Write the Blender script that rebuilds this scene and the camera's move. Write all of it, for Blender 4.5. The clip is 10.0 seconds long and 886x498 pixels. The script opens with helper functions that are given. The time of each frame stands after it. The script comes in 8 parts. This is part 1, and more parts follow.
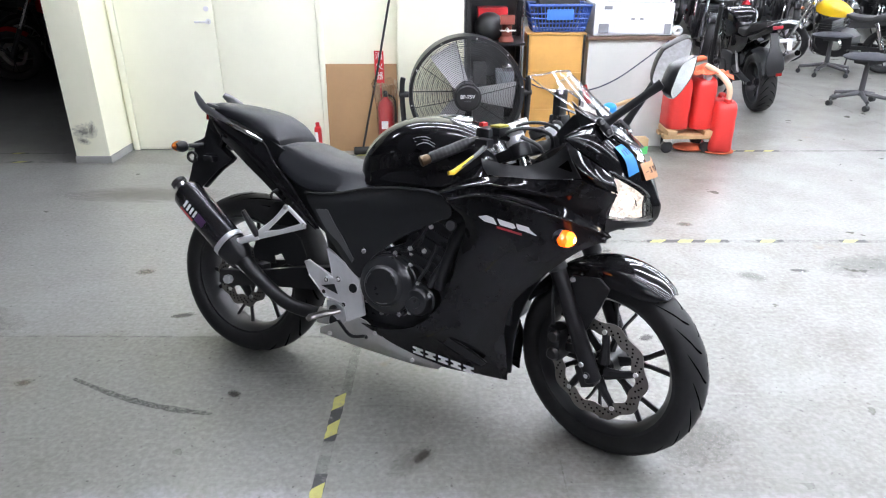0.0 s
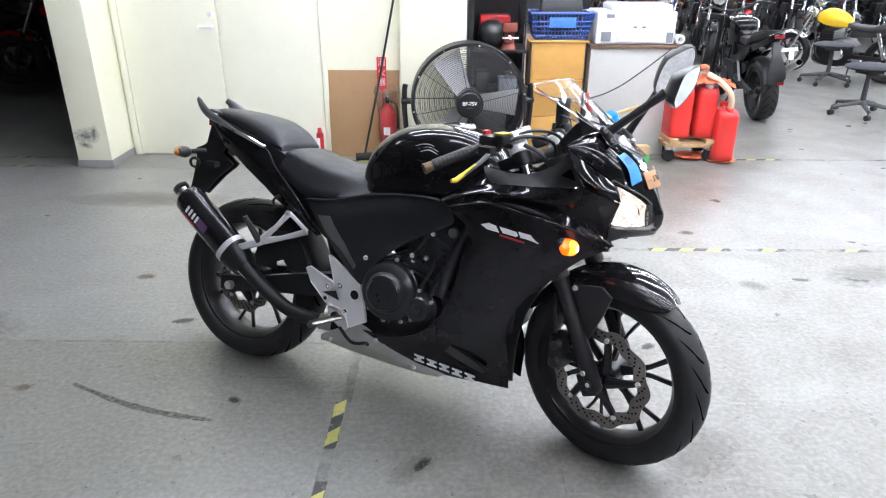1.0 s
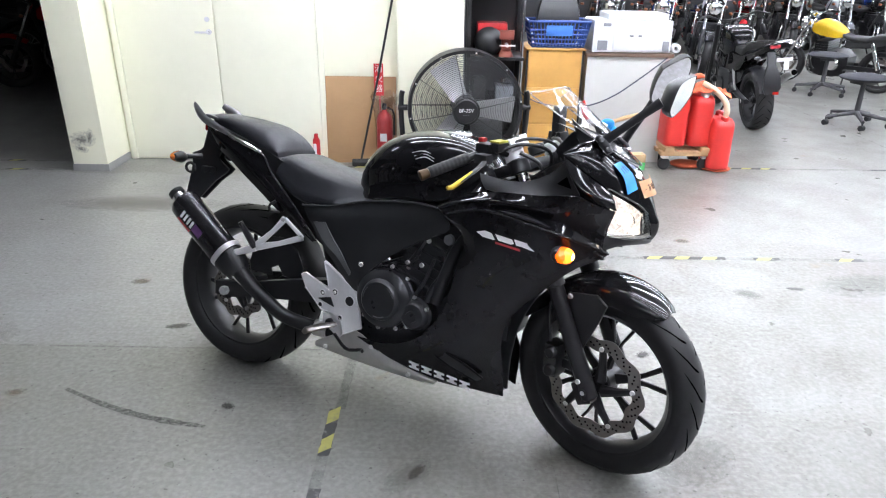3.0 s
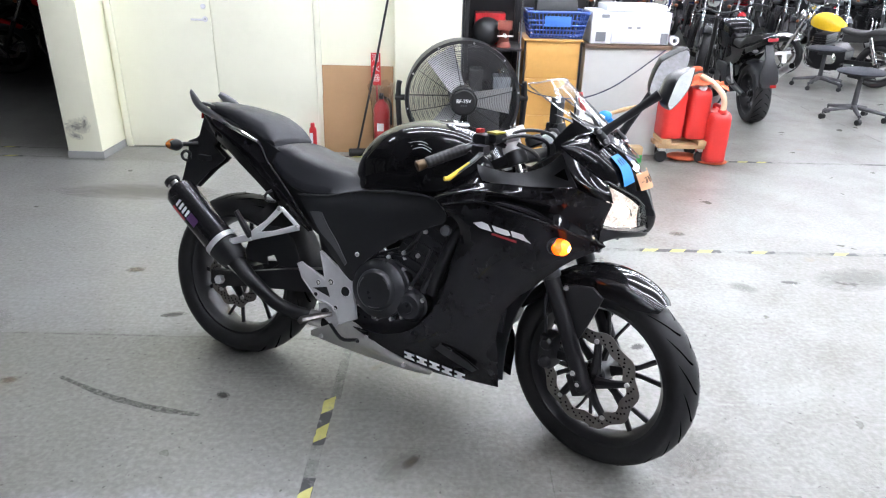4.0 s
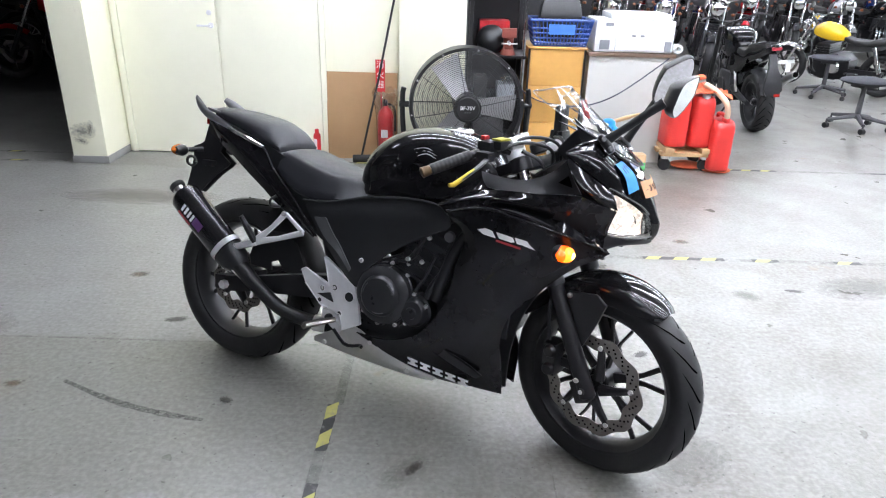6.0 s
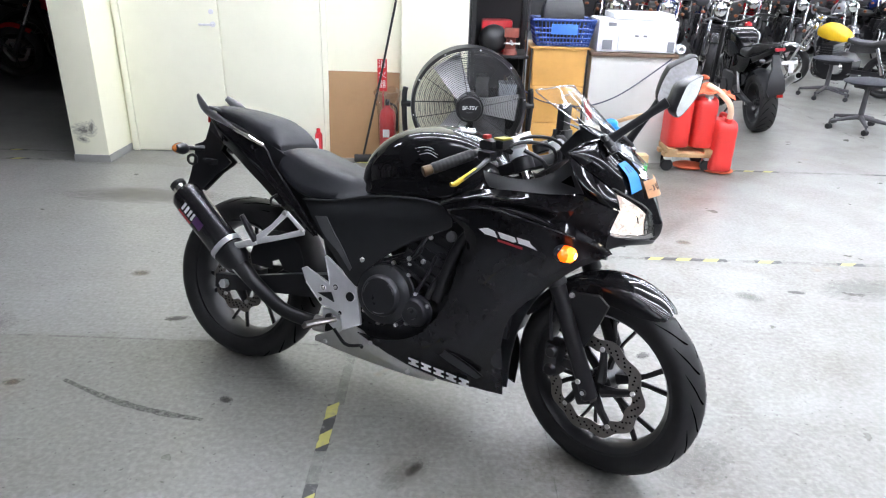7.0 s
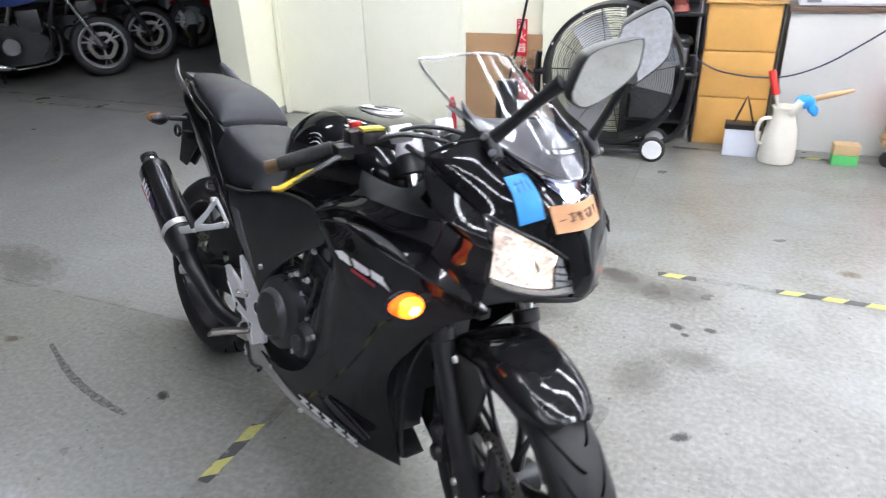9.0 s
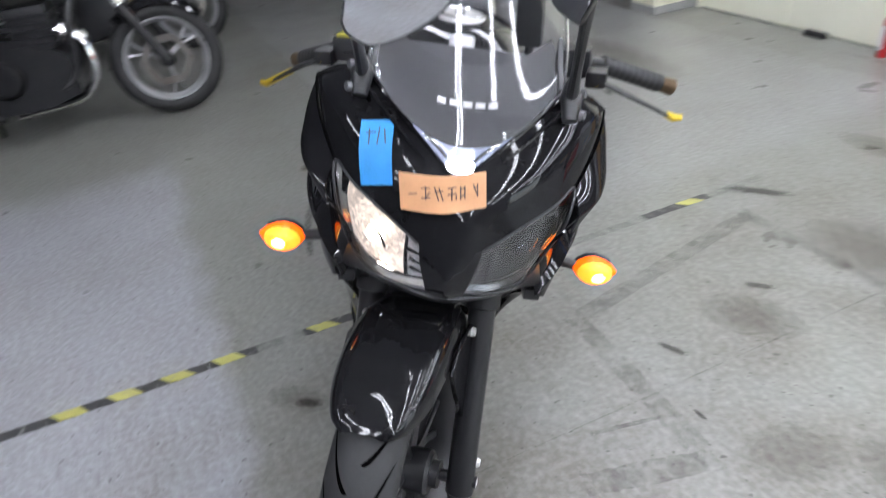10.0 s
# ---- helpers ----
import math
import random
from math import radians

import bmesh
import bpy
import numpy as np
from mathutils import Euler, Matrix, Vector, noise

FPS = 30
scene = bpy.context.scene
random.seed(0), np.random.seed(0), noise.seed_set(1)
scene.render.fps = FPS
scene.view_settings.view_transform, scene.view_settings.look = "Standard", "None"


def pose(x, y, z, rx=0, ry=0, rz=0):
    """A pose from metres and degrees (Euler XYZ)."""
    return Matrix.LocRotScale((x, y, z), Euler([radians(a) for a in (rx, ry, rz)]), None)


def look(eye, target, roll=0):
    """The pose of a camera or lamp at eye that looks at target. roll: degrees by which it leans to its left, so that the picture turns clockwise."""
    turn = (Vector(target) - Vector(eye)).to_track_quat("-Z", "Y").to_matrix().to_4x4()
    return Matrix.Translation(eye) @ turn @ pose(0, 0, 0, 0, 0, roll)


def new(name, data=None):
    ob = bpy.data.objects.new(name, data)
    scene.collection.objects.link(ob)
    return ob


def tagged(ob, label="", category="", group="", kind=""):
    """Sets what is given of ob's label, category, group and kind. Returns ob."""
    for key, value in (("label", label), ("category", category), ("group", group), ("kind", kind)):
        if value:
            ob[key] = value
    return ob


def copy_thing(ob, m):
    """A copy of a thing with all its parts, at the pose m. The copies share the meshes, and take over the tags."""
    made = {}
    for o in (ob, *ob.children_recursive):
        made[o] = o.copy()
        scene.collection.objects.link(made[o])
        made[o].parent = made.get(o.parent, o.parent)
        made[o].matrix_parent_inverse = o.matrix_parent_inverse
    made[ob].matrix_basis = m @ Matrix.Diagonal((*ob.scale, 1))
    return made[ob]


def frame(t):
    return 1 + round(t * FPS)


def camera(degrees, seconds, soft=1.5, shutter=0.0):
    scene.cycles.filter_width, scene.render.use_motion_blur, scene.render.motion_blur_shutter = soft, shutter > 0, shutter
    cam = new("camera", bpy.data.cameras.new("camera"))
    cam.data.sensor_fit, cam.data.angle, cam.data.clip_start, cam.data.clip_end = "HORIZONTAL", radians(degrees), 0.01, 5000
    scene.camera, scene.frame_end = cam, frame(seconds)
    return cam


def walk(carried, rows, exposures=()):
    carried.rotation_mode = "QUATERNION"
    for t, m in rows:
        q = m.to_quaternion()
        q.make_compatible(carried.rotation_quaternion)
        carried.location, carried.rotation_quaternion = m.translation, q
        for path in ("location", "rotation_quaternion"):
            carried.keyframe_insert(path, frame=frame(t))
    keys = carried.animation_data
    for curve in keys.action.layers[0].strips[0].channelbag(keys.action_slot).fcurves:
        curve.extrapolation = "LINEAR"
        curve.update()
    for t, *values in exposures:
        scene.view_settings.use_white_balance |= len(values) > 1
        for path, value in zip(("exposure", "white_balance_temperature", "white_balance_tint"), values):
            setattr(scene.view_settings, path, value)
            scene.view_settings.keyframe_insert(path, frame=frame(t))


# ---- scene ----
cam = camera(66.7, 10.0, soft=1.15, shutter=0.3)
PATH = [
    (0, (1.616, -1.788, 1.477), (0.821, -0.144, 0.661), -0.3),
    (0.5, (1.615, -1.786, 1.481), (0.817, -0.14, 0.67), -0.2),
    (1, (1.609, -1.786, 1.48), (0.81, -0.136, 0.68), 0.1),
    (1.5, (1.608, -1.789, 1.483), (0.808, -0.136, 0.691), 0.2),
    (2, (1.611, -1.792, 1.485), (0.811, -0.136, 0.7), 0.4),
    (2.5, (1.61, -1.786, 1.483), (0.813, -0.125, 0.706), 0.4),
    (4, (1.606, -1.783, 1.482), (0.832, -0.126, 0.674), 1.3),
    (4.5, (1.606, -1.783, 1.482), (0.833, -0.128, 0.667), 1.3),
    (5, (1.602, -1.789, 1.485), (0.829, -0.13, 0.679), 1.4),
    (5.5, (1.603, -1.789, 1.484), (0.822, -0.128, 0.69), 1.5),
    (7, (1.599, -1.779, 1.476), (0.81, -0.119, 0.686), 1.7),
    (7.5, (1.586, -1.759, 1.467), (0.794, -0.108, 0.663), 1.8),
    (8, (1.61, -1.648, 1.431), (0.811, -0.015, 0.599), -1.0),
    (8.3, (1.738, -1.426, 1.395), (0.723, 0.071, 0.542), -5.4),
    (8.5, (1.846, -1.281, 1.425), (0.736, 0.152, 0.579), -5.6),
    (8.6, (1.896, -1.19, 1.421), (0.746, 0.201, 0.561), -5.5),
    (9, (2.031, -0.770, 1.387), (0.676, 0.409, 0.506), -2.2),
    (9.3, (2.118, -0.455, 1.387), (0.640, 0.515, 0.451), -4.8),
    (9.5, (2.164, -0.243, 1.368), (0.528, 0.438, 0.442), -4.1),
    (9.7, (2.185, -0.051, 1.389), (0.468, 0.326, 0.435), -5.5),
    (9.8, (2.188, 0.040, 1.378), (0.468, 0.266, 0.381), -5.0),
    (10, (2.151, 0.206, 1.316), (0.466, 0.093, 0.244), -6.5),
]
EXPOSURE = [(0.0, 0.57), (7.5, 0.57), (8.5, 0.56), (9.1, 0.55), (9.6, 0.50), (10.0, 0.28)]
walk(cam, [(t, look(eye, target, roll)) for t, eye, target, roll in PATH], EXPOSURE)

# ---- light ----
ROOM = pose(0, 0, 0, 0, 0, 25)  # the building's axes: u along the cream wall, v towards it


def room(u, v, z=0.0, turn=0.0):
    return ROOM @ pose(u, v, z, 0, 0, turn)


world = bpy.data.worlds.new("daylight")
scene.world = world
world.use_nodes = True
sky = world.node_tree.nodes.new("ShaderNodeTexSky")
sky.sky_type, sky.sun_disc = "NISHITA", False
sky.sun_elevation, sky.sun_rotation = radians(40), radians(200)
world.node_tree.links.new(sky.outputs[0], world.node_tree.nodes["Background"].inputs[0])
world.node_tree.nodes["Background"].inputs[1].default_value = 0.12
TUBE = 41.0  # strength of the fluorescent tubes


def area_lamp(name, m, sx, sy, power, colour=(1, 1, 1)):
    data = bpy.data.lights.new(name, "AREA")
    data.shape, data.size, data.size_y, data.energy, data.color = "RECTANGLE", sx, sy, power, colour
    ob = new(name, data)
    ob.matrix_world = m
    return ob


# unseen lamp added to brighten the right-hand floor, as daylight from an assumed opening
area_lamp("daylight", room(11.85, 8.0, 1.7) @ pose(0, 0, 0, 0, 90, 0), 3.0, 5.6, 130, (0.88, 0.94, 1.0))


# ---- materials ----
def mat(name, col, rough=0.5, metal=0.0, var=0.12, scale=6.0, bump=0.0, bscale=80.0, coat=0.0, rvar=0.12, stain=None, stain_scale=3.0, stain_at=0.6, trans=0.0, emit=None, power=0.0):
    m = bpy.data.materials.new(name)
    m.use_nodes = True
    nt = m.node_tree
    n, l = nt.nodes, nt.links
    p = n["Principled BSDF"]
    p.inputs["Metallic"].default_value = metal
    p.inputs["Coat Weight"].default_value = coat
    p.inputs["Coat Roughness"].default_value = 0.04
    p.inputs["Transmission Weight"].default_value = trans
    tc = n.new("ShaderNodeTexCoord")

    def noise_tex(sc, detail=4.0, r=0.6):
        t = n.new("ShaderNodeTexNoise")
        t.inputs["Scale"].default_value, t.inputs["Detail"].default_value, t.inputs["Roughness"].default_value = sc, detail, r
        l.new(tc.outputs["Object"], t.inputs["Vector"])
        return t.outputs["Fac"]

    def ramp(fac, a, b):
        r = n.new("ShaderNodeMapRange")
        r.inputs["From Min"].default_value, r.inputs["From Max"].default_value = 0.3, 0.7
        r.inputs["To Min"].default_value, r.inputs["To Max"].default_value = a, b
        l.new(fac, r.inputs["Value"])
        return r.outputs["Result"]

    def mix(fac, a, b, kind="MIX"):
        x = n.new("ShaderNodeMix")
        x.data_type, x.blend_type = "RGBA", kind
        for sock, v in (("Factor", fac), ("A", a), ("B", b)):
            s = [i for i in x.inputs if i.name == sock and (i.type == "RGBA" or sock == "Factor" and i.type == "VALUE")][0]
            if isinstance(v, (int, float)):
                s.default_value = v
            elif isinstance(v, tuple):
                s.default_value = (*v[:3], 1)
            else:
                l.new(v, s)
        return [o for o in x.outputs if o.type == "RGBA"][0]

    lo, hi = tuple(c * (1 - var) for c in col), tuple(min(1, c * (1 + var)) for c in col)
    c = mix(ramp(noise_tex(scale), 0, 1), lo, hi)
    c = mix(ramp(noise_tex(scale * 9, 3), 0, 0.5), c, tuple(min(1.0, v * (1 + var * 0.7)) for v in col))
    if stain:
        s = n.new("ShaderNodeMapRange")
        s.inputs["From Min"].default_value, s.inputs["From Max"].default_value = stain_at, stain_at + 0.16
        l.new(noise_tex(stain_scale, 8, 0.65), s.inputs["Value"])
        c = mix(s.outputs["Result"], c, stain)
    l.new(c, p.inputs["Base Color"])
    l.new(ramp(noise_tex(scale * 3), max(0.01, rough * (1 - rvar)), min(1, rough * (1 + rvar))), p.inputs["Roughness"])
    if bump:
        b = n.new("ShaderNodeBump")
        b.inputs["Strength"].default_value, b.inputs["Distance"].default_value = bump, 0.002
        l.new(noise_tex(bscale, 3), b.inputs["Height"])
        l.new(b.outputs["Normal"], p.inputs["Normal"])
    if emit:
        p.inputs["Emission Color"].default_value = (*emit, 1)
        p.inputs["Emission Strength"].default_value = power
    return m


def clear(name, tint, gloss=0.03, most=0.7, least=0.04):
    """Thin clear plastic: see-through, with gloss that grows at grazing angles."""
    m = bpy.data.materials.new(name)
    m.use_nodes = True
    nt = m.node_tree
    n, l = nt.nodes, nt.links
    n.remove(n["Principled BSDF"])
    t, g, f, q, x = (n.new("ShaderNode" + k) for k in ("BsdfTransparent", "BsdfGlossy", "LayerWeight", "Math", "MixShader"))
    t.inputs["Color"].default_value = (*tint, 1)
    g.inputs["Roughness"].default_value = gloss
    q.operation = "MULTIPLY_ADD"
    p = n.new("ShaderNodeMath")
    p.operation = "POWER"
    p.inputs[1].default_value = 4.0
    l.new(f.outputs["Facing"], p.inputs[0]), l.new(p.outputs[0], q.inputs[0])
    q.inputs[1].default_value, q.inputs[2].default_value = most, least
    l.new(q.outputs[0], x.inputs[0]), l.new(t.outputs[0], x.inputs[1]), l.new(g.outputs[0], x.inputs[2])
    l.new(x.outputs[0], n["Material Output"].inputs["Surface"])
    return m


GLOSS = mat("gloss_black_paint", (0.0088, 0.0088, 0.0098), 0.045, var=0.3, rvar=0.3)
GLOSS.node_tree.nodes["Principled BSDF"].inputs["Specular IOR Level"].default_value = 0.32
MATTE = mat("matte_black_plastic", (0.0135, 0.0142, 0.0158), 0.38, bump=0.2, bscale=400, var=0.25)
SATIN = mat("satin_black_metal", (0.011, 0.011, 0.0125), 0.36, var=0.25, bump=0.05)
RUBBER = mat("tyre_rubber", (0.0150, 0.0150, 0.0158), 0.56, bump=0.2, bscale=150, var=0.3, stain=(0.034, 0.033, 0.031), stain_at=0.64)
RUBBER.node_tree.nodes["Principled BSDF"].inputs["Specular IOR Level"].default_value = 0.38
GROOVE = mat("tread_groove", (0.002, 0.002, 0.002), 1.0)
GROOVE.node_tree.nodes["Principled BSDF"].inputs["Specular IOR Level"].default_value = 0.0
VINYL = mat("seat_vinyl", (0.0185, 0.0195, 0.0235), 0.46, bump=0.45, bscale=500, var=0.2, stain=(0.014, 0.014, 0.016), stain_at=0.6)
VINYL.node_tree.nodes["Principled BSDF"].inputs["Specular IOR Level"].default_value = 0.36
ENGINE = mat("engine_grey_cast", (0.034, 0.035, 0.038), 0.30, metal=0.35, bump=0.1, bscale=200, var=0.25)
SILVER = mat("silver_aluminium", (0.80, 0.80, 0.81), 0.36, metal=0.35, var=0.1, bump=0.05, stain=(0.32, 0.31, 0.30), stain_at=0.6)
BRUSHED = mat("brushed_steel_guard", (0.60, 0.59, 0.575), 0.36, metal=0.65, var=0.12, bump=0.05, bscale=300, stain=(0.30, 0.28, 0.26), stain_at=0.58)
CHROME = mat("chrome", (0.8, 0.8, 0.8), 0.09, metal=1.0, var=0.04)
STEEL = mat("brake_disc_steel", (0.24, 0.225, 0.21), 0.33, metal=0.9, var=0.15, stain=(0.16, 0.13, 0.11), stain_scale=6, stain_at=0.55)
BOLT = mat("bolt_steel", (0.78, 0.77, 0.76), 0.28, metal=0.5, var=0.1)
GOLD = mat("gold_anodised", (0.50, 0.35, 0.02), 0.32, metal=0.4, var=0.1)
YELLOWCAP = mat("yellow_reservoir_cap", (0.34, 0.31, 0.03), 0.4, var=0.1)
GREYFIN = mat("grey_accent_plastic", (0.085, 0.087, 0.092), 0.4, bump=0.1, bscale=300)
FIBRE = mat("dark_silencer_sleeve", (0.035, 0.034, 0.037), 0.22, metal=0.6, coat=0.3, var=0.3, scale=20)
WHITE = mat("white_lettering", (0.8, 0.8, 0.8), 0.4, var=0.04)
DARKRED = mat("dark_red_lettering", (0.35, 0.02, 0.03), 0.4)
PURPLE = mat("purple_lettering", (0.12, 0.05, 0.16), 0.4)
SCREEN = clear("clear_windscreen", (0.97, 0.97, 0.98))
INNERCOWL = mat("inner_cowl_plastic", (0.022, 0.022, 0.024), 0.45, bump=0.1, bscale=300, var=0.2)
SCREENEDGE = clear("screen_rim", (0.85, 0.86, 0.87), 0.15, 0.8, 0.50)
LENS = clear("clear_lens", (0.95, 0.95, 0.95), 0.02)
AMBER = mat("lit_amber_lens", (0.65, 0.09, 0.005), 0.2, emit=(1.0, 0.085, 0.002), power=2.0, var=0.15, scale=60)
AMBERMID = mat("lit_amber_glow", (0.9, 0.35, 0.03), 0.3, emit=(1.0, 0.17, 0.010), power=2.6)
AMBERCORE = mat("lit_amber_bulb", (0.9, 0.5, 0.1), 0.3, emit=(1.0, 0.50, 0.12), power=14)
AMBERDIM = mat("amber_lens", (0.45, 0.13, 0.02), 0.2)
RAIL = mat("grey_cast_rail", (0.24, 0.24, 0.25), 0.34, metal=0.6, var=0.15)
GREYMARK = mat("faded_grey_lettering", (0.62, 0.62, 0.62), 0.5)
REDLENS = mat("red_lens", (0.35, 0.015, 0.012), 0.2)
HEADLIT = mat("lit_headlight_reflector", (0.62, 0.54, 0.48), 0.12, metal=0.6, emit=(1.0, 0.84, 0.74), power=0.75, var=0.25, scale=45)
nt = HEADLIT.node_tree  # the reflector's facets throw the lamp's light unevenly
cells, facet, spot = nt.nodes.new("ShaderNodeTexVoronoi"), nt.nodes.new("ShaderNodeMapRange"), nt.nodes.new("ShaderNodeTexCoord")
cells.inputs["Scale"].default_value = 150.0
facet.inputs["To Min"].default_value, facet.inputs["To Max"].default_value = 0.22, 1.15
nt.links.new(spot.outputs["Object"], cells.inputs["Vector"])
nt.links.new(cells.outputs["Color"], facet.inputs["Value"])
nt.links.new(facet.outputs["Result"], nt.nodes["Principled BSDF"].inputs["Emission Strength"])
BULB = mat("headlight_bulb", (1, 0.9, 0.8), 0.3, emit=(1.0, 0.86, 0.68), power=22)
LED = mat("position_lamp_bulb", (1, 1, 1), 0.3, emit=(0.85, 0.92, 1.0), power=45)
POSGLOW = mat("lit_position_reflector", (0.28, 0.29, 0.36), 0.12, metal=0.85, emit=(0.60, 0.68, 1.0), power=0.55, var=0.2, scale=40)
DARKCHROME = mat("unlit_headlight_reflector", (0.16, 0.16, 0.17), 0.15, metal=0.9, var=0.3, scale=40)
MIRROR = mat("mirror_glass", (0.85, 0.86, 0.86), 0.03, metal=1.0, var=0.02, rvar=0.5, stain=(0.6, 0.6, 0.6), stain_at=0.6, stain_scale=20)
BLUETAPE = mat("blue_masking_tape", (0.03, 0.26, 0.62), 0.55, bump=0.3, bscale=60, var=0.12, scale=25)
TANTAPE = mat("tan_paper_tape", (0.52, 0.27, 0.13), 0.6, bump=0.3, bscale=60, var=0.12, scale=25)
INK = mat("marker_ink", (0.07, 0.045, 0.04), 0.6)
PIPE = mat("black_exhaust_pipe", (0.016, 0.016, 0.017), 0.38, metal=0.3, var=0.3)
REDBTN = mat("red_switch", (0.5, 0.02, 0.02), 0.4)


# ---- mesh helpers ----
def crom(pts, n):
    """n + 1 points on a Catmull-Rom curve through the points."""
    p = np.asarray(pts, float)
    p = np.vstack([2 * p[0] - p[1], p, 2 * p[-1] - p[-2]])
    out = []
    for t in np.linspace(0, len(p) - 3, n + 1):
        i = min(int(t), len(p) - 4)
        u = t - i
        a, b, c, d = p[i : i + 4]
        out.append(0.5 * (2 * b + (c - a) * u + (2 * a - 5 * b + 4 * c - d) * u * u + (3 * b - a - 3 * c + d) * u**3))
    return np.array(out)


def grid_faces(bm, g, close_u=False):
    v = [[bm.verts.new(p) for p in row] for row in g]
    for a, b in zip(v, v[1:]):
        for i in range(len(a) - (0 if close_u else 1)):
            j = (i + 1) % len(a)
            bm.faces.new((a[i], a[j], b[j], b[i]))
    return v


def surf(bm, rows, s=1, nu=14, nv=8, t=0.004, fair=0):
    """A curved shell panel through rows of points, t thick; s = -1 lays it on the right side; fair: rounds of fairing."""
    rows = [crom([(x, y * s, z) for x, y, z in r], nu) for r in rows]
    g = np.array([crom(c, nv) for c in np.swapaxes(rows, 0, 1)]).swapaxes(0, 1)
    for _ in range(fair):
        g[1:-1, 1:-1] = (g[:-2, 1:-1] + g[2:, 1:-1] + g[1:-1, :-2] + g[1:-1, 2:]) / 4
    du, dv = np.gradient(g, axis=1), np.gradient(g, axis=0)
    nrm = np.cross(du, dv)
    nrm /= np.linalg.norm(nrm, axis=2, keepdims=True) + 1e-9
    if nrm[..., 1].mean() * s < 0 and abs(nrm[..., 1].mean()) > 0.05 or abs(nrm[..., 1].mean()) <= 0.05 and nrm[..., 0].mean() < 0:
        nrm = -nrm
    a = grid_faces(bm, g)
    b = grid_faces(bm, g - nrm * t)
    m, k = len(a) - 1, len(a[0]) - 1
    ring = [(0, j) for j in range(k)] + [(i, k) for i in range(m)] + [(m, j) for j in range(k, 0, -1)] + [(i, 0) for i in range(m, 0, -1)]
    for (i, j), (p, q) in zip(ring, ring[1:] + ring[:1]):
        bm.faces.new((a[i][j], a[p][q], b[p][q], b[i][j]))
    return bm


def loft(bm, rings, cap=True):
    v = grid_faces(bm, rings, True)
    if cap:
        bm.faces.new(v[0][::-1]), bm.faces.new(v[-1])
    return bm


def tube(bm, pts, r, seg=8, n=0, squash=None):
    """A tube along the points; n: smooth to that many steps; squash: (a, b) scales of the section."""
    pts = crom(pts, n) if n else np.asarray(pts, float)
    radii = np.interp(np.linspace(0, 1, len(pts)), np.linspace(0, 1, len(r)), r) if isinstance(r, (list, tuple)) else [r] * len(pts)
    rings, side = [], None
    a, b = squash or (1, 1)
    for i, p in enumerate(pts):
        d = Vector(pts[min(i + 1, len(pts) - 1)] - pts[max(i - 1, 0)]).normalized()
        if side is None:
            side = d.cross(Vector((0, 0, 1)) if abs(d.z) < 0.9 else Vector((0, 1, 0))).normalized()
        side = (side - d * side.dot(d)).normalized()
        up = side.cross(d)
        rings.append([Vector(p) + float(radii[i]) * (a * math.cos(w) * side + b * math.sin(w) * up) for w in np.linspace(0, 2 * math.pi, seg, endpoint=False).tolist()])
    return loft(bm, rings)


def cyl(bm, p0, p1, r0, r1=None, seg=20, bev=0.0):
    r1 = r0 if r1 is None else r1
    p0, p1 = np.asarray(p0, float), np.asarray(p1, float)
    if bev:
        d = (p1 - p0) / np.linalg.norm(p1 - p0)
        return tube(bm, [p0, p0 + d * bev, p1 - d * bev, p1], [r0 - bev, r0, r1, r1 - bev], seg)
    return tube(bm, [p0, p1], [r0, r1], seg)


def bx(bm, c, size, m=None, bev=0.0):
    r = bmesh.ops.create_cube(bm, size=1.0, matrix=(m or Matrix()) @ Matrix.Translation(c) @ Matrix.Diagonal((*size, 1)))
    if bev:
        bmesh.ops.bevel(bm, geom=list({e for v in r["verts"] for e in v.link_edges}), offset=bev, segments=2, affect="EDGES", profile=0.7)
    return bm


def ball(bm, c, r, m=None, u=16, v=10):
    bmesh.ops.create_uvsphere(bm, u_segments=u, v_segments=v, radius=1.0, matrix=Matrix.Translation(c) @ (m or Matrix()) @ Matrix.Diagonal((*r, 1)))
    return bm


def plate(bm, outline, y0, y1, bev=0.0):
    """A flat plate of that outline in x and z, from y0 to y1."""
    a = [bm.verts.new((x, y0, z)) for x, z in outline]
    b = [bm.verts.new((x, y1, z)) for x, z in outline]
    n = len(a)
    bm.faces.new(a), bm.faces.new(b[::-1])
    for i in range(n):
        bm.faces.new((a[i], b[i], b[(i + 1) % n], a[(i + 1) % n]))
    if bev:
        bmesh.ops.bevel(bm, geom=list({e for v in a + b for e in v.link_edges}), offset=bev, segments=1, affect="EDGES")
    return bm


def turned(bm, profile, m=None, seg=40):
    """A body of revolution round the y axis; profile: (radius, y)."""
    m = m or Matrix()
    rings = [[m @ Vector((r * math.cos(w), y, r * math.sin(w))) for w in np.linspace(0, 2 * math.pi, seg, endpoint=False).tolist()] for r, y in profile]
    grid_faces(bm, rings, True)
    return bm


def B():
    return bmesh.new()


def finish(name, bm, material, sharp=38, move=None):
    bmesh.ops.remove_doubles(bm, verts=bm.verts, dist=1e-5)
    bmesh.ops.recalc_face_normals(bm, faces=bm.faces)
    if move is not None:
        bm.transform(move)
    me = bpy.data.meshes.new(name)
    bm.to_mesh(me)
    bm.free()
    me.polygons.foreach_set("use_smooth", [True] * len(me.polygons))
    me.set_sharp_from_angle(angle=radians(sharp))
    me.materials.append(material)
    return me


def part(name, bm, material, parent, label="", sharp=38, move=None):
    ob = new(name, finish(name, bm, material, sharp, move))
    ob.parent = parent
    return tagged(ob, label)


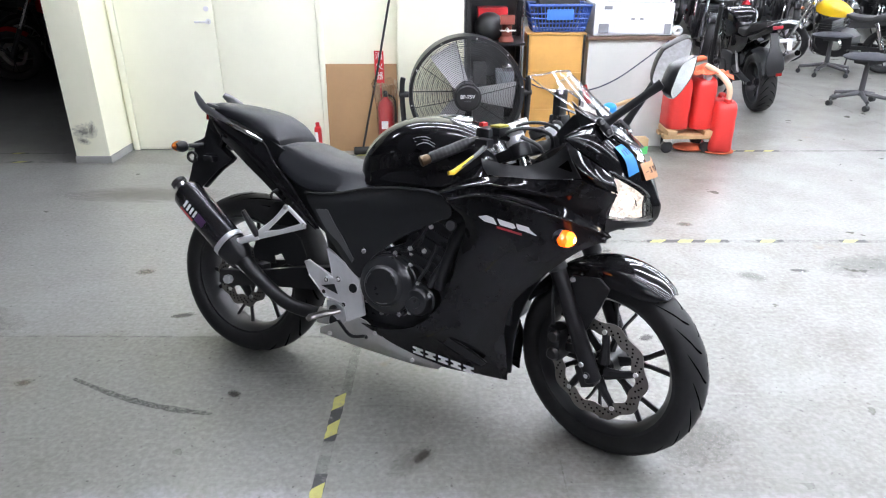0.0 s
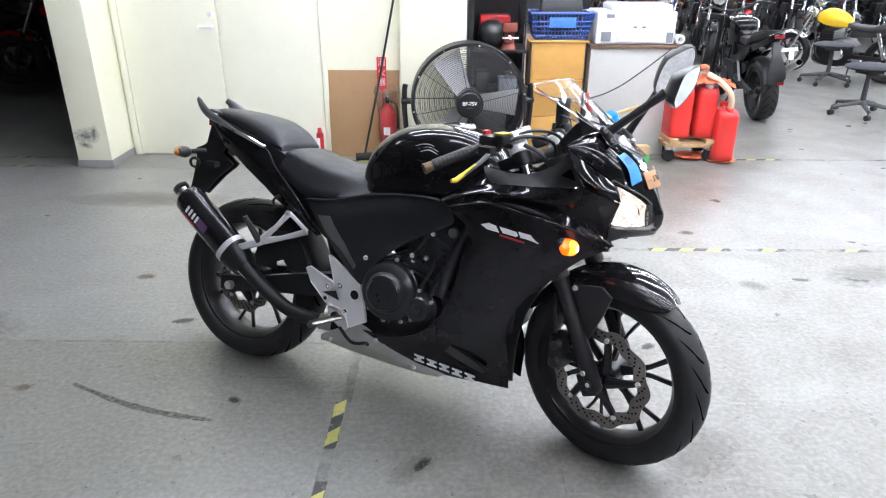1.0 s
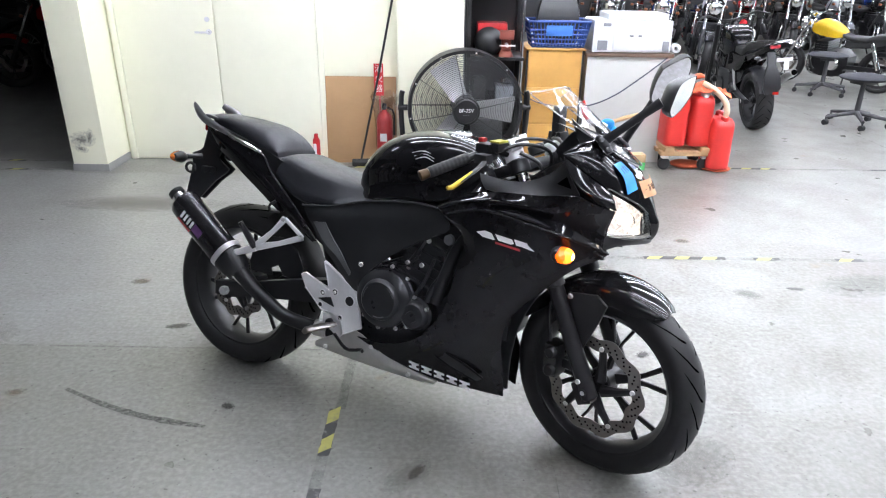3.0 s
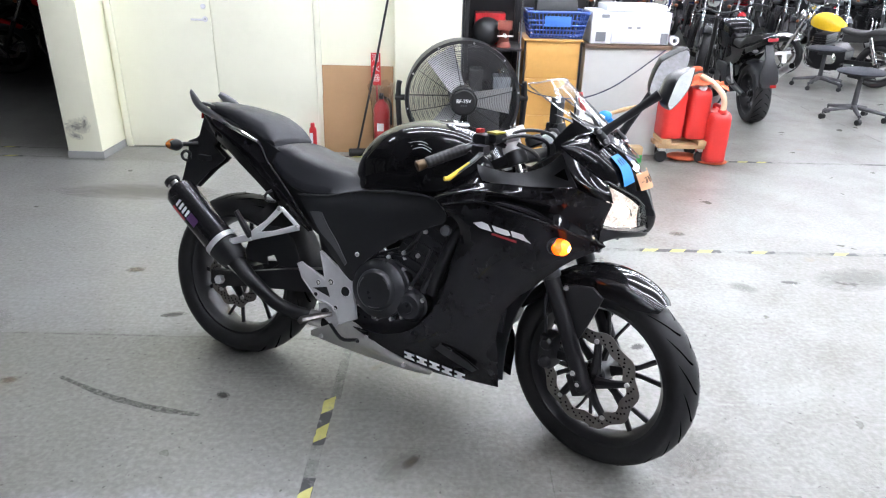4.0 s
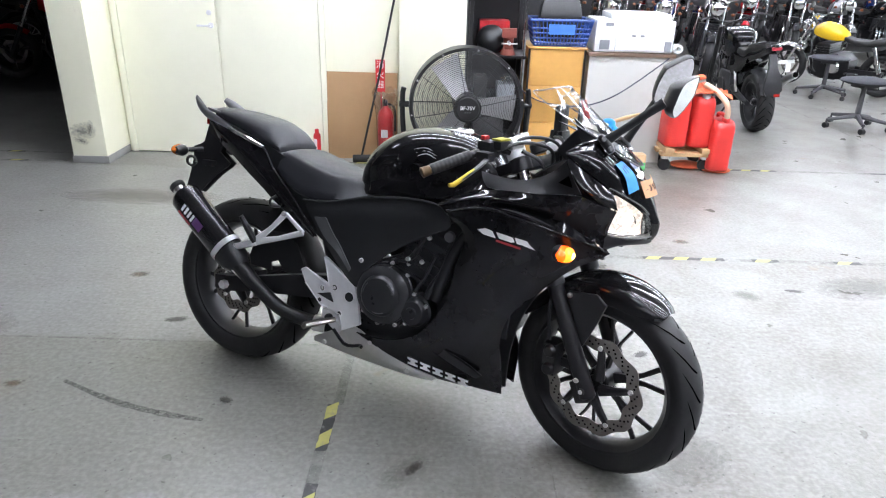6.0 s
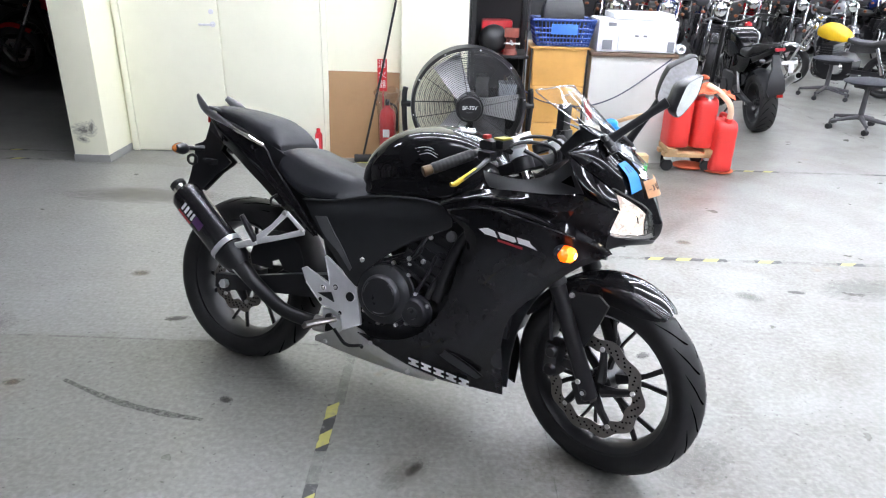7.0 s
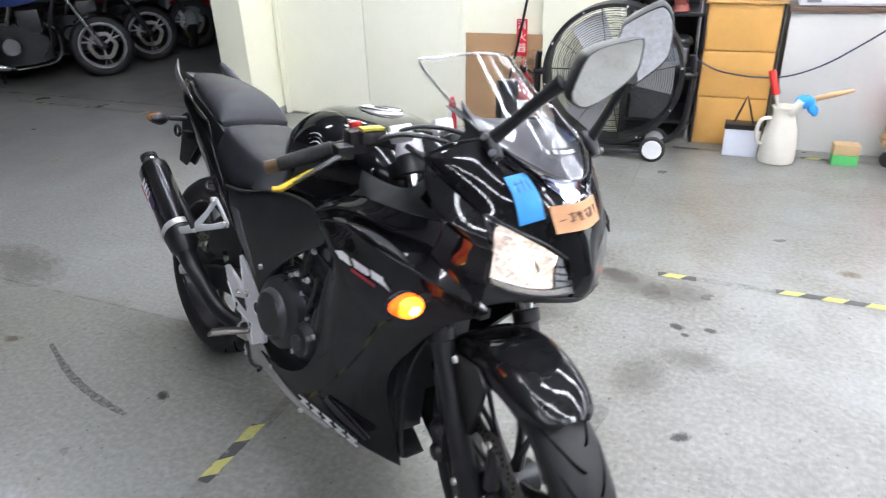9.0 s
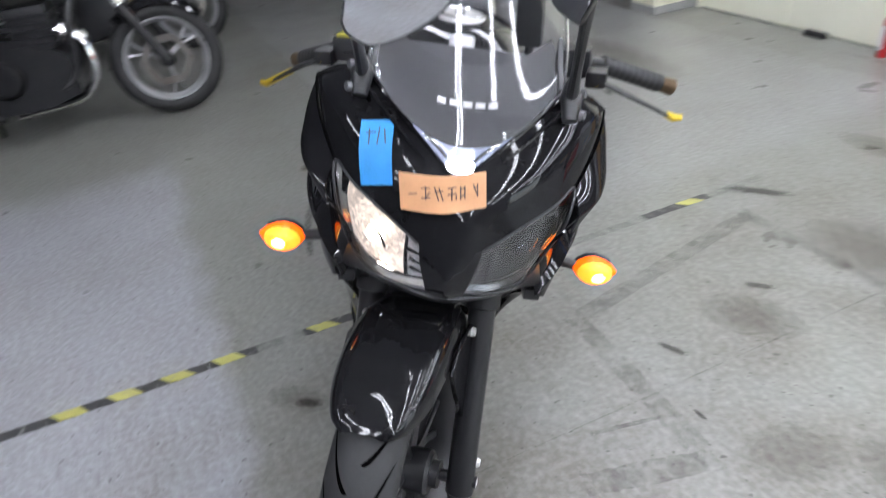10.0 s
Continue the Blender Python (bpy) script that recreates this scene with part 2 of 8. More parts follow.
def thing(name, label, category, m, group=""):
    ob = new(name)
    ob.empty_display_size = 0.1
    ob.matrix_world = m
    return tagged(ob, label, category, group)


def solid(name, bm, material, m, label, category="", group="", kind="", sharp=38):
    ob = new(name, finish(name, bm, material, sharp))
    ob.matrix_world = m
    return tagged(ob, label, category, group, kind)


# ---- structure ----
def floor_material(name, gain, blue, bays):
    m = bpy.data.materials.new(name)
    m.use_nodes = True
    nt = m.node_tree
    n, l = nt.nodes, nt.links
    p = n["Principled BSDF"]
    tc = n.new("ShaderNodeTexCoord")

    def tex(sc, detail=6.0, r=0.6, warp=0.0):
        t = n.new("ShaderNodeTexNoise")
        t.inputs["Scale"].default_value, t.inputs["Detail"].default_value = sc, detail
        t.inputs["Roughness"].default_value, t.inputs["Distortion"].default_value = r, warp
        l.new(tc.outputs["Object"], t.inputs["Vector"])
        return t.outputs["Fac"]

    def rng(fac, a, b, c=0.0, d=1.0):
        r = n.new("ShaderNodeMapRange")
        for k, v in zip(("From Min", "From Max", "To Min", "To Max"), (a, b, c, d)):
            r.inputs[k].default_value = v
        l.new(fac, r.inputs["Value"])
        return r.outputs["Result"]

    def mix(fac, a, b):
        x = n.new("ShaderNodeMix")
        x.data_type = "RGBA"
        l.new(fac, x.inputs[0])
        for i, v in ((6, a), (7, b)):
            if isinstance(v, tuple):
                x.inputs[i].default_value = (*v, 1)
            else:
                l.new(v, x.inputs[i])
        return x.outputs[2]

    def times(a, b):
        q = n.new("ShaderNodeMath")
        q.operation = "MULTIPLY"
        for i, v in enumerate((a, b)):
            if isinstance(v, float):
                q.inputs[i].default_value = v
            else:
                l.new(v, q.inputs[i])
        return q.outputs[0]

    place = n.new("ShaderNodeSeparateXYZ")
    l.new(tc.outputs["Object"], place.inputs[0])
    rubbed = rng(place.outputs[0], 0.1, 0.9, 0.35, 1.0)  # traffic has rubbed the aisle more than the bays
    c = mix(rng(tex(0.7, 4, 0.5, 0.3), 0.30, 0.70), (0.174, 0.170, 0.161), (0.232, 0.232, 0.225))
    c = mix(times(rng(tex(4.0, 3, 0.45, 0.4), 0.20, 0.80, 0, 0.60), rubbed), c, (0.31, 0.322, 0.316))  # rubbed pale patches
    c = mix(times(rng(tex(2.4, 6, 0.62, 0.6), 0.36, 0.72, 0, 1.0), rubbed), c, (0.122, 0.106, 0.084))  # brownish dirt
    c = mix(rng(tex(26.0, 3, 0.5, 0.2), 0.20, 0.80, 0, 0.22), c, (0.33, 0.338, 0.332))
    c = mix(rng(tex(70.0, 2, 0.5), 0.30, 0.75, 0, 0.36), c, (0.115, 0.112, 0.106))  # sandy grain
    c = mix(rng(tex(52.0, 2, 0.5), 0.40, 0.80, 0, 0.36), c, (0.40, 0.405, 0.395))
    c = mix(rng(tex(46.0, 2, 0.5), 0.68, 0.72, 0, 0.75), c, (0.065, 0.06, 0.054))  # crumbs of dirt
    for turn, deep, pale in ((20, 0.34, (0.10, 0.095, 0.088)), (75, 0.28, (0.095, 0.09, 0.084)), (-35, 0.30, (0.40, 0.40, 0.39))):  # fine scratches
        mp, sn = n.new("ShaderNodeMapping"), n.new("ShaderNodeTexNoise")
        mp.inputs["Rotation"].default_value = (0, 0, radians(turn))
        mp.inputs["Scale"].default_value = (5.0, 130.0, 1.0)
        sn.inputs["Scale"].default_value, sn.inputs["Detail"].default_value, sn.inputs["Distortion"].default_value = 1.0, 2.0, 0.6
        l.new(tc.outputs["Object"], mp.inputs["Vector"]), l.new(mp.outputs["Vector"], sn.inputs["Vector"])
        c = mix(times(rng(sn.outputs["Fac"], 0.62, 0.72, 0, deep), rng(tex(2.3, 2, 0.5), 0.40, 0.65)), c, pale)
    c = mix(rng(tex(3.1, 3, 0.5), 0.72, 0.76, 0, 0.5), c, (0.20, 0.13, 0.06))  # rust specks
    tone = n.new("ShaderNodeMix")
    tone.data_type, tone.blend_type = "RGBA", "MULTIPLY"
    tone.inputs[0].default_value = 1.0
    l.new(c, tone.inputs[6])
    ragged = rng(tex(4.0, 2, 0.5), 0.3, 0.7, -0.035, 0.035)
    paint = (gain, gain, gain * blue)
    for bay_gain, bay_blue, edges in bays:  # a repainted bay and a painted-in lit area, both fading towards their edges
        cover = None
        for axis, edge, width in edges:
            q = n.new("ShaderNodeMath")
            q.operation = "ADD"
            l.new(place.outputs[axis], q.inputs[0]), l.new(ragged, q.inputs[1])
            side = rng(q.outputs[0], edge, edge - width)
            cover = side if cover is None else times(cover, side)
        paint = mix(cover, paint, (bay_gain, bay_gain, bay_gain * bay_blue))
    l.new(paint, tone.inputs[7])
    l.new(tone.outputs[2], p.inputs["Base Color"])
    l.new(rng(tex(3.5, 4, 0.55), 0.3, 0.7, 0.27, 0.38), p.inputs["Roughness"])
    b = n.new("ShaderNodeBump")
    b.inputs["Strength"].default_value, b.inputs["Distance"].default_value = 0.34, 0.003
    l.new(tex(58.0, 4, 0.62, 0.3), b.inputs["Height"])
    l.new(b.outputs["Normal"], p.inputs["Normal"])
    return m


CREAM = mat("cream_wall_paint", (0.90, 0.89, 0.71), 0.45, var=0.03, scale=2, bump=0.12, bscale=120, stain=(0.62, 0.60, 0.48), stain_scale=2.2, stain_at=0.68)
DOORPAINT = mat("cream_door_enamel", (0.91, 0.905, 0.745), 0.35, var=0.03, scale=2, bump=0.05, bscale=60, stain=(0.66, 0.64, 0.53), stain_scale=3, stain_at=0.69)
SKIRT = mat("grey_vinyl_skirting", (0.30, 0.30, 0.29), 0.5, var=0.1)
CEILING = mat("grey_ceiling_panels", (0.20, 0.20, 0.20), 0.8, var=0.1, bump=0.2)
# dimness of the room's far ends, put into a near-black grey
GREYWALL = mat("dim_toned_back_wall", (0.055, 0.055, 0.058), 0.7, var=0.15, bump=0.1)
# the unlit store's shade is put into this near-black wall colour
DIMWALL = mat("shade_toned_store_wall", (0.05, 0.05, 0.053), 0.8, var=0.2)
TUBEGLOW = mat("fluorescent_tube", (1, 1, 1), 0.4, emit=(0.935, 0.968, 1.095), power=TUBE)
LAMPWHITE = mat("white_lamp_housing", (0.75, 0.75, 0.73), 0.4)
TAPEBLACK = mat("worn_black_floor_tape", (0.035, 0.035, 0.035), 0.5, var=0.3, scale=20, stain=(0.25, 0.25, 0.24), stain_scale=26, stain_at=0.55)
TAPEYELLOW = mat("worn_yellow_floor_tape", (0.42, 0.39, 0.11), 0.5, var=0.15, scale=20, stain=(0.3, 0.28, 0.16), stain_scale=30, stain_at=0.56)



def worn(name, col, lo, hi, scale=30.0, round_off=0.0, rough=0.6, most=1.0):
    """A thin film that noise wears away; round_off fades it towards the rim of a unit disc."""
    m = mat(name, col, rough, var=0.2, scale=20)
    nt = m.node_tree
    n, l = nt.nodes, nt.links
    tc, t, r, x, clear_film = (n.new("ShaderNode" + k) for k in ("TexCoord", "TexNoise", "MapRange", "MixShader", "BsdfTransparent"))
    t.inputs["Scale"].default_value, t.inputs["Detail"].default_value, t.inputs["Roughness"].default_value = scale, 10, 0.7
    l.new(tc.outputs["Object"], t.inputs["Vector"])
    val = t.outputs["Fac"]
    if round_off:
        d, q = n.new("ShaderNodeVectorMath"), n.new("ShaderNodeMath")
        d.operation, q.operation = "LENGTH", "MULTIPLY_ADD"
        l.new(tc.outputs["Object"], d.inputs[0])
        l.new(d.outputs["Value"], q.inputs[0])
        q.inputs[1].default_value = -round_off
        l.new(val, q.inputs[2])
        val = q.outputs[0]
    r.inputs["From Min"].default_value, r.inputs["From Max"].default_value, r.inputs["To Max"].default_value = lo, hi, most
    l.new(val, r.inputs["Value"])
    l.new(r.outputs["Result"], x.inputs[0]), l.new(clear_film.outputs[0], x.inputs[1]), l.new(n["Principled BSDF"].outputs[0], x.inputs[2])
    l.new(x.outputs[0], n["Material Output"].inputs["Surface"])
    return m


MARK = worn("tyre_skid_rubber", (0.04, 0.04, 0.04), 0.32, 0.60, 60.0, 0.0, 0.6, 0.62)
TAPEGHOST = worn("rubbed_tape_residue", (0.115, 0.113, 0.107), 0.40, 0.60, 16.0, 0.0, 0.6, 0.3)
SOIL = worn("brown_soil_stain", (0.155, 0.138, 0.112), 0.02, 0.34, 4.5, 0.42, 0.5, 0.34)
RUST = worn("rust_stain", (0.20, 0.11, 0.045), 0.06, 0.28, 2.5, 0.40, 0.6, 0.5)
SPOT = worn("black_grease_spot", (0.045, 0.042, 0.038), 0.10, 0.25, 3.0, 0.42, 0.35, 0.75)
OUTLINE = worn("old_adhesive_outline", (0.15, 0.137, 0.118), 0.40, 0.64, 12.0, 0.0, 0.6, 0.42)
JOINT = worn("slab_joint_filler", (0.105, 0.102, 0.096), 0.40, 0.70, 7.0, 0.0, 0.7, 0.3)


def wall(name, u0, u1, v0, v1, z0, z1, material, label):
    bm = bx(B(), ((u0 + u1) / 2, (v0 + v1) / 2, (z0 + z1) / 2), (u1 - u0, v1 - v0, z1 - z0), bev=0.006)
    return solid(name, bm, material, ROOM, label, kind="structure")


bm = B()
bmesh.ops.create_grid(bm, x_segments=8, y_segments=8, size=1.0, matrix=Matrix.Translation((1.0, 3.5, 0)) @ Matrix.Diagonal((12, 11, 1, 1)))
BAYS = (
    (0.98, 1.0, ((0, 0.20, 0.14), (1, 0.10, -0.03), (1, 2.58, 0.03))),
    # cool light falling on this part of the floor, put into its colour
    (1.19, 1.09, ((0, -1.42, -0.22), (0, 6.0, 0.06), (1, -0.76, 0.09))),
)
solid("floor", bm, floor_material("worn_painted_concrete", 0.82, 0.95, BAYS), ROOM, "worn grey painted concrete workshop floor with a repainted bay, a painted-in lit area and stains", kind="structure")
wall("ceiling", -11, 13, -7.5, 14.5, 3.5, 3.6, CEILING, "grey panelled workshop ceiling")
wall("wall_main", -1.87, 0.80, 2.98, 3.14, 0, 3.5, CREAM, "cream painted wall with a steel double door")
wall("wall_pier", -2.13, -1.872, 2.60, 3.14, 0, 3.5, CREAM, "cream painted wall end with scuffed lower corner")
wall("wall_column", 0.305, 0.80, 2.90, 2.978, 0, 3.5, CREAM, "cream painted shallow column")
wall("wall_lintel", -6.45, -2.132, 2.9, 3.06, 1.9, 3.5, CREAM, "cream lintel over the dark store's opening")
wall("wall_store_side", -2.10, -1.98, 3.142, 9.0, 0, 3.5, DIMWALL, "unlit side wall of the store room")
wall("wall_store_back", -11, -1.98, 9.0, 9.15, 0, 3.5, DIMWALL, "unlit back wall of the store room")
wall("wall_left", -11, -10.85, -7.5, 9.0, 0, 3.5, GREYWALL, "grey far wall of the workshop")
wall("wall_column_far", -6.95, -6.45, 2.40, 2.85, 0, 3.5, CREAM, "cream square column beside the store opening")
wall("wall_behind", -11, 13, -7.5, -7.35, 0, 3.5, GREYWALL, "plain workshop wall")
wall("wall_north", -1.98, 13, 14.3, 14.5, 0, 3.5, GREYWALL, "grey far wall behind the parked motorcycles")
# unseen walls that leave an assumed opening for the added daylight lamp
wall("wall_east_low", 12, 12.2, -7.35, 5, 0, 3.5, GREYWALL, "plain wall beside the assumed daylight opening")
wall("wall_east_end", 12, 12.2, 11, 14.3, 0, 3.5, GREYWALL, "plain wall beside the assumed daylight opening")
wall("wall_east_lintel", 12, 12.2, 5, 11, 3.2, 3.5, GREYWALL, "lintel over the assumed daylight opening")
wall("baseboard_pier", -2.136, -1.862, 2.592, 2.599, 0, 0.055, SKIRT, "grey vinyl skirting")
wall("baseboard_pier_side", -1.871, -1.864, 2.60, 2.975, 0, 0.055, SKIRT, "grey vinyl skirting")
wall("baseboard_column", 0.305, 0.80, 2.893, 2.899, 0, 0.05, SKIRT, "grey vinyl skirting")

# scuffs low on the pier and beside the door
SCUFF = worn("wall_scuff", (0.36, 0.35, 0.31), 0.10, 0.42, 3.5, 0.40, 0.6, 0.5)
for u, v, z, a, b, turn in ((-2.03, 2.5985, 0.24, 0.11, 0.07, 10), (-1.97, 2.5985, 0.26, 0.07, 0.03, 80), (-2.05, 2.5985, 0.17, 0.06, 0.03, -10), (-0.22, 2.978, 0.30, 0.03, 0.015, 40), (-0.15, 2.978, 0.42, 0.02, 0.012, 10)):
    bm = B()
    bmesh.ops.create_circle(bm, cap_ends=True, segments=20, radius=1.0)
    solid("scuff", bm, SCUFF, ROOM @ pose(u, v, z, 90, 0, 0) @ pose(0, 0, 0, 0, 0, turn) @ Matrix.Diagonal((a, b, 1, 1)), "dark scuff mark on the cream wall", "mark", "scuff marks")

# double steel door
door = thing("door_1", "closed cream steel double door with lever handle", "door", ROOM)
tagged(door, kind="structure")
for name, u0, u1 in (("leaf", -1.80, -1.068), ("leaf", -1.060, -0.305)):
    part(name, bx(B(), ((u0 + u1) / 2, 2.974, 1.03), (u1 - u0, 0.020, 2.04), bev=0.004), DOORPAINT, door)
for u in (-1.826, -0.28):
    part("frame", bx(B(), (u, 2.968, 1.04), (0.042, 0.026, 2.08), bev=0.004), DOORPAINT, door)
part("frame", bx(B(), (-1.053, 2.968, 2.10), (1.59, 0.026, 0.04), bev=0.004), DOORPAINT, door)
bm = cyl(B(), (-1.11, 2.965, 0.985), (-1.11, 2.915, 0.985), 0.011)
tube(bm, [(-1.10, 2.918, 0.985), (-1.15, 2.914, 0.985), (-1.200, 2.918, 0.985)], 0.0075, 10)
handle = part("handle", bm, SILVER, door, "brushed steel lever handle")
part("rose", cyl(B(), (-1.11, 2.966, 0.985), (-1.11, 2.956, 0.985), 0.020, bev=0.003), SILVER, handle)
part("lock", cyl(B(), (-1.115, 2.966, 1.075), (-1.115, 2.950, 1.075), 0.018, bev=0.003), SILVER, door, "round steel lock cylinder")

# floor joints and marks
for u0, u1, v0, v1 in ((-9, 0.28, 0.095, 0.103), (1.05, 1.0535, -6, 2.8), (4.6, 4.606, -6, 13)):
    bm = bx(B(), ((u0 + u1) / 2, (v0 + v1) / 2, 0.0008), (u1 - u0, v1 - v0, 0.0022))
    solid("floor_joint", bm, JOINT, ROOM, "filled joint line in the concrete floor", kind="structure")


def floor_strip(name, pts, width, material, label, cat, z=0.002, n=24, taper=0.5, ragged=0.0):
    c = crom([(x, y, 0) for x, y in pts], n)
    rows = []
    for i, p in enumerate(c):
        d = c[min(i + 1, n)] - c[max(i - 1, 0)]
        d /= np.linalg.norm(d)
        w = width / 2 * (1 - (1 - taper) * abs(2 * i / n - 1) ** 3) * (1 + ragged * (random.random() - 0.5))
        rows.append([(p[0] - d[1] * w, p[1] + d[0] * w, z), (p[0] + d[1] * w, p[1] - d[0] * w, z)])
    bm = B()
    grid_faces(bm, rows)
    return solid(name, bm, material, Matrix(), label, cat)


floor_strip("skid_mark", [(-0.56, -0.487), (-0.30, -0.49), (-0.10, -0.465), (0.06, -0.425)], 0.026, MARK, "dark curved rubber skid mark on the floor", "mark", ragged=0.5)
for a, b, w in (((1.10, 0.705), (0.53, 0.475), 0.060), ((1.14, 0.40), (1.085, 0.725), 0.065), ((0.56, 0.45), (-0.01, 1.21), 0.060), ((-0.01, 1.17), (0.60, 1.46), 0.050), ((0.99, 0.44), (0.94, 0.66), 0.014)):
    mid = ((a[0] + b[0]) / 2, (a[1] + b[1]) / 2)
    floor_strip("dirt_outline", [a, mid, b], w, OUTLINE, "grey-brown outline of an old marking on the floor", "mark", z=0.0016, taper=0.95, ragged=0.25)


def blot(x, y, a, b, turn, material, label, cat="stain"):
    """A soft-edged stain, a long and b wide."""
    bm = B()
    bmesh.ops.create_circle(bm, cap_ends=True, segments=24, radius=1.0)
    solid("floor_stain", bm, material, pose(x, y, 0.0017 + 0.0001 * (len(blots) % 5), 0, 0, turn) @ Matrix.Diagonal((a, b, 1, 1)), label, cat, "stains on the floor")
    blots.append(1)


blots = []
for x, y, a, b, turn in ((0.30, 1.47, 0.24, 0.15, 25), (0.58, 0.98, 0.15, 0.10, 60), (0.70, 1.42, 0.17, 0.10, 0), (1.08, 0.90, 0.13, 0.09, 100), (1.16, 1.10, 0.12, 0.07, 20), (0.88, 1.47, 0.14, 0.10, 40), (0.62, 1.43, 0.10, 0.06, 10), (-1.97, 1.15, 0.55, 0.16, 25), (-1.42, -0.40, 0.35, 0.15, 10), (1.60, 0.15, 0.16, 0.11, 60), (-0.42, 1.90, 0.22, 0.09, 25), (2.2, 1.9, 0.25, 0.13, 40), (1.69, 1.53, 0.07, 0.05, 0)):
    blot(x, y, a, b, turn, SOIL, "brownish soil stain soaked into the floor")
blot(0.80, -0.33, 0.10, 0.05, 70, SOIL, "brown smear under a grease spot on the floor")
for x, y, a in ((-0.71, -0.585, 0.035), (-1.05, 0.30, 0.05), (1.30, 2.1, 0.05)):
    blot(x, y, a, a * 0.7, 30, RUST, "small rust-brown stain on the floor")
for x, y, a, b, turn in ((0.818, -0.30, 0.042, 0.020, 80), (1.33, 0.73, 0.036, 0.022, 60), (1.01, 1.25, 0.032, 0.024, 0), (1.11, 1.31, 0.026, 0.02, 30), (1.06, 1.22, 0.018, 0.014, 0), (0.44, 1.06, 0.05, 0.018, 70), (0.70, 0.72, 0.05, 0.014, 50), (-0.15, 1.29, 0.12, 0.030, 65), (-1.35, 0.95, 0.05, 0.02, 20), (-0.55, 0.05, 0.06, 0.025, 40), (1.9, 1.7, 0.05, 0.02, 20), (0.95, 0.72, 0.025, 0.008, 30), (2.6, 2.9, 0.05, 0.03, 0), (0.05, -0.30, 0.03, 0.02, 0)):
    blot(x, y, a, b, turn, SPOT, "small black grease spot on the floor")


def floor_tape(label, along, across, a0, a1, fade, seed):
    """A strip of black and yellow hazard tape: along 'u' or 'v' at the other's value."""
    rnd = random.Random(seed)
    tape = thing("floor_tape", label, "floor tape", ROOM, "hazard tapes on the floor")
    w, pitch = 0.042, 0.15
    place = (lambda a, b, z: (a, across + b, z)) if along == "u" else (lambda a, b, z: (across + b, a, z))

    def piece(name, material, p0, p1, q0, q1, z):
        bm = B()
        n = 6
        lo = [(p0 + (p1 - p0) * i / n, -w / 2 + rnd.uniform(0, 0.004)) for i in range(n + 1)]
        hi = [(q0 + (q1 - q0) * i / n, w / 2 - rnd.uniform(0, 0.004)) for i in range(n + 1)]
        grid_faces(bm, [[place(*p, z) for p in lo], [place(*p, z) for p in hi]])
        part(name, bm, material, tape)

    piece("residue", TAPEGHOST, a0, a1, a0, a1, 0.0014)
    a = a0
    while a < a1 - 0.05:
        b = min(a + pitch, a1)
        if rnd.random() >= fade(a):
            piece("black_patch", TAPEBLACK, a, b + 0.002, a + rnd.uniform(-0.01, 0.01), b, 0.0020)
            if rnd.random() < 0.92:
                s = 0.04
                piece("yellow_stripe", TAPEYELLOW, a + 0.01, a + 0.085 + rnd.uniform(-0.012, 0.006), a + s, a + s + 0.075, 0.0026)
        a = b
    return tape


floor_tape("worn yellow and black hazard tape stuck to the floor", "v", 0.308, -2.2, -0.30, lambda a: 0.12, 3)
floor_tape("nearly rubbed-off hazard tape on the floor", "v", 0.325, -0.30, 1.35, lambda a: 0.0 if 0.65 < a < 1.0 else 0.97, 5)
floor_tape("worn hazard tape with missing stretches on the floor", "u", 1.105, 1.33, 6.0, lambda a: 0.0 if a < 1.45 or 1.75 < a < 2.1 else 0.95 if a < 2.2 else 0.6, 8)
floor_tape("worn hazard tape along the cabinets", "u", 2.90, 0.9, 7.0, lambda a: 0.6, 9)
floor_tape("worn hazard tape along the cream wall", "u", 2.80, -0.50, 0.55, lambda a: 0.35, 15)
floor_tape("dusty hazard tape across the dark store opening", "u", 2.86, -6.4, -2.15, lambda a: 0.85, 11)
floor_tape("worn hazard tape before the dark store opening", "u", 2.62, -4.6, -2.2, lambda a: 0.9, 12)


# ceiling lamps
def ceiling_lamp(m):
    ob = thing("ceiling_lamp", "lit twin-tube fluorescent batten lamp on the ceiling", "ceiling lamp", m, "fluorescent ceiling lamps")
    part("housing", bx(B(), (0, 0, -0.03), (1.26, 0.16, 0.06), bev=0.01), LAMPWHITE, ob)
    for y in (-0.05, 0.05):
        part("tube", cyl(B(), (-0.59, y, -0.08), (0.59, y, -0.08), 0.016, seg=10), TUBEGLOW, ob, "glowing white tube")
    return ob


lamp = ceiling_lamp(room(1.7, -1.2, 3.498))
lamp_rows = [(-4.6, 1, 4), (-2.9, 2, 5), (-1.2, 2, 9), (-0.1, 1, 9), (1.0, -2, -1), (1.0, 0, 9), (2.1, 0, 9)] + [(v, 2, 9) for v in (4.2, 6.4, 8.6, 10.8)]
for v, k0, k1 in lamp_rows:
    for k in range(k0, k1):
        if (k, v) != (2, -1.2):
            copy_thing(lamp, room(-0.9 + 1.3 * k, v, 3.498))


# ---- the black sport motorcycle on its side stand ----
LEAN_LEFT = 12.8
BIKE = Matrix.Translation((0, -0.02, 0.004)) @ pose(0, 0, 0, -LEAN_LEFT, 0, 0)
REAR, FRONT = Vector((-0.105, 0, 0.312)), Vector((1.305, 0, 0.30))
AXIS = Vector((-0.4305, 0, 0.9026))  # steering axis, leaning back
PIVOT = Vector((1.269, 0, 0.283))
STEER = Matrix.Translation(PIVOT) @ Matrix.Rotation(radians(-17.5), 4, AXIS) @ Matrix.Translation(-PIVOT)

bike = thing("sport_motorcycle", "glossy black faired sport motorcycle leaning on its side stand", "motorcycle", BIKE)


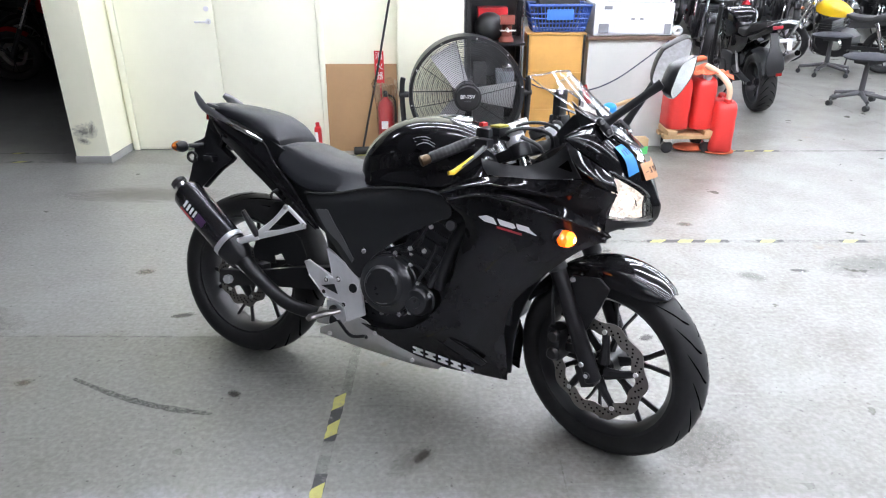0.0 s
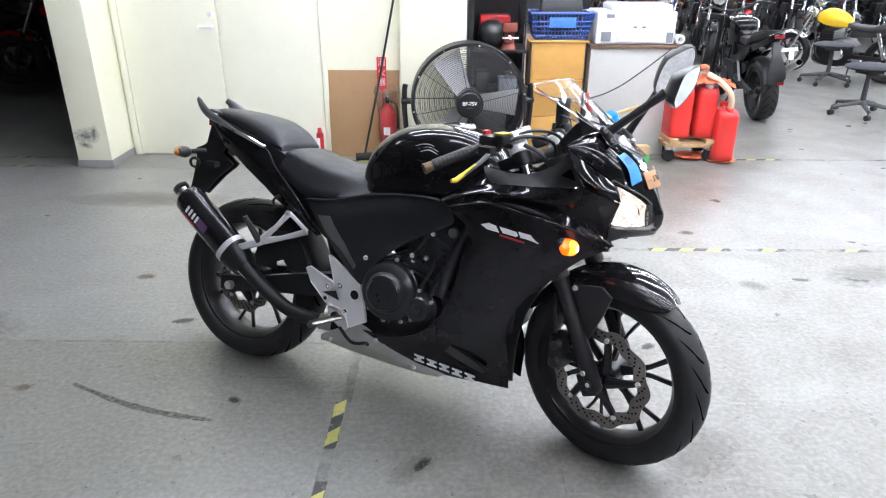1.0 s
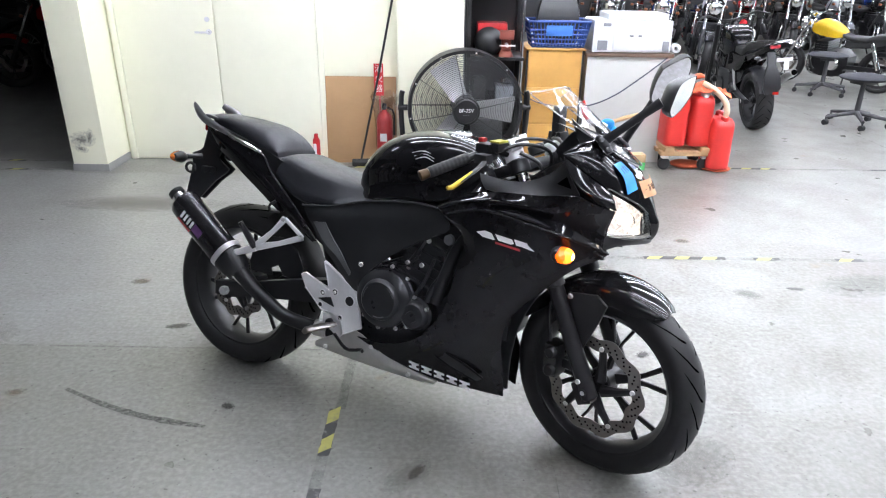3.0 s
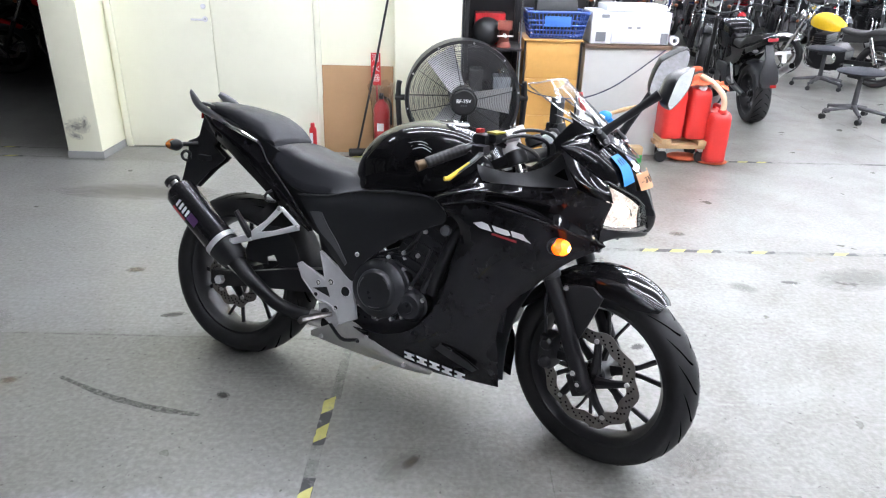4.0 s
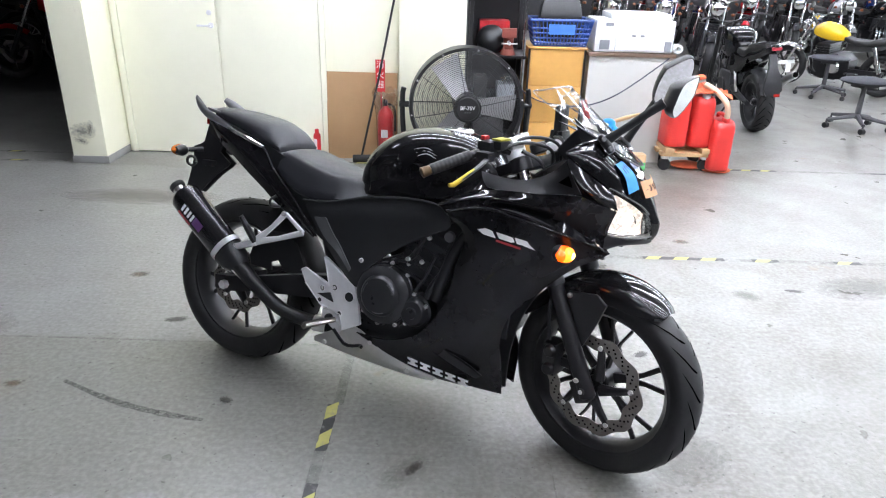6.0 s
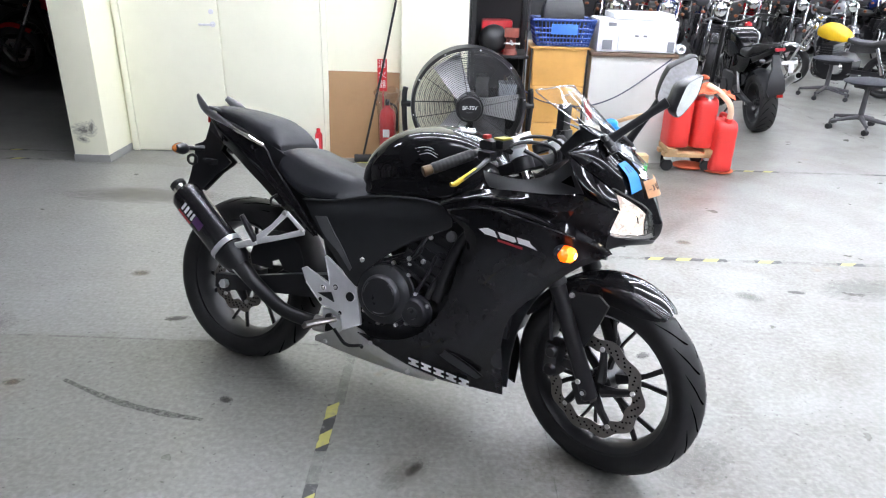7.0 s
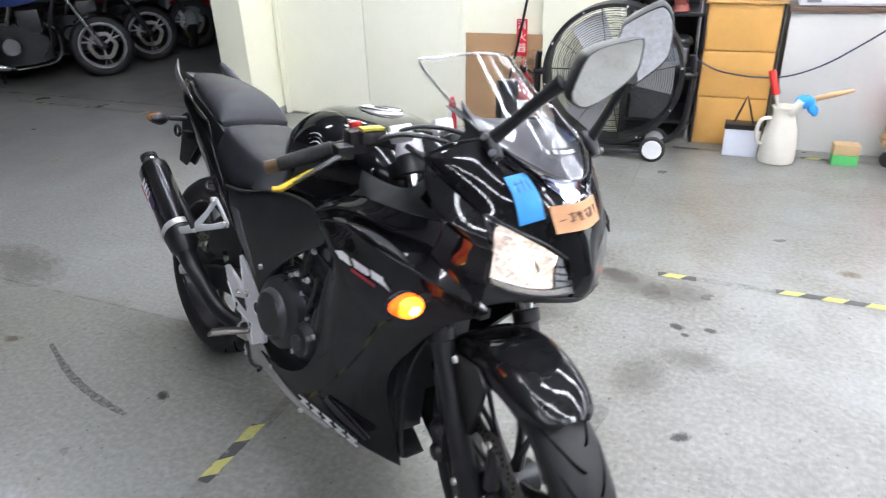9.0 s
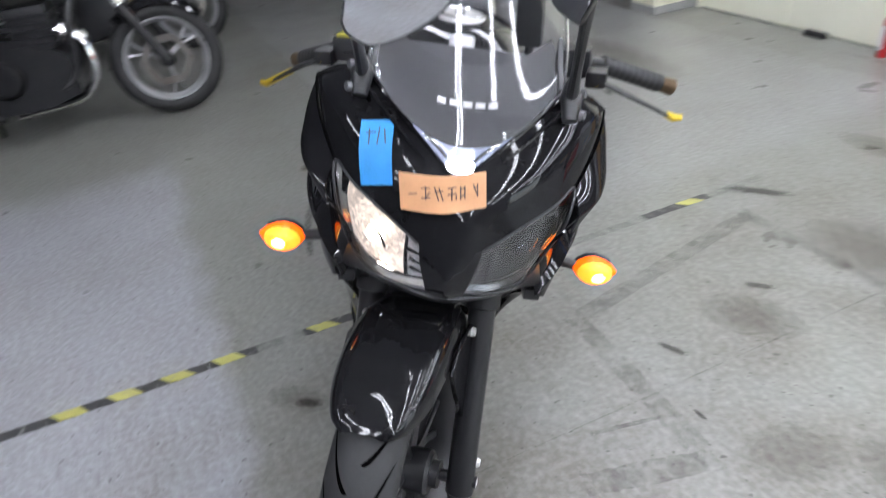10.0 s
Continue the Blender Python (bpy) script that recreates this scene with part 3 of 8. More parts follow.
def wheel_meshes(radius, width, rim_r, rim_w, spokes, seg=56):
    """tyre, rim, spokes round the y axis at the origin."""
    w, t = width / 2, radius - rim_r
    tyre = B()
    prof = [(rim_r - 0.004, -rim_w / 2), (rim_r + 0.25 * t, -w * 0.93), (rim_r + 0.5 * t, -w), (rim_r + 0.72 * t, -w * 0.9), (rim_r + 0.9 * t, -w * 0.58), (radius - 0.002, -w * 0.25), (radius, 0)]
    prof = prof + [(r, -y) for r, y in prof[-2::-1]]
    turned(tyre, prof + [(rim_r - 0.004, 0), prof[0]], seg=seg)
    rim = B()
    r0 = rim_r
    turned(rim, [(r0, -rim_w / 2), (r0 + 0.004, -rim_w / 2 - 0.004), (r0 - 0.006, -rim_w / 2 - 0.004), (r0 - 0.016, -rim_w / 2 + 0.012), (r0 - 0.026, -rim_w * 0.2), (r0 - 0.026, rim_w * 0.2), (r0 - 0.016, rim_w / 2 - 0.012), (r0 - 0.006, rim_w / 2 + 0.004), (r0 + 0.004, rim_w / 2 + 0.004), (r0, rim_w / 2), (r0, -rim_w / 2)], seg=seg)
    hub = B()
    cyl(hub, (0, -0.05, 0), (0, 0.05, 0), 0.042, bev=0.006)
    cyl(hub, (0, -0.065, 0), (0, 0.065, 0), 0.026)
    sp = []
    for k in range(spokes):
        a = 2 * math.pi * (k + 0.3) / spokes
        bm = B()
        for da in (-0.19, 0.19):
            q = [(0.03, a), (0.085, a + da * 0.15), (0.14, a + da * 0.55), (r0 - 0.02, a + da)]
            tube(bm, [(r * math.cos(b), 0, r * math.sin(b)) for r, b in q], [0.019, 0.012, 0.0085, 0.0095], 6, squash=(0.62, 1.0))
        sp.append(bm)
    return tyre, rim, hub, sp


def tread(radius, width, n, seed):
    """Curved grooves lying in the tread as thin dark strips."""
    bm = B()
    for k in range(n):
        a0 = 2 * math.pi * k / n
        for side in (-1, 1):
            off = 0.0 if side > 0 else math.pi / n
            rows = []
            for i in range(15):
                f = i / 14
                k = 0.10 + 0.80 * f
                y = side * width / 2 * k
                a = a0 + off + 0.34 * f ** 1.8
                t = radius - 0.232
                r = radius - float(np.interp(k, (0, 0.25, 0.58, 0.9, 1.0), (0, 0.002, 0.1 * t, 0.28 * t, 0.5 * t))) + 0.0014
                h = 0.0060 * (1 - (2 * f - 1) ** 4) / radius + 0.0006
                rows.append([(r * math.cos(a - h), y, r * math.sin(a - h)), (r * math.cos(a + h), y, r * math.sin(a + h))])
            grid_faces(bm, rows)
    return bm


def disc_mesh(r, inner, waves, y, holes):
    bm = B()
    n = waves * 8
    ring = lambda rr, yy, wavy: [(q := rr + (0.006 * math.cos(waves * w) if wavy else 0)) and (q * math.cos(w), yy, q * math.sin(w)) for w in np.linspace(0, 2 * math.pi, n, endpoint=False).tolist()]
    loops = [ring(inner, y, True), ring(r, y, True), ring(r, y + 0.004, True), ring(inner, y + 0.004, True)]
    grid_faces(bm, loops + [loops[0]], True)
    dark = B()
    for k in range(holes):
        a = 2 * math.pi * k / holes
        for j, rr in enumerate((inner + 0.012, (r + inner) / 2, r - 0.013)):
            b = a + 0.07 * j
            c = Vector((rr * math.cos(b), y + 0.002, rr * math.sin(b)))
            cyl(dark, c - Vector((0, 0.0026, 0)), c + Vector((0, 0.0026, 0)), 0.0034, seg=8)
    return bm, dark


def bolts(parent, places, r, direction, move=None, material=None):
    for p in places:
        bm = cyl(B(), p, Vector(p) + Vector(direction) * 0.007, r, r * 0.8, seg=8)
        part("bolt", bm, material or BOLT, parent, move=move)


def build_wheel(name, centre, radius, width, rim_w, disc_r, move):
    at = move @ Matrix.Translation(centre)
    tyre, rim, hub, spokes = wheel_meshes(radius, width, 0.232, rim_w, 6)
    wheel = part(name, hub, SATIN, bike, "black cast wheel", move=at)
    part("tyre", tyre, RUBBER, wheel, "black treaded tyre", move=at, sharp=60)
    tagged(part("tread_pattern", tread(radius, width, 22, 1), GROOVE, wheel, move=at), kind="stuff")
    part("rim", rim, SATIN, wheel, "satin black rim", move=at)
    for bm in spokes:
        part("spoke", bm, SATIN, wheel, move=at)
    d, dark = disc_mesh(disc_r, disc_r - 0.040, 10, -0.072, 30)
    part("brake_disc", d, STEEL, wheel, "drilled steel brake disc with wavy edge", move=at)
    tagged(part("disc_drilling", dark, GROOVE, wheel, move=at), kind="stuff")
    for k in range(5):
        a = 2 * math.pi * k / 5 + 0.2
        tubeb = tube(B(), [(r * math.cos(b), -0.066, r * math.sin(b)) for r, b in ((0.03, a - 0.5), (0.08, a - 0.12), (disc_r - 0.03, a))], [0.020, 0.013, 0.011], 8)
        part("disc_carrier", tubeb, SATIN, wheel, move=at)
        part("bolt", cyl(B(), ((disc_r - 0.032) * math.cos(a), -0.066, (disc_r - 0.032) * math.sin(a)), ((disc_r - 0.032) * math.cos(a), -0.078, (disc_r - 0.032) * math.sin(a)), 0.008, seg=8), BOLT, wheel, move=at)
    return wheel


build_wheel("front_wheel", FRONT + Vector((0.003, 0, 0.002)), 0.307, 0.118, 0.09, 0.160, STEER)
build_wheel("rear_wheel", REAR + Vector((0.008, 0, 0.002)), 0.316, 0.158, 0.114, 0.120, Matrix())

# fork, axle, caliper
top = FRONT + AXIS * 0.735
fork = part("fork", cyl(B(), FRONT + Vector((0, -0.135, 0)), FRONT + Vector((0, 0.135, 0)), 0.011), SATIN, bike, "black telescopic fork", move=STEER)
for s in (-1, 1):
    o = Vector((0, 0.105 * s, 0))
    bm = cyl(B(), FRONT + o - AXIS * 0.03, FRONT + o + AXIS * 0.33, 0.026, 0.0245, bev=0.006)
    cyl(bm, FRONT + o + AXIS * 0.325, FRONT + o + AXIS * 0.355, 0.031, bev=0.003)
    bx(bm, (0, 0, 0), (0.050, 0.042, 0.072), Matrix.Translation(FRONT + o - Vector((0.01, 0, 0.008))) @ pose(0, 0, 0, 0, -25.5, 0), 0.008)
    slider = part("slider", bm, SATIN, fork, move=STEER)
    part("stanchion", cyl(B(), FRONT + o + AXIS * 0.34, top + o, 0.0205), CHROME, fork, "chrome fork tube", move=STEER)
    bolts(slider, [FRONT + o + Vector((0, 0.024 * s, 0)), FRONT + o + Vector((-0.02, 0.024 * s, 0.03))], 0.009, (0, s, 0), STEER)
for h in (0.40, 0.70):
    c = FRONT + AXIS * h
    bm = bx(B(), (-0.035, 0, 0), (0.085, 0.27, 0.034), Matrix.Translation(c) @ pose(0, 0, 0, 0, -25.5, 0), 0.01)
    for s in (-1, 1):
        cyl(bm, c + Vector((0, 0.105 * s, 0)) - AXIS * 0.022, c + Vector((0, 0.105 * s, 0)) + AXIS * 0.022, 0.033, bev=0.004)
    part("fork_clamp", bm, SATIN, fork, "", move=STEER)
for s in (-1, 1):
    c = top + Vector((0, 0.105 * s, 0))
    part("fork_cap", cyl(B(), c - AXIS * 0.005, c + AXIS * 0.022, 0.023, 0.019, bev=0.003), SILVER, fork, move=STEER)
c = FRONT + Vector((-0.13, -0.085, 0.055))
bm = bx(B(), c, (0.050, 0.070, 0.110), pose(0, 0, 0, 0, 0, 0), bev=0.016)
for dz in (-0.030, 0.030):
    cyl(bm, c + Vector((0.004, -0.030, dz)), c + Vector((0.004, -0.046, dz)), 0.022, 0.018, 16, 0.003)
bx(bm, c + Vector((0.040, 0.010, -0.012)), (0.060, 0.016, 0.030), bev=0.006)
caliper = part("brake_caliper", bm, SATIN, bike, "black front brake caliper", move=STEER)
bolts(caliper, [c + Vector((0.0, -0.038, 0.035)), c + Vector((0.0, -0.038, -0.035))], 0.010, (0, -1, 0), STEER, SATIN)
part("brake_hose", tube(B(), [c + Vector((-0.01, -0.02, 0.06)), c + Vector((-0.015, -0.03, 0.18)), c + Vector((0.0, -0.01, 0.3)), c + Vector((-0.08, 0.02, 0.45))], 0.0055, 8, 14), MATTE, caliper, move=STEER)


# front mudguard
def fender_row(deg, rad, half, drop, x=0.0):
    a = radians(deg)
    p = FRONT + Vector((math.cos(a), 0, math.sin(a))) * rad
    inn = FRONT + Vector((math.cos(a), 0, math.sin(a))) * (rad - drop)
    q = p.lerp(inn, 0.42)
    half_row = [(p.x, 0, p.z + 0.004), (p.x, half * 0.40, p.z + 0.003), (p.x, half * 0.74, p.z - 0.002), (q.x, half * 0.95, q.z), (inn.x, half, inn.z)]
    return [(a, -b, c) for a, b, c in half_row[:0:-1]] + half_row


bm = surf(B(), [fender_row(56, 0.322, 0.040, 0.010), fender_row(60, 0.325, 0.062, 0.024), fender_row(69, 0.328, 0.080, 0.044), fender_row(82, 0.331, 0.088, 0.052), fender_row(98, 0.333, 0.09, 0.058), fender_row(118, 0.33, 0.08, 0.05), fender_row(150, 0.326, 0.07, 0.03)], 1, 32, 26, 0.003)
fender = part("front_fender", bm, GLOSS, bike, "glossy black front mudguard", move=STEER)
for s in (-1, 1):
    side = [(1.205, 0.585), (1.30, 0.60), (1.335, 0.575), (1.315, 0.52), (1.275, 0.43), (1.255, 0.40), (1.235, 0.42), (1.21, 0.50)]
    part("fork_cover", plate(B(), side, s * 0.094 - 0.004, s * 0.094 + 0.004, 0.002), GLOSS if s > 0 else MATTE, fender, move=STEER)
    bolts(fender, [(1.215, s * 0.098, 0.575), (1.262, s * 0.098, 0.425)], 0.009, (0, s, 0), STEER)

# ---- bodywork ----
for s in (-1, 1):
    rows = [
        [(0.795, 0.214, 0.752), (0.87, 0.230, 0.776), (0.95, 0.2445, 0.786), (1.05, 0.2455, 0.772), (1.16, 0.222, 0.751), (1.283, 0.154, 0.711)],
        [(0.815, 0.222, 0.738), (0.88, 0.240, 0.735), (0.97, 0.245, 0.718), (1.08, 0.229, 0.702), (1.18, 0.204, 0.692), (1.262, 0.172, 0.694)],
        [(0.868, 0.225, 0.690), (0.92, 0.238, 0.665), (1.00, 0.232, 0.645), (1.07, 0.216, 0.632), (1.13, 0.200, 0.634), (1.195, 0.180, 0.652)],
        [(0.845, 0.212, 0.570), (0.885, 0.216, 0.555), (0.94, 0.207, 0.540), (1.00, 0.192, 0.532), (1.05, 0.177, 0.535), (1.105, 0.162, 0.562)],
        [(0.815, 0.200, 0.450), (0.865, 0.197, 0.425), (0.91, 0.183, 0.412), (0.95, 0.167, 0.412), (0.98, 0.152, 0.425), (1.015, 0.142, 0.455)],
        [(0.735, 0.190, 0.340), (0.80, 0.180, 0.315), (0.86, 0.162, 0.305), (0.91, 0.145, 0.305), (0.95, 0.128, 0.320), (0.990, 0.116, 0.362)],
        [(0.620, 0.184, 0.290), (0.72, 0.170, 0.258), (0.80, 0.152, 0.240), (0.88, 0.130, 0.228), (0.94, 0.105, 0.240), (0.995, 0.090, 0.285)],
        [(0.505, 0.178, 0.285), (0.62, 0.172, 0.242), (0.73, 0.152, 0.212), (0.85, 0.122, 0.192), (0.94, 0.090, 0.178), (1.003, 0.062, 0.170)],
    ]
    if s > 0:  # the far panel stands a little further back
        rows = [r[:-1] + [(r[-1][0] - 0.03, r[-1][1], r[-1][2])] if 0.3 < r[-1][2] < 0.6 else r for r in rows]
    part("side_fairing", surf(B(), rows, s, 24, 30, 0.004), GLOSS, bike, "glossy black side fairing")
    crest = rows[0]
    shoulder = [
        [(0.758, 0.200, 0.770), (0.80, 0.196, 0.796), (0.86, 0.190, 0.823), (0.93, 0.195, 0.839), (1.00, 0.203, 0.846), (1.08, 0.210, 0.851), (1.196, 0.220, 0.866)],
        [(0.768, 0.208, 0.766), (0.82, 0.214, 0.787), (0.88, 0.220, 0.807), (0.95, 0.226, 0.817), (1.02, 0.229, 0.817), (1.08, 0.224, 0.817), (1.175, 0.206, 0.824)],
        [(0.790, 0.211, 0.757), (0.84, 0.222, 0.773), (0.90, 0.228, 0.790), (0.96, 0.222, 0.796), (1.02, 0.214, 0.793), (1.08, 0.206, 0.788), (1.150, 0.198, 0.784)],
    ]
    upper = part("fairing_shoulder", surf(B(), shoulder, s, 30, 10, 0.004), GLOSS, bike, "glossy black upper fairing ridge")
    ledge = [shoulder[2], crom([(x, y + 0.001, z + 0.001) for x, y, z in crest[:-1]], 6).tolist()]
    part("ledge", surf(B(), ledge, s, 30, 4, 0.004), GLOSS, upper, "narrow ledge behind the ridge")
    part("crest", tube(B(), [(x, s * (y + 0.001), z) for x, y, z in crest], [0.002, 0.004, 0.0045, 0.0045, 0.0045, 0.003], 10, 40), GLOSS, upper)
    part("crest", tube(B(), [(x, s * (y + 0.0015), z) for x, y, z in shoulder[1][:6]], [0.001, 0.003, 0.003, 0.003, 0.001], 8, 30), GLOSS, upper)
    # raised bright-edged vent slit on the ledge
    vent = [[(0.935, 0.243, 0.792), (1.00, 0.247, 0.790), (1.07, 0.243, 0.780), (1.135, 0.227, 0.764)], [(0.935, 0.243, 0.790), (1.00, 0.232, 0.796), (1.07, 0.224, 0.788), (1.135, 0.224, 0.765)]]
    slit = part("fairing_vent", surf(B(), vent, s, 14, 4, 0.003), MATTE, bike, "dark vent slit with a glossy rim")
    for edge in vent:
        part("rim", tube(B(), [(x, s * (y + 0.0015), z + 0.001) for x, y, z in edge], [0.0012, 0.0028, 0.0028, 0.0012], 8, 20), GLOSS, slit)
    recess = [
        [(1.196, 0.215, 0.864), (1.225, 0.209, 0.853), (1.262, 0.195, 0.841), (1.286, 0.172, 0.832)],
        [(1.172, 0.202, 0.822), (1.205, 0.192, 0.805), (1.242, 0.174, 0.788), (1.268, 0.150, 0.775)],
        [(1.150, 0.198, 0.784), (1.19, 0.190, 0.765), (1.24, 0.174, 0.740), (1.272, 0.148, 0.722)],
    ]
    part("fairing_recess", surf(B(), recess, s, 16, 10, 0.004), GLOSS, bike, "glossy black recessed panel behind the headlight")
    lip = [recess[2], [(1.150, 0.222, 0.752), (1.19, 0.2135, 0.745), (1.24, 0.189, 0.730), (1.283, 0.154, 0.711)]]
    part("recess_floor", surf(B(), lip, s, 14, 3, 0.003), GLOSS, bike)
    cheek = [
        [(1.134, 0.2262, 0.972), (1.175, 0.2165, 0.944), (1.215, 0.200, 0.919), (1.255, 0.178, 0.893)],
        [(1.148, 0.2350, 0.942), (1.185, 0.2320, 0.913), (1.227, 0.2170, 0.893), (1.270, 0.186, 0.874)],
        [(1.166, 0.2390, 0.915), (1.198, 0.2380, 0.891), (1.240, 0.2230, 0.874), (1.281, 0.189, 0.859)],
        [(1.172, 0.2370, 0.906), (1.203, 0.2360, 0.883), (1.244, 0.2210, 0.867), (1.283, 0.188, 0.853)],
        [(1.190, 0.2240, 0.878), (1.222, 0.2180, 0.862), (1.260, 0.203, 0.848), (1.292, 0.182, 0.837)],
    ]
    side = part("side_cowl", surf(B(), cheek, s, 20, 20, 0.004), GLOSS, bike, "glossy black side cowl behind the headlight")
    part("seam", tube(B(), [(x, s * (y + 0.0012), z) for x, y, z in cheek[0]], 0.0016, 6, 16), GROOVE, side)
    trim = [
        [(0.872, 0.166, 0.886), (0.95, 0.160, 0.876), (1.02, 0.163, 0.882), (1.09, 0.187, 0.914), (1.140, 0.223, 0.957)],
        [(0.886, 0.180, 0.862), (0.96, 0.182, 0.858), (1.04, 0.187, 0.865), (1.10, 0.203, 0.888), (1.160, 0.226, 0.915)],
        [(0.905, 0.188, 0.842), (0.97, 0.198, 0.843), (1.05, 0.207, 0.849), (1.13, 0.217, 0.860), (1.192, 0.221, 0.869)],
    ]
    liner = part("inner_trim", surf(B(), trim, s, 18, 10, 0.004), MATTE, bike, "matte black inner fairing trim")
    part("trim_opening", loft(B(), [[(1.122, s * (0.212 + d), 0.891), (1.166, s * (0.2255 + d), 0.884), (1.150, s * (0.2235 + d), 0.915)] for d in (-0.006, 0.0015)]), GROOVE, liner, "triangular opening")
    under = [
        [(0.775, 0.150, 0.800), (0.85, 0.150, 0.855), (0.885, 0.148, 0.892)],
        [(0.762, 0.185, 0.790), (0.86, 0.185, 0.826), (0.93, 0.190, 0.842)],
    ]
    part("knee_panel", surf(B(), under, s, 10, 4, 0.004), GLOSS, bike)
    # dark slot with raised lips low on the fairing
    lips = [[(0.790, 0.171, 0.291), (0.857, 0.156, 0.256), (0.928, 0.126, 0.222)], [(0.832, 0.172, 0.308), (0.900, 0.150, 0.274), (0.948, 0.124, 0.236)]]
    slot = part("fairing_slot", surf(B(), lips, s, 12, 4, 0.006), MATTE, bike, "dark slot in the lower fairing")
    for lip in lips:
        part("lip", tube(B(), [(x, s * (y + 0.002), z) for x, y, z in lip], [0.002, 0.0035, 0.002], 8, 14), GLOSS, slot)
    # air duct behind the front edge of the fairing
    duct = [
        [(1.17, 0.150, 0.640), (1.10, 0.135, 0.560), (1.045, 0.118, 0.450), (1.02, 0.095, 0.330), (1.012, 0.068, 0.200)],
        [(1.12, 0.120, 0.640), (1.055, 0.105, 0.560), (1.00, 0.090, 0.450), (0.975, 0.075, 0.330), (0.985, 0.050, 0.195)],
    ]
    if s < 0:
        part("air_duct", surf(B(), duct, s, 14, 4, 0.005), MATTE, bike, "matte black air duct")


def sym(rows):
    """Rows from the middle line outwards, carried over to the other side as well."""
    return [[(x, -y, z) for x, y, z in r[:0:-1]] + list(r) for r in rows]


cowl = [
    [(1.323, 0.0, 0.914), (1.300, 0.035, 0.937), (1.268, 0.076, 0.966), (1.226, 0.121, 0.998), (1.196, 0.150, 1.017), (1.165, 0.190, 1.000), (1.133, 0.2255, 0.974)],
    [(1.352, 0.0, 0.880), (1.334, 0.055, 0.897), (1.300, 0.106, 0.920), (1.258, 0.146, 0.946), (1.222, 0.178, 0.962), (1.178, 0.210, 0.972), (1.1335, 0.2262, 0.9735)],
    [(1.377, 0.0, 0.822), (1.357, 0.045, 0.829), (1.335, 0.088, 0.854), (1.294, 0.143, 0.878), (1.255, 0.177, 0.894), (1.200, 0.206, 0.929), (1.134, 0.2268, 0.973)],
]
nose = part("nose_cowl", surf(B(), sym(cowl), 1, 60, 18, 0.004), GLOSS, bike, "glossy black nose cowl")
for s in (-1, 1):  # folded lines that run down beside the screen
    for off, k in ((0.0, 0.0), (0.014, 0.35)):
        line = [(x + 0.002 + off * 0.5, s * (y + off), z + 0.002 - off * 0.35) for x, y, z in cowl[0][1:5]]
        part("fold", tube(B(), line, [0.001, 0.003, 0.003, 0.0015], 8, 24), GLOSS, nose)
    part("cockpit_rim", tube(B(), [(x, s * y, z + 0.001) for x, y, z in cowl[0][4:]], [0.003, 0.005, 0.003], 8, 14), GLOSS, nose)
beak = [
    [(1.377, 0.0, 0.822), (1.368, 0.024, 0.825), (1.357, 0.045, 0.829)],
    [(1.386, 0.0, 0.800), (1.378, 0.020, 0.799), (1.365, 0.040, 0.800)],
    [(1.384, 0.0, 0.770), (1.378, 0.016, 0.768), (1.372, 0.029, 0.765)],
    [(1.374, 0.0, 0.750), (1.370, 0.014, 0.750), (1.363, 0.030, 0.752)],
]
part("nose_beak", surf(B(), sym(beak), 1, 16, 14, 0.004), GLOSS, bike)
chin = [
    [(1.374, 0.0, 0.750), (1.352, 0.076, 0.753), (1.318, 0.119, 0.754), (1.262, 0.152, 0.759)],
    [(1.352, 0.0, 0.734), (1.328, 0.070, 0.734), (1.300, 0.116, 0.732), (1.262, 0.160, 0.716)],
    [(1.220, 0.0, 0.722), (1.220, 0.060, 0.720), (1.220, 0.100, 0.714), (1.215, 0.150, 0.700)],
]
chin_panel = part("chin_panel", surf(B(), sym(chin), 1, 24, 8, 0.004), SATIN, bike, "matte black panel under the headlights")
for s in (-1, 1):
    part("tab", bx(B(), (1.255, s * 0.150, 0.702), (0.035, 0.028, 0.022), bev=0.006), MATTE, chin_panel)
    part("grille_bar", bx(B(), (1.290, s * 0.060, 0.7275), (0.030, 0.045, 0.006), bev=0.002), GREYFIN, chin_panel)

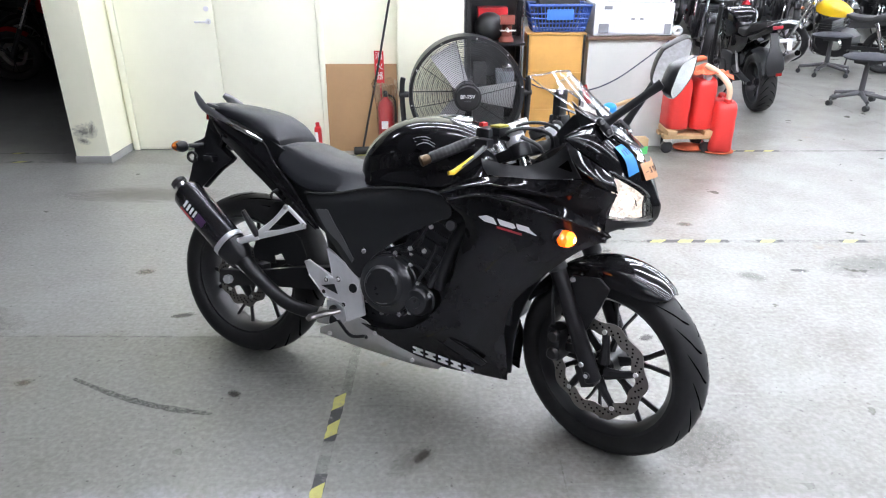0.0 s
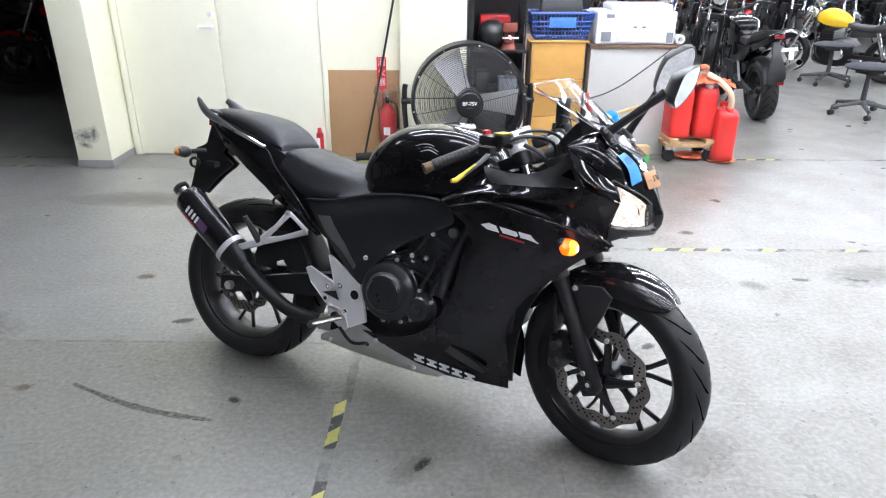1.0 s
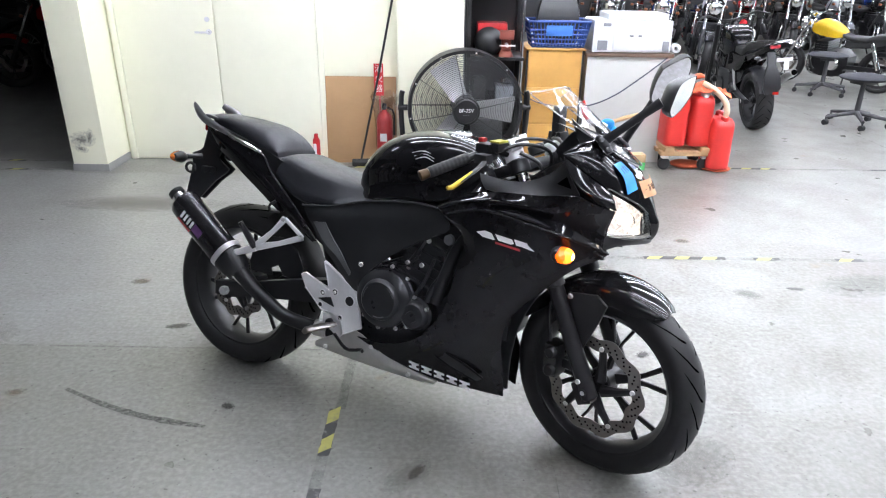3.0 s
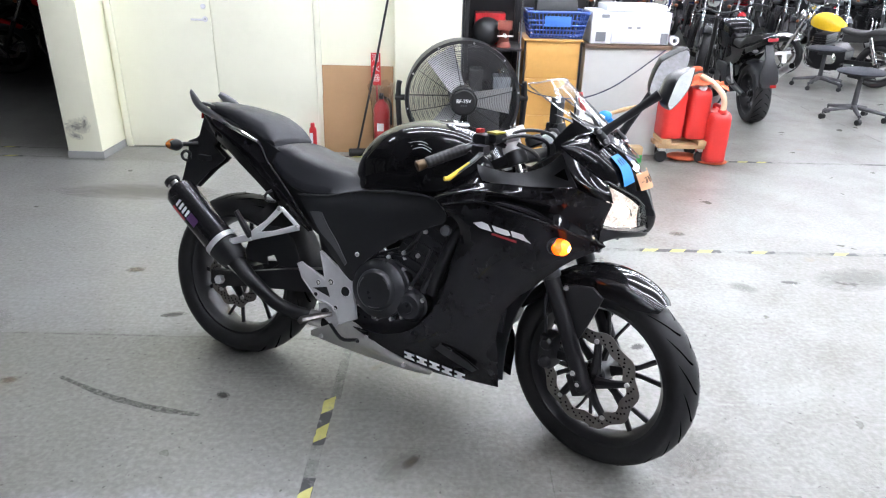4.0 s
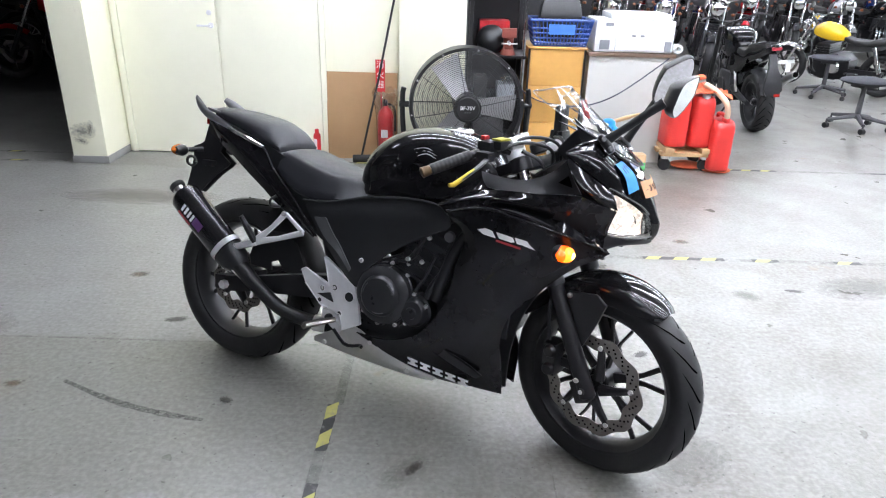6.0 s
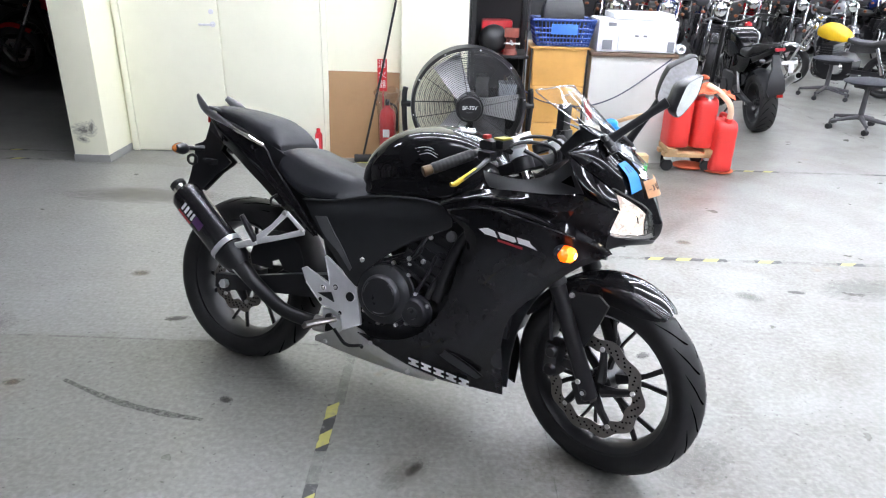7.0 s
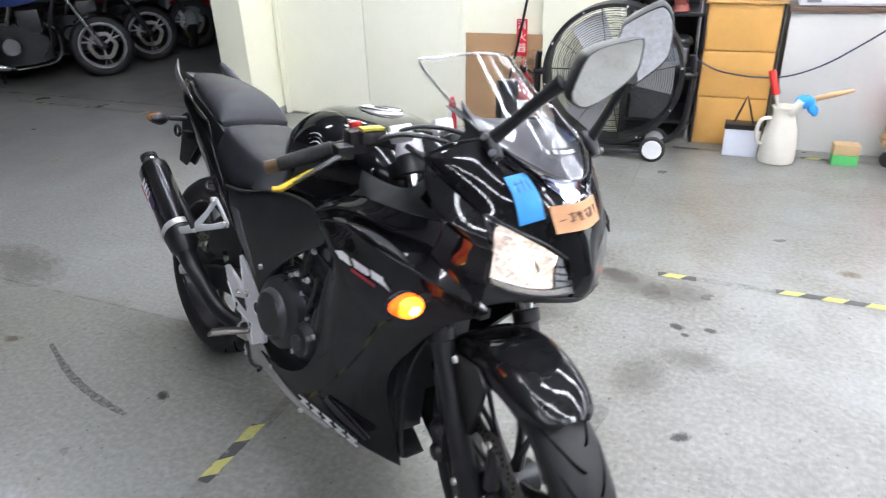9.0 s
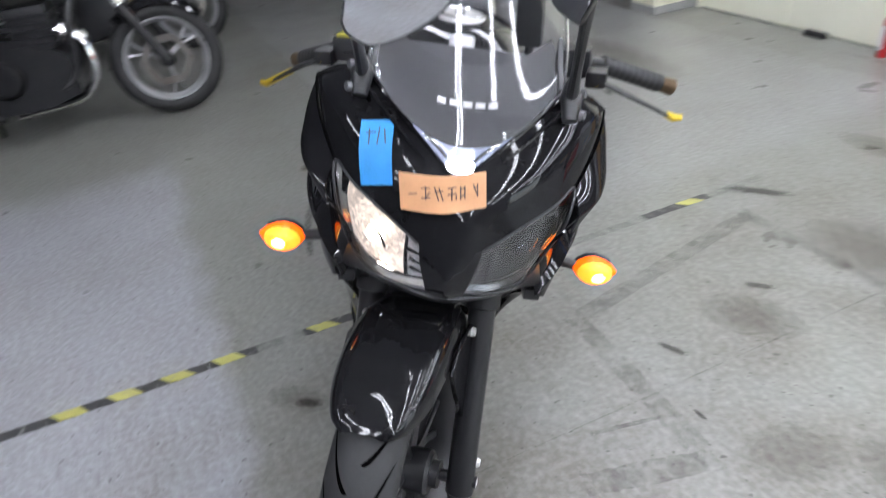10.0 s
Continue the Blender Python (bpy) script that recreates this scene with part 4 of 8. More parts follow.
# headlights
for s in (-1, 1):
    lens = [
        [(1.356, 0.045, 0.828), (1.335, 0.088, 0.853), (1.294, 0.143, 0.877), (1.256, 0.1765, 0.893)],
        [(1.367, 0.037, 0.796), (1.350, 0.084, 0.806), (1.319, 0.133, 0.827), (1.281, 0.171, 0.848)],
        [(1.371, 0.027, 0.764), (1.352, 0.076, 0.757), (1.318, 0.118, 0.758), (1.262, 0.150, 0.763)],
    ]
    lit = s < 0
    inner = [
        [(1.342, 0.046, 0.824), (1.320, 0.086, 0.846), (1.283, 0.136, 0.870), (1.264, 0.153, 0.878)],
        [(1.350, 0.036, 0.795), (1.326, 0.080, 0.803), (1.298, 0.124, 0.822), (1.268, 0.156, 0.842)],
        [(1.354, 0.030, 0.772), (1.334, 0.073, 0.766), (1.302, 0.112, 0.767), (1.256, 0.144, 0.771)],
    ]
    light = part("headlight", surf(B(), inner, s, 18, 10, 0.003), HEADLIT if lit else DARKCHROME, bike, "lit headlight with warm white glow" if lit else "unlit chrome headlight")
    part("lens", surf(B(), lens, s, 18, 12, 0.003), LENS, light, "clear lens")
    tip = [[(1.282, 0.1375, 0.869), (1.248, 0.168, 0.886)], [(1.266, 0.154, 0.842), (1.262, 0.166, 0.848)]]
    part("housing", surf(B(), tip, s, 6, 6, 0.003), DARKCHROME, light, "dark pointed lamp housing")
    cells = [[(1.349, 0.043, 0.821), (1.345, 0.062, 0.832)], [(1.356, 0.036, 0.795), (1.343, 0.060, 0.799)], [(1.358, 0.030, 0.772), (1.348, 0.056, 0.769)]]
    part("side_reflector", surf(B(), cells, s, 6, 8, 0.002), CHROME if lit else DARKCHROME, light, "chrome side reflector")
    for x, y, z in ((1.354, 0.041, 0.808), (1.357, 0.036, 0.793), (1.358, 0.033, 0.780)):
        part("rib", tube(B(), [(x, s * (y - 0.004), z), (x - 0.009, s * (y + 0.022), z + 0.003)], 0.0016, 6), DARKCHROME, light)
    part("divider", tube(B(), [(1.344, s * 0.062, 0.832), (1.343, s * 0.062, 0.799), (1.348, s * 0.058, 0.768)], 0.0028, 6, 8), DARKCHROME, light, "dark divider between the reflectors")
    part("bulb", ball(B(), (1.312, s * 0.108, 0.812), (0.012, 0.014, 0.014)), BULB if lit else DARKCHROME, light)
    part("bulb_shield", tube(B(), [(1.330, s * 0.092, 0.800), (1.326, s * 0.100, 0.816), (1.318, s * 0.112, 0.824)], 0.002, 6, 8), DARKCHROME, light)
    foot = [[(x - 0.010, max(y - 0.004, 0.022), z + 0.010) for x, y, z in lens[2]], [(x - 0.004, max(y - 0.002, 0.022), z - 0.001) for x, y, z in lens[2]]]
    part("chrome_strip", surf(B(), foot, s, 18, 4, 0.002), STEEL if lit else DARKCHROME, light, "chrome strip under the reflector")
    part("lower_lip", tube(B(), [(x - 0.012, s * (y - 0.004), z + 0.008) for x, y, z in lens[2]], 0.003, 8, 14), CHROME if lit else DARKCHROME, light)
    part("gasket", tube(B(), [(x, s * (y + 0.001), z) for x, y, z in lens[0]] + [(1.282, s * 0.172, 0.848)] + [(x, s * (y + 0.001), z) for x, y, z in lens[2][::-1]], 0.0022, 6, 40), MATTE, light, "black lens seal")

# position lamp under the screen
rows = sym([[(1.300, 0.0, 0.956), (1.287, 0.035, 0.960), (1.266, 0.074, 0.967)], [(1.309, 0.0, 0.938), (1.294, 0.034, 0.949), (1.267, 0.074, 0.966)], [(1.322, 0.0, 0.917), (1.300, 0.033, 0.938), (1.268, 0.0745, 0.965)]])
plamp = part("position_lamp", surf(B(), [[(x - 0.008, y * 0.96, z - 0.002) for x, y, z in r] for r in rows], 1, 16, 8, 0.003), POSGLOW, bike, "lit white position lamp below the windscreen")
part("lens", surf(B(), rows, 1, 16, 8, 0.002), LENS, plamp)
part("bulb", ball(B(), (1.305, 0, 0.930), (0.009, 0.020, 0.012)), LED, plamp)
for y in (-0.022, 0.022):
    part("reflector_fin", tube(B(), [(1.305, y * 0.6, 0.932), (1.296, y * 1.2, 0.944), (1.276, y * 2.4, 0.960)], [0.0015, 0.003], 6, 6), CHROME, plamp)

# windscreen
spine = [(1.307, 0.961), (1.248, 1.013), (1.162, 1.083), (1.060, 1.163)]
flank = [(1.196, 0.142, 1.022), (1.130, 0.149, 1.055), (1.062, 0.150, 1.090), (0.990, 0.141, 1.130)]
rows = [[(cx - (cx - ex) * u * u, ey * u, cz + (ez - cz) * u * u) for u in np.linspace(-1, 1, 13).tolist()] for (cx, cz), (ex, ey, ez) in zip(spine, flank)]
ws = part("windscreen", surf(B(), rows, 1, 32, 18, 0.003), SCREEN, bike, "clear plastic windscreen over a dark inner cowl")
top_edge = [tuple(0.5 * p + 0.5 * q for p, q in zip(e, g)) for e, g in zip(rows[1], rows[2])]
low = [[(x - d, y * w, z - 0.6 * d) for x, y, z in r] for r, d, w in ((rows[0], 0.006, 0.97), (rows[1], 0.016, 0.92), (top_edge, 0.024, 0.88))]
part("inner_cowl", surf(B(), low, 1, 24, 10, 0.002), INNERCOWL, ws, "dark grey inner cowl behind the screen")
part("edge", tube(B(), [r[0] for r in rows] + rows[3][1:-1] + [r[-1] for r in rows[::-1]], 0.0026, 6, 80), SCREENEDGE, ws, "grey moulded rim")
part("seal", tube(B(), [(x + 0.002, y, z) for x, y, z in rows[0]], 0.0018, 6, 32), MATTE, ws)
for k, w in enumerate((0.0130, 0.0135, 0.0130, 0.0135, 0.0130)):  # wordmark, as plain bars
    y = -0.036 + 0.0180 * k
    bm = plate(B(), [(-w / 2, -0.0036), (w / 2, -0.0036), (w / 2, -0.0010), (w / 6, -0.0010), (w / 6, 0.0010), (w / 2, 0.0010), (w / 2, 0.0036), (-w / 2, 0.0036), (-w / 2, 0.0010), (-w / 6, 0.0010), (-w / 6, -0.0010), (-w / 2, -0.0010)], -0.0006, 0.0006)
    x = 1.2615 - 5.5 * y * y
    part("mark", bm, GREYMARK, ws, move=Matrix.Translation((x + 0.005, y, 1.005)) @ pose(0, 0, 0, 0, -46, 0) @ pose(0, 0, 0, 0, 0, 90 - 620 * y))

# pointed inner stays beside the screen
for s in (-1, 1):
    outline = [(1.117, 1.075), (1.150, 1.050), (1.200, 1.020), (1.198, 0.998), (1.160, 0.996), (1.142, 1.022)]
    part("screen_stay", plate(B(), outline, s * 0.137 - 0.004, s * 0.137 + 0.004, 0.0015), MATTE, bike, "black pointed inner stay")

# instrument panel and bracket
bm = bx(B(), (0, 0, 0), (0.05, 0.20, 0.09), Matrix.Translation((1.115, 0, 0.995)) @ pose(0, 0, 0, 0, 38, 0), 0.012)
dash = part("instrument_panel", bm, MATTE, bike, "black instrument panel")
part("display", bx(B(), (-0.027, 0, 0), (0.004, 0.16, 0.06), Matrix.Translation((1.115, 0, 0.995)) @ pose(0, 0, 0, 0, 38, 0), 0.003), GREYFIN, dash)
part("cockpit_panel", surf(B(), [[(1.205, -0.13, 0.985), (1.22, 0, 0.965), (1.205, 0.13, 0.985)], [(1.10, -0.15, 0.945), (1.10, 0, 0.935), (1.10, 0.15, 0.945)], [(1.03, -0.14, 0.895), (1.02, 0, 0.885), (1.03, 0.14, 0.895)]], 1, 10, 8, 0.004), MATTE, bike)

# tank
tank_sections = [(0.395, 0.800, 0.055, 0.735), (0.415, 0.862, 0.082, 0.735), (0.450, 0.908, 0.108, 0.738), (0.500, 0.948, 0.130, 0.745), (0.560, 0.976, 0.146, 0.752), (0.630, 0.991, 0.158, 0.760), (0.710, 0.993, 0.166, 0.768), (0.785, 0.982, 0.166, 0.780), (0.850, 0.955, 0.152, 0.800), (0.900, 0.912, 0.127, 0.830), (0.925, 0.880, 0.10, 0.845)]
TANK_HALF = ((0, 0), (0.32, 0.012), (0.60, 0.05), (0.80, 0.13), (0.935, 0.25), (1.0, 0.40), (0.985, 0.56), (0.93, 0.76), (0.88, 1.0))
rings = []
for x, zt, w, zb in tank_sections:
    half = [(a * w, zt - b * (zt - zb)) for a, b in TANK_HALF]
    rings.append([(x, y, z) for y, z in half] + [(x, -y, z) for y, z in half[:0:-1]])
rings = [[crom([r[i] for r in rings], 30)[k] for i in range(len(rings[0]))] for k in range(31)]
tank = part("fuel_tank", loft(B(), [crom(list(r) + [r[0]], 48)[:-1] for r in rings]), GLOSS, bike, "glossy black fuel tank", sharp=60)


def tank_y(x, z):
    """Half the tank's width at x and height z."""
    xs = [t[0] for t in tank_sections]
    zt, w, zb = (float(np.interp(x, xs, [t[k] for t in tank_sections])) for k in (1, 2, 3))
    return w * float(np.interp((zt - z) / (zt - zb), [b for _, b in TANK_HALF], [a for a, _ in TANK_HALF]))


capm = Matrix.Translation((0.705, 0, 0.9925)) @ pose(0, 0, 0, 0, -2, 0)
part("fuel_cap", cyl(B(), capm @ Vector((0, 0, -0.008)), capm @ Vector((0, 0, 0.003)), 0.056, 0.053, seg=32, bev=0.002), BRUSHED, tank, "silver fuel cap")
part("cap_ring", tube(B(), [capm @ Vector((0.052 * math.cos(q), 0.052 * math.sin(q), 0.003)) for q in np.linspace(0, 6.2832, 33).tolist()], 0.0022, 6), CHROME, tank, "silver cap ring")
part("cap_lock", bx(B(), (0.705, 0, 0.997), (0.035, 0.02, 0.005), bev=0.002), GREYFIN, tank)
for s in (-1, 1):  # winged emblem, as plain feather shapes
    for k in range(3):
        pts = [(0.632 + 0.010 * k + 0.085 * f * (1 - 0.12 * k), 0.917 - 0.0085 * k + 0.010 * math.sin(3.1 * f)) for f in (0.0, 0.3, 0.6, 1.0)]
        part("emblem", tube(B(), [(x, s * (tank_y(x, z) + 0.0012), z) for x, z in pts], [0.0005, 0.0014, 0.0016, 0.0006], 6, 10), GREYMARK, tank, "silver-grey emblem feather")

# seats
def seat_loft(secs, n=20):
    rings = []
    for x, zt, zb, w in secs:
        h = zt - zb
        half = [(0, zt), (0.45 * w, zt - 0.006 * h), (0.74 * w, zt - 0.03 * h), (0.86 * w, zt - 0.09 * h), (0.92 * w, zt - 0.18 * h), (0.98 * w, zt - 0.55 * h), (1.0 * w, zb + 0.12 * h), (0.95 * w, zb)]
        rings.append([(x, y, z) for y, z in half] + [(x, -y, z) for y, z in half[:0:-1]])
    rings = [[crom([r[i] for r in rings], n)[k] for i in range(len(rings[0]))] for k in range(n + 1)]
    return loft(B(), rings)


def shaped_seat(secs, n=28):
    """A seat with a flat crown, a soft edge and sloping flanks: x, crown, edge (half width, height), foot (half width, height)."""
    rings = []
    for x, zt, ye, ze, yb, zb in secs:
        d = zt - ze
        half = [(0, zt), (0.45 * ye, zt - 0.06 * d), (0.78 * ye, zt - 0.30 * d), (0.93 * ye, zt - 0.62 * d), (ye, ze), (ye + 0.22 * (yb - ye), ze - 0.20 * (ze - zb)), (ye + 0.62 * (yb - ye), ze - 0.6 * (ze - zb)), (yb, zb + 0.10 * (ze - zb)), (yb - 0.006, zb)]
        rings.append([(x, y, z) for y, z in half] + [(x, -y, z) for y, z in half[:0:-1]])
    rings = [[crom([r[i] for r in rings], n)[k] for i in range(len(rings[0]))] for k in range(n + 1)]
    return loft(B(), rings)


part("rider_seat", shaped_seat([(0.082, 0.806, 0.095, 0.802, 0.110, 0.785), (0.092, 0.838, 0.110, 0.828, 0.128, 0.770), (0.130, 0.850, 0.118, 0.828, 0.140, 0.742), (0.20, 0.835, 0.125, 0.804, 0.150, 0.706), (0.28, 0.814, 0.125, 0.787, 0.155, 0.697), (0.36, 0.796, 0.114, 0.774, 0.150, 0.706), (0.43, 0.782, 0.094, 0.760, 0.138, 0.722), (0.475, 0.770, 0.070, 0.750, 0.115, 0.735)]), VINYL, bike, "dark grey vinyl rider seat", sharp=70)
pillion = part("pillion_seat", shaped_seat([(-0.285, 0.944, 0.040, 0.938, 0.036, 0.924), (-0.268, 0.957, 0.056, 0.942, 0.050, 0.918), (-0.17, 0.957, 0.084, 0.930, 0.078, 0.900), (-0.07, 0.948, 0.101, 0.906, 0.094, 0.866), (0.0, 0.936, 0.113, 0.876, 0.107, 0.844), (0.034, 0.920, 0.120, 0.862, 0.110, 0.836), (0.064, 0.892, 0.119, 0.856, 0.109, 0.832), (0.080, 0.858, 0.114, 0.850, 0.104, 0.832)]), VINYL, bike, "dark grey vinyl pillion seat", sharp=70)
for s in (-1, 1):
    part("hem", tube(B(), [(-0.268, s * 0.060, 0.917), (-0.17, s * 0.087, 0.900), (-0.06, s * 0.099, 0.864), (0.0, s * 0.106, 0.844), (0.034, s * 0.109, 0.836), (0.070, s * 0.106, 0.833)], 0.003, 6, 24), MATTE, pillion)
bm = loft(B(), [[(x, -w, zb), (x, -w, zt), (x, w, zt), (x, w, zb)] for x, zt, zb, w in ((-0.30, 0.92, 0.86, 0.055), (-0.15, 0.90, 0.80, 0.10), (0.05, 0.845, 0.70, 0.115), (0.20, 0.79, 0.62, 0.125), (0.30, 0.71, 0.56, 0.125), (0.46, 0.74, 0.55, 0.11))])
part("seat_frame", bm, MATTE, bike)

for s in (-1, 1):
    rows = [
        [(-0.274, 0.075, 0.932), (-0.20, 0.100, 0.908), (-0.138, 0.115, 0.886), (-0.049, 0.126, 0.862), (0.033, 0.131, 0.836), (0.080, 0.141, 0.782), (0.17, 0.150, 0.704), (0.302, 0.160, 0.577)],
        [(-0.280, 0.082, 0.912), (-0.21, 0.112, 0.880), (-0.138, 0.127, 0.850), (-0.05, 0.139, 0.815), (0.035, 0.146, 0.772), (0.095, 0.151, 0.724), (0.18, 0.157, 0.662), (0.295, 0.164, 0.575)],
        [(-0.268, 0.070, 0.885), (-0.205, 0.098, 0.835), (-0.125, 0.115, 0.795), (-0.05, 0.128, 0.752), (0.038, 0.138, 0.702), (0.110, 0.145, 0.658), (0.19, 0.150, 0.620), (0.285, 0.157, 0.568)],
    ]
    cowl_side = part("tail_cowl", surf(B(), rows, s, 22, 10, 0.004), GLOSS, bike, "glossy black tail side cowl")
    part("rounded_edge", tube(B(), [(x, s * (y + 0.002), z) for x, y, z in rows[0]], [0.002, 0.004, 0.005, 0.005, 0.004, 0.004, 0.004, 0.003], 10, 40), GLOSS, cowl_side)
    part("trim_strip", tube(B(), [(x, s * (y + 0.005), z + 0.004) for x, y, z in ((-0.150, 0.115, 0.888), (-0.049, 0.127, 0.862), (0.028, 0.131, 0.840))], [0.0045, 0.0075, 0.0055], 8, 20), CHROME, cowl_side, "bright strip along the cowl's edge")
    rail = [(-0.350, s * 0.076, 0.983), (-0.325, s * 0.087, 0.966), (-0.300, s * 0.096, 0.949), (-0.265, s * 0.103, 0.930), (-0.21, s * 0.110, 0.914), (-0.16, s * 0.116, 0.898), (-0.10, s * 0.122, 0.874)]
    part("grab_rail", tube(B(), rail, [0.008, 0.014, 0.016, 0.014, 0.011, 0.008, 0.006], 8, 24, (0.5, 1.25)), RAIL, bike, "grey metal pillion grab rail")
    cover = [
        [(0.245, 0.165, 0.690), (0.36, 0.172, 0.705), (0.48, 0.168, 0.738), (0.60, 0.172, 0.758), (0.70, 0.186, 0.766), (0.765, 0.198, 0.762)],
        [(0.262, 0.172, 0.665), (0.365, 0.184, 0.670), (0.49, 0.184, 0.688), (0.61, 0.190, 0.700), (0.72, 0.198, 0.715), (0.800, 0.206, 0.735)],
        [(0.290, 0.175, 0.630), (0.38, 0.185, 0.615), (0.49, 0.187, 0.620), (0.61, 0.190, 0.635), (0.72, 0.196, 0.668), (0.810, 0.205, 0.712)],
        [(0.345, 0.175, 0.565), (0.415, 0.183, 0.545), (0.49, 0.184, 0.540), (0.56, 0.184, 0.560), (0.66, 0.188, 0.620), (0.790, 0.200, 0.690)],
        [(0.440, 0.170, 0.462), (0.465, 0.174, 0.448), (0.488, 0.175, 0.440), (0.500, 0.178, 0.475), (0.58, 0.182, 0.565), (0.70, 0.190, 0.650)],
    ]
    part("frame_cover", surf(B(), cover, s, 22, 18, 0.005), MATTE, bike, "matte black side cover")
    fin = [[(0.298, 0.1795, 0.645), (0.35, 0.186, 0.585), (0.405, 0.187, 0.545), (0.455, 0.182, 0.488)], [(0.350, 0.1855, 0.652), (0.385, 0.189, 0.605), (0.42, 0.1885, 0.565), (0.462, 0.184, 0.500)]]
    part("accent", surf(B(), fin, s, 10, 4, 0.004), GREYFIN, bike, "grey accent strip")
    rows = [
        [(0.300, 0.118, 0.205), (0.40, 0.150, 0.262), (0.495, 0.170, 0.300), (0.60, 0.175, 0.250), (0.70, 0.163, 0.216), (0.80, 0.140, 0.192)],
        [(0.305, 0.124, 0.190), (0.41, 0.150, 0.215), (0.51, 0.163, 0.228), (0.61, 0.164, 0.208), (0.70, 0.155, 0.192), (0.79, 0.138, 0.183)],
        [(0.310, 0.108, 0.182), (0.43, 0.120, 0.176), (0.55, 0.126, 0.172), (0.64, 0.126, 0.168), (0.72, 0.122, 0.166), (0.78, 0.120, 0.170)],
    ]
    guard = part("belly_guard", surf(B(), rows, s, 18, 8, 0.004), BRUSHED, bike, "brushed metal belly guard")
    bolts(guard, [(0.36, s * 0.141, 0.205), (0.56, s * 0.172, 0.262), (0.70, s * 0.158, 0.196)], 0.009, (0, s, 0))
part("tank_seam", tube(B(), [(0.24, -0.168, 0.693), (0.36, -0.176, 0.708), (0.48, -0.172, 0.741), (0.60, -0.176, 0.760), (0.70, -0.188, 0.768), (0.76, -0.2, 0.764)], 0.004, 6, 20), MATTE, bike)

# belly and inner engine bay
bm = loft(B(), [[(x, -w, zb), (x, -w, zt), (x, w, zt), (x, w, zb)] for x, zt, zb, w in ((0.33, 0.36, 0.19, 0.09), (0.50, 0.52, 0.175, 0.12), (0.68, 0.60, 0.17, 0.125), (0.80, 0.60, 0.18, 0.11), (0.92, 0.62, 0.20, 0.07))])
engine = part("engine", bm, ENGINE, bike, "dark grey engine block")
bm = loft(B(), [[c + Vector((dx, y, dz)) for dx, y, dz in ((-0.085, -w, 0.03), (0.085, -w, -0.03), (0.085, w, -0.03), (-0.085, w, 0.03))] for c, w in ((Vector((0.70, 0, 0.50)), 0.15), (Vector((0.74, 0, 0.60)), 0.155), (Vector((0.78, 0, 0.70)), 0.16), (Vector((0.80, 0, 0.75)), 0.14))])
part("cylinder_head", bm, ENGINE, engine)
for k in range(6):
    c = Vector((0.705 + 0.012 * k, 0, 0.51 + 0.03 * k))
    part("cooling_fin", bx(B(), (0, 0, 0), (0.17, 0.325, 0.008), Matrix.Translation(c) @ pose(0, 0, 0, 0, 20, 0), 0.002), ENGINE, engine)
cl = Vector((0.590, 0, 0.437))
prof = [(0.0, -0.212), (0.060, -0.212), (0.066, -0.206), (0.070, -0.196), (0.088, -0.190), (0.098, -0.180), (0.100, -0.160), (0.104, -0.156), (0.104, -0.115)]
cover = part("clutch_cover", turned(B(), prof, Matrix.Translation(cl), 40), ENGINE, engine, "round dark clutch cover")
bolts(cover, [cl + Vector((0.108 * math.cos(a), -0.157, 0.108 * math.sin(a))) for a in np.arange(0.2, 6.2, 0.62).tolist()], 0.008, (0, -1, 0))
for a in np.arange(0.25, 6.4, 0.62).tolist():
    c = cl + Vector((0.106 * math.cos(a), -0.14, 0.106 * math.sin(a)))
    part("bolt_boss", cyl(B(), c + Vector((0, 0.03, 0)), c + Vector((0, -0.016, 0)), 0.013, seg=10), ENGINE, cover)
for a0 in (0.3, 2.4, 4.5):
    part("cover_slot", tube(B(), [cl + Vector((0.056 * math.cos(a), -0.2125, 0.056 * math.sin(a))) for a in np.linspace(a0, a0 + 0.7, 6).tolist()], 0.002, 5), GREYFIN, cover)
wp = Vector((0.705, 0, 0.403))
prof = [(0.0, -0.196), (0.018, -0.196), (0.020, -0.190), (0.038, -0.188), (0.046, -0.180), (0.050, -0.165), (0.058, -0.160), (0.058, -0.10)]
pump = part("water_pump", turned(B(), prof, Matrix.Translation(wp), 32), ENGINE, engine, "round water pump cover")
bolts(pump, [wp + Vector((0.05 * math.cos(a), -0.170, 0.05 * math.sin(a))) for a in (0.6, 2.2, 4.2)], 0.008, (0, -1, 0))
part("sump", bx(B(), (0.62, 0, 0.335), (0.30, 0.27, 0.10), bev=0.02), ENGINE, engine)
part("frame_tube", tube(B(), [(0.96, -0.11, 0.80), (0.85, -0.168, 0.68), (0.80, -0.172, 0.56), (0.775, -0.165, 0.46)], 0.019, 10, 14), SATIN, bike, "black steel frame tube")
part("frame_tube", tube(B(), [(0.96, 0.11, 0.80), (0.85, 0.168, 0.68), (0.80, 0.172, 0.56), (0.775, 0.165, 0.46)], 0.019, 10, 14), SATIN, bike)
part("frame_tube", tube(B(), [(0.50, -0.155, 0.46), (0.56, -0.160, 0.58), (0.66, -0.165, 0.68), (0.80, -0.165, 0.73)], 0.017, 10, 14), SATIN, bike)
part("engine_bolt", cyl(B(), (0.805, -0.175, 0.672), (0.805, -0.192, 0.672), 0.017, bev=0.003), GREYFIN, engine, "round engine mount cap")
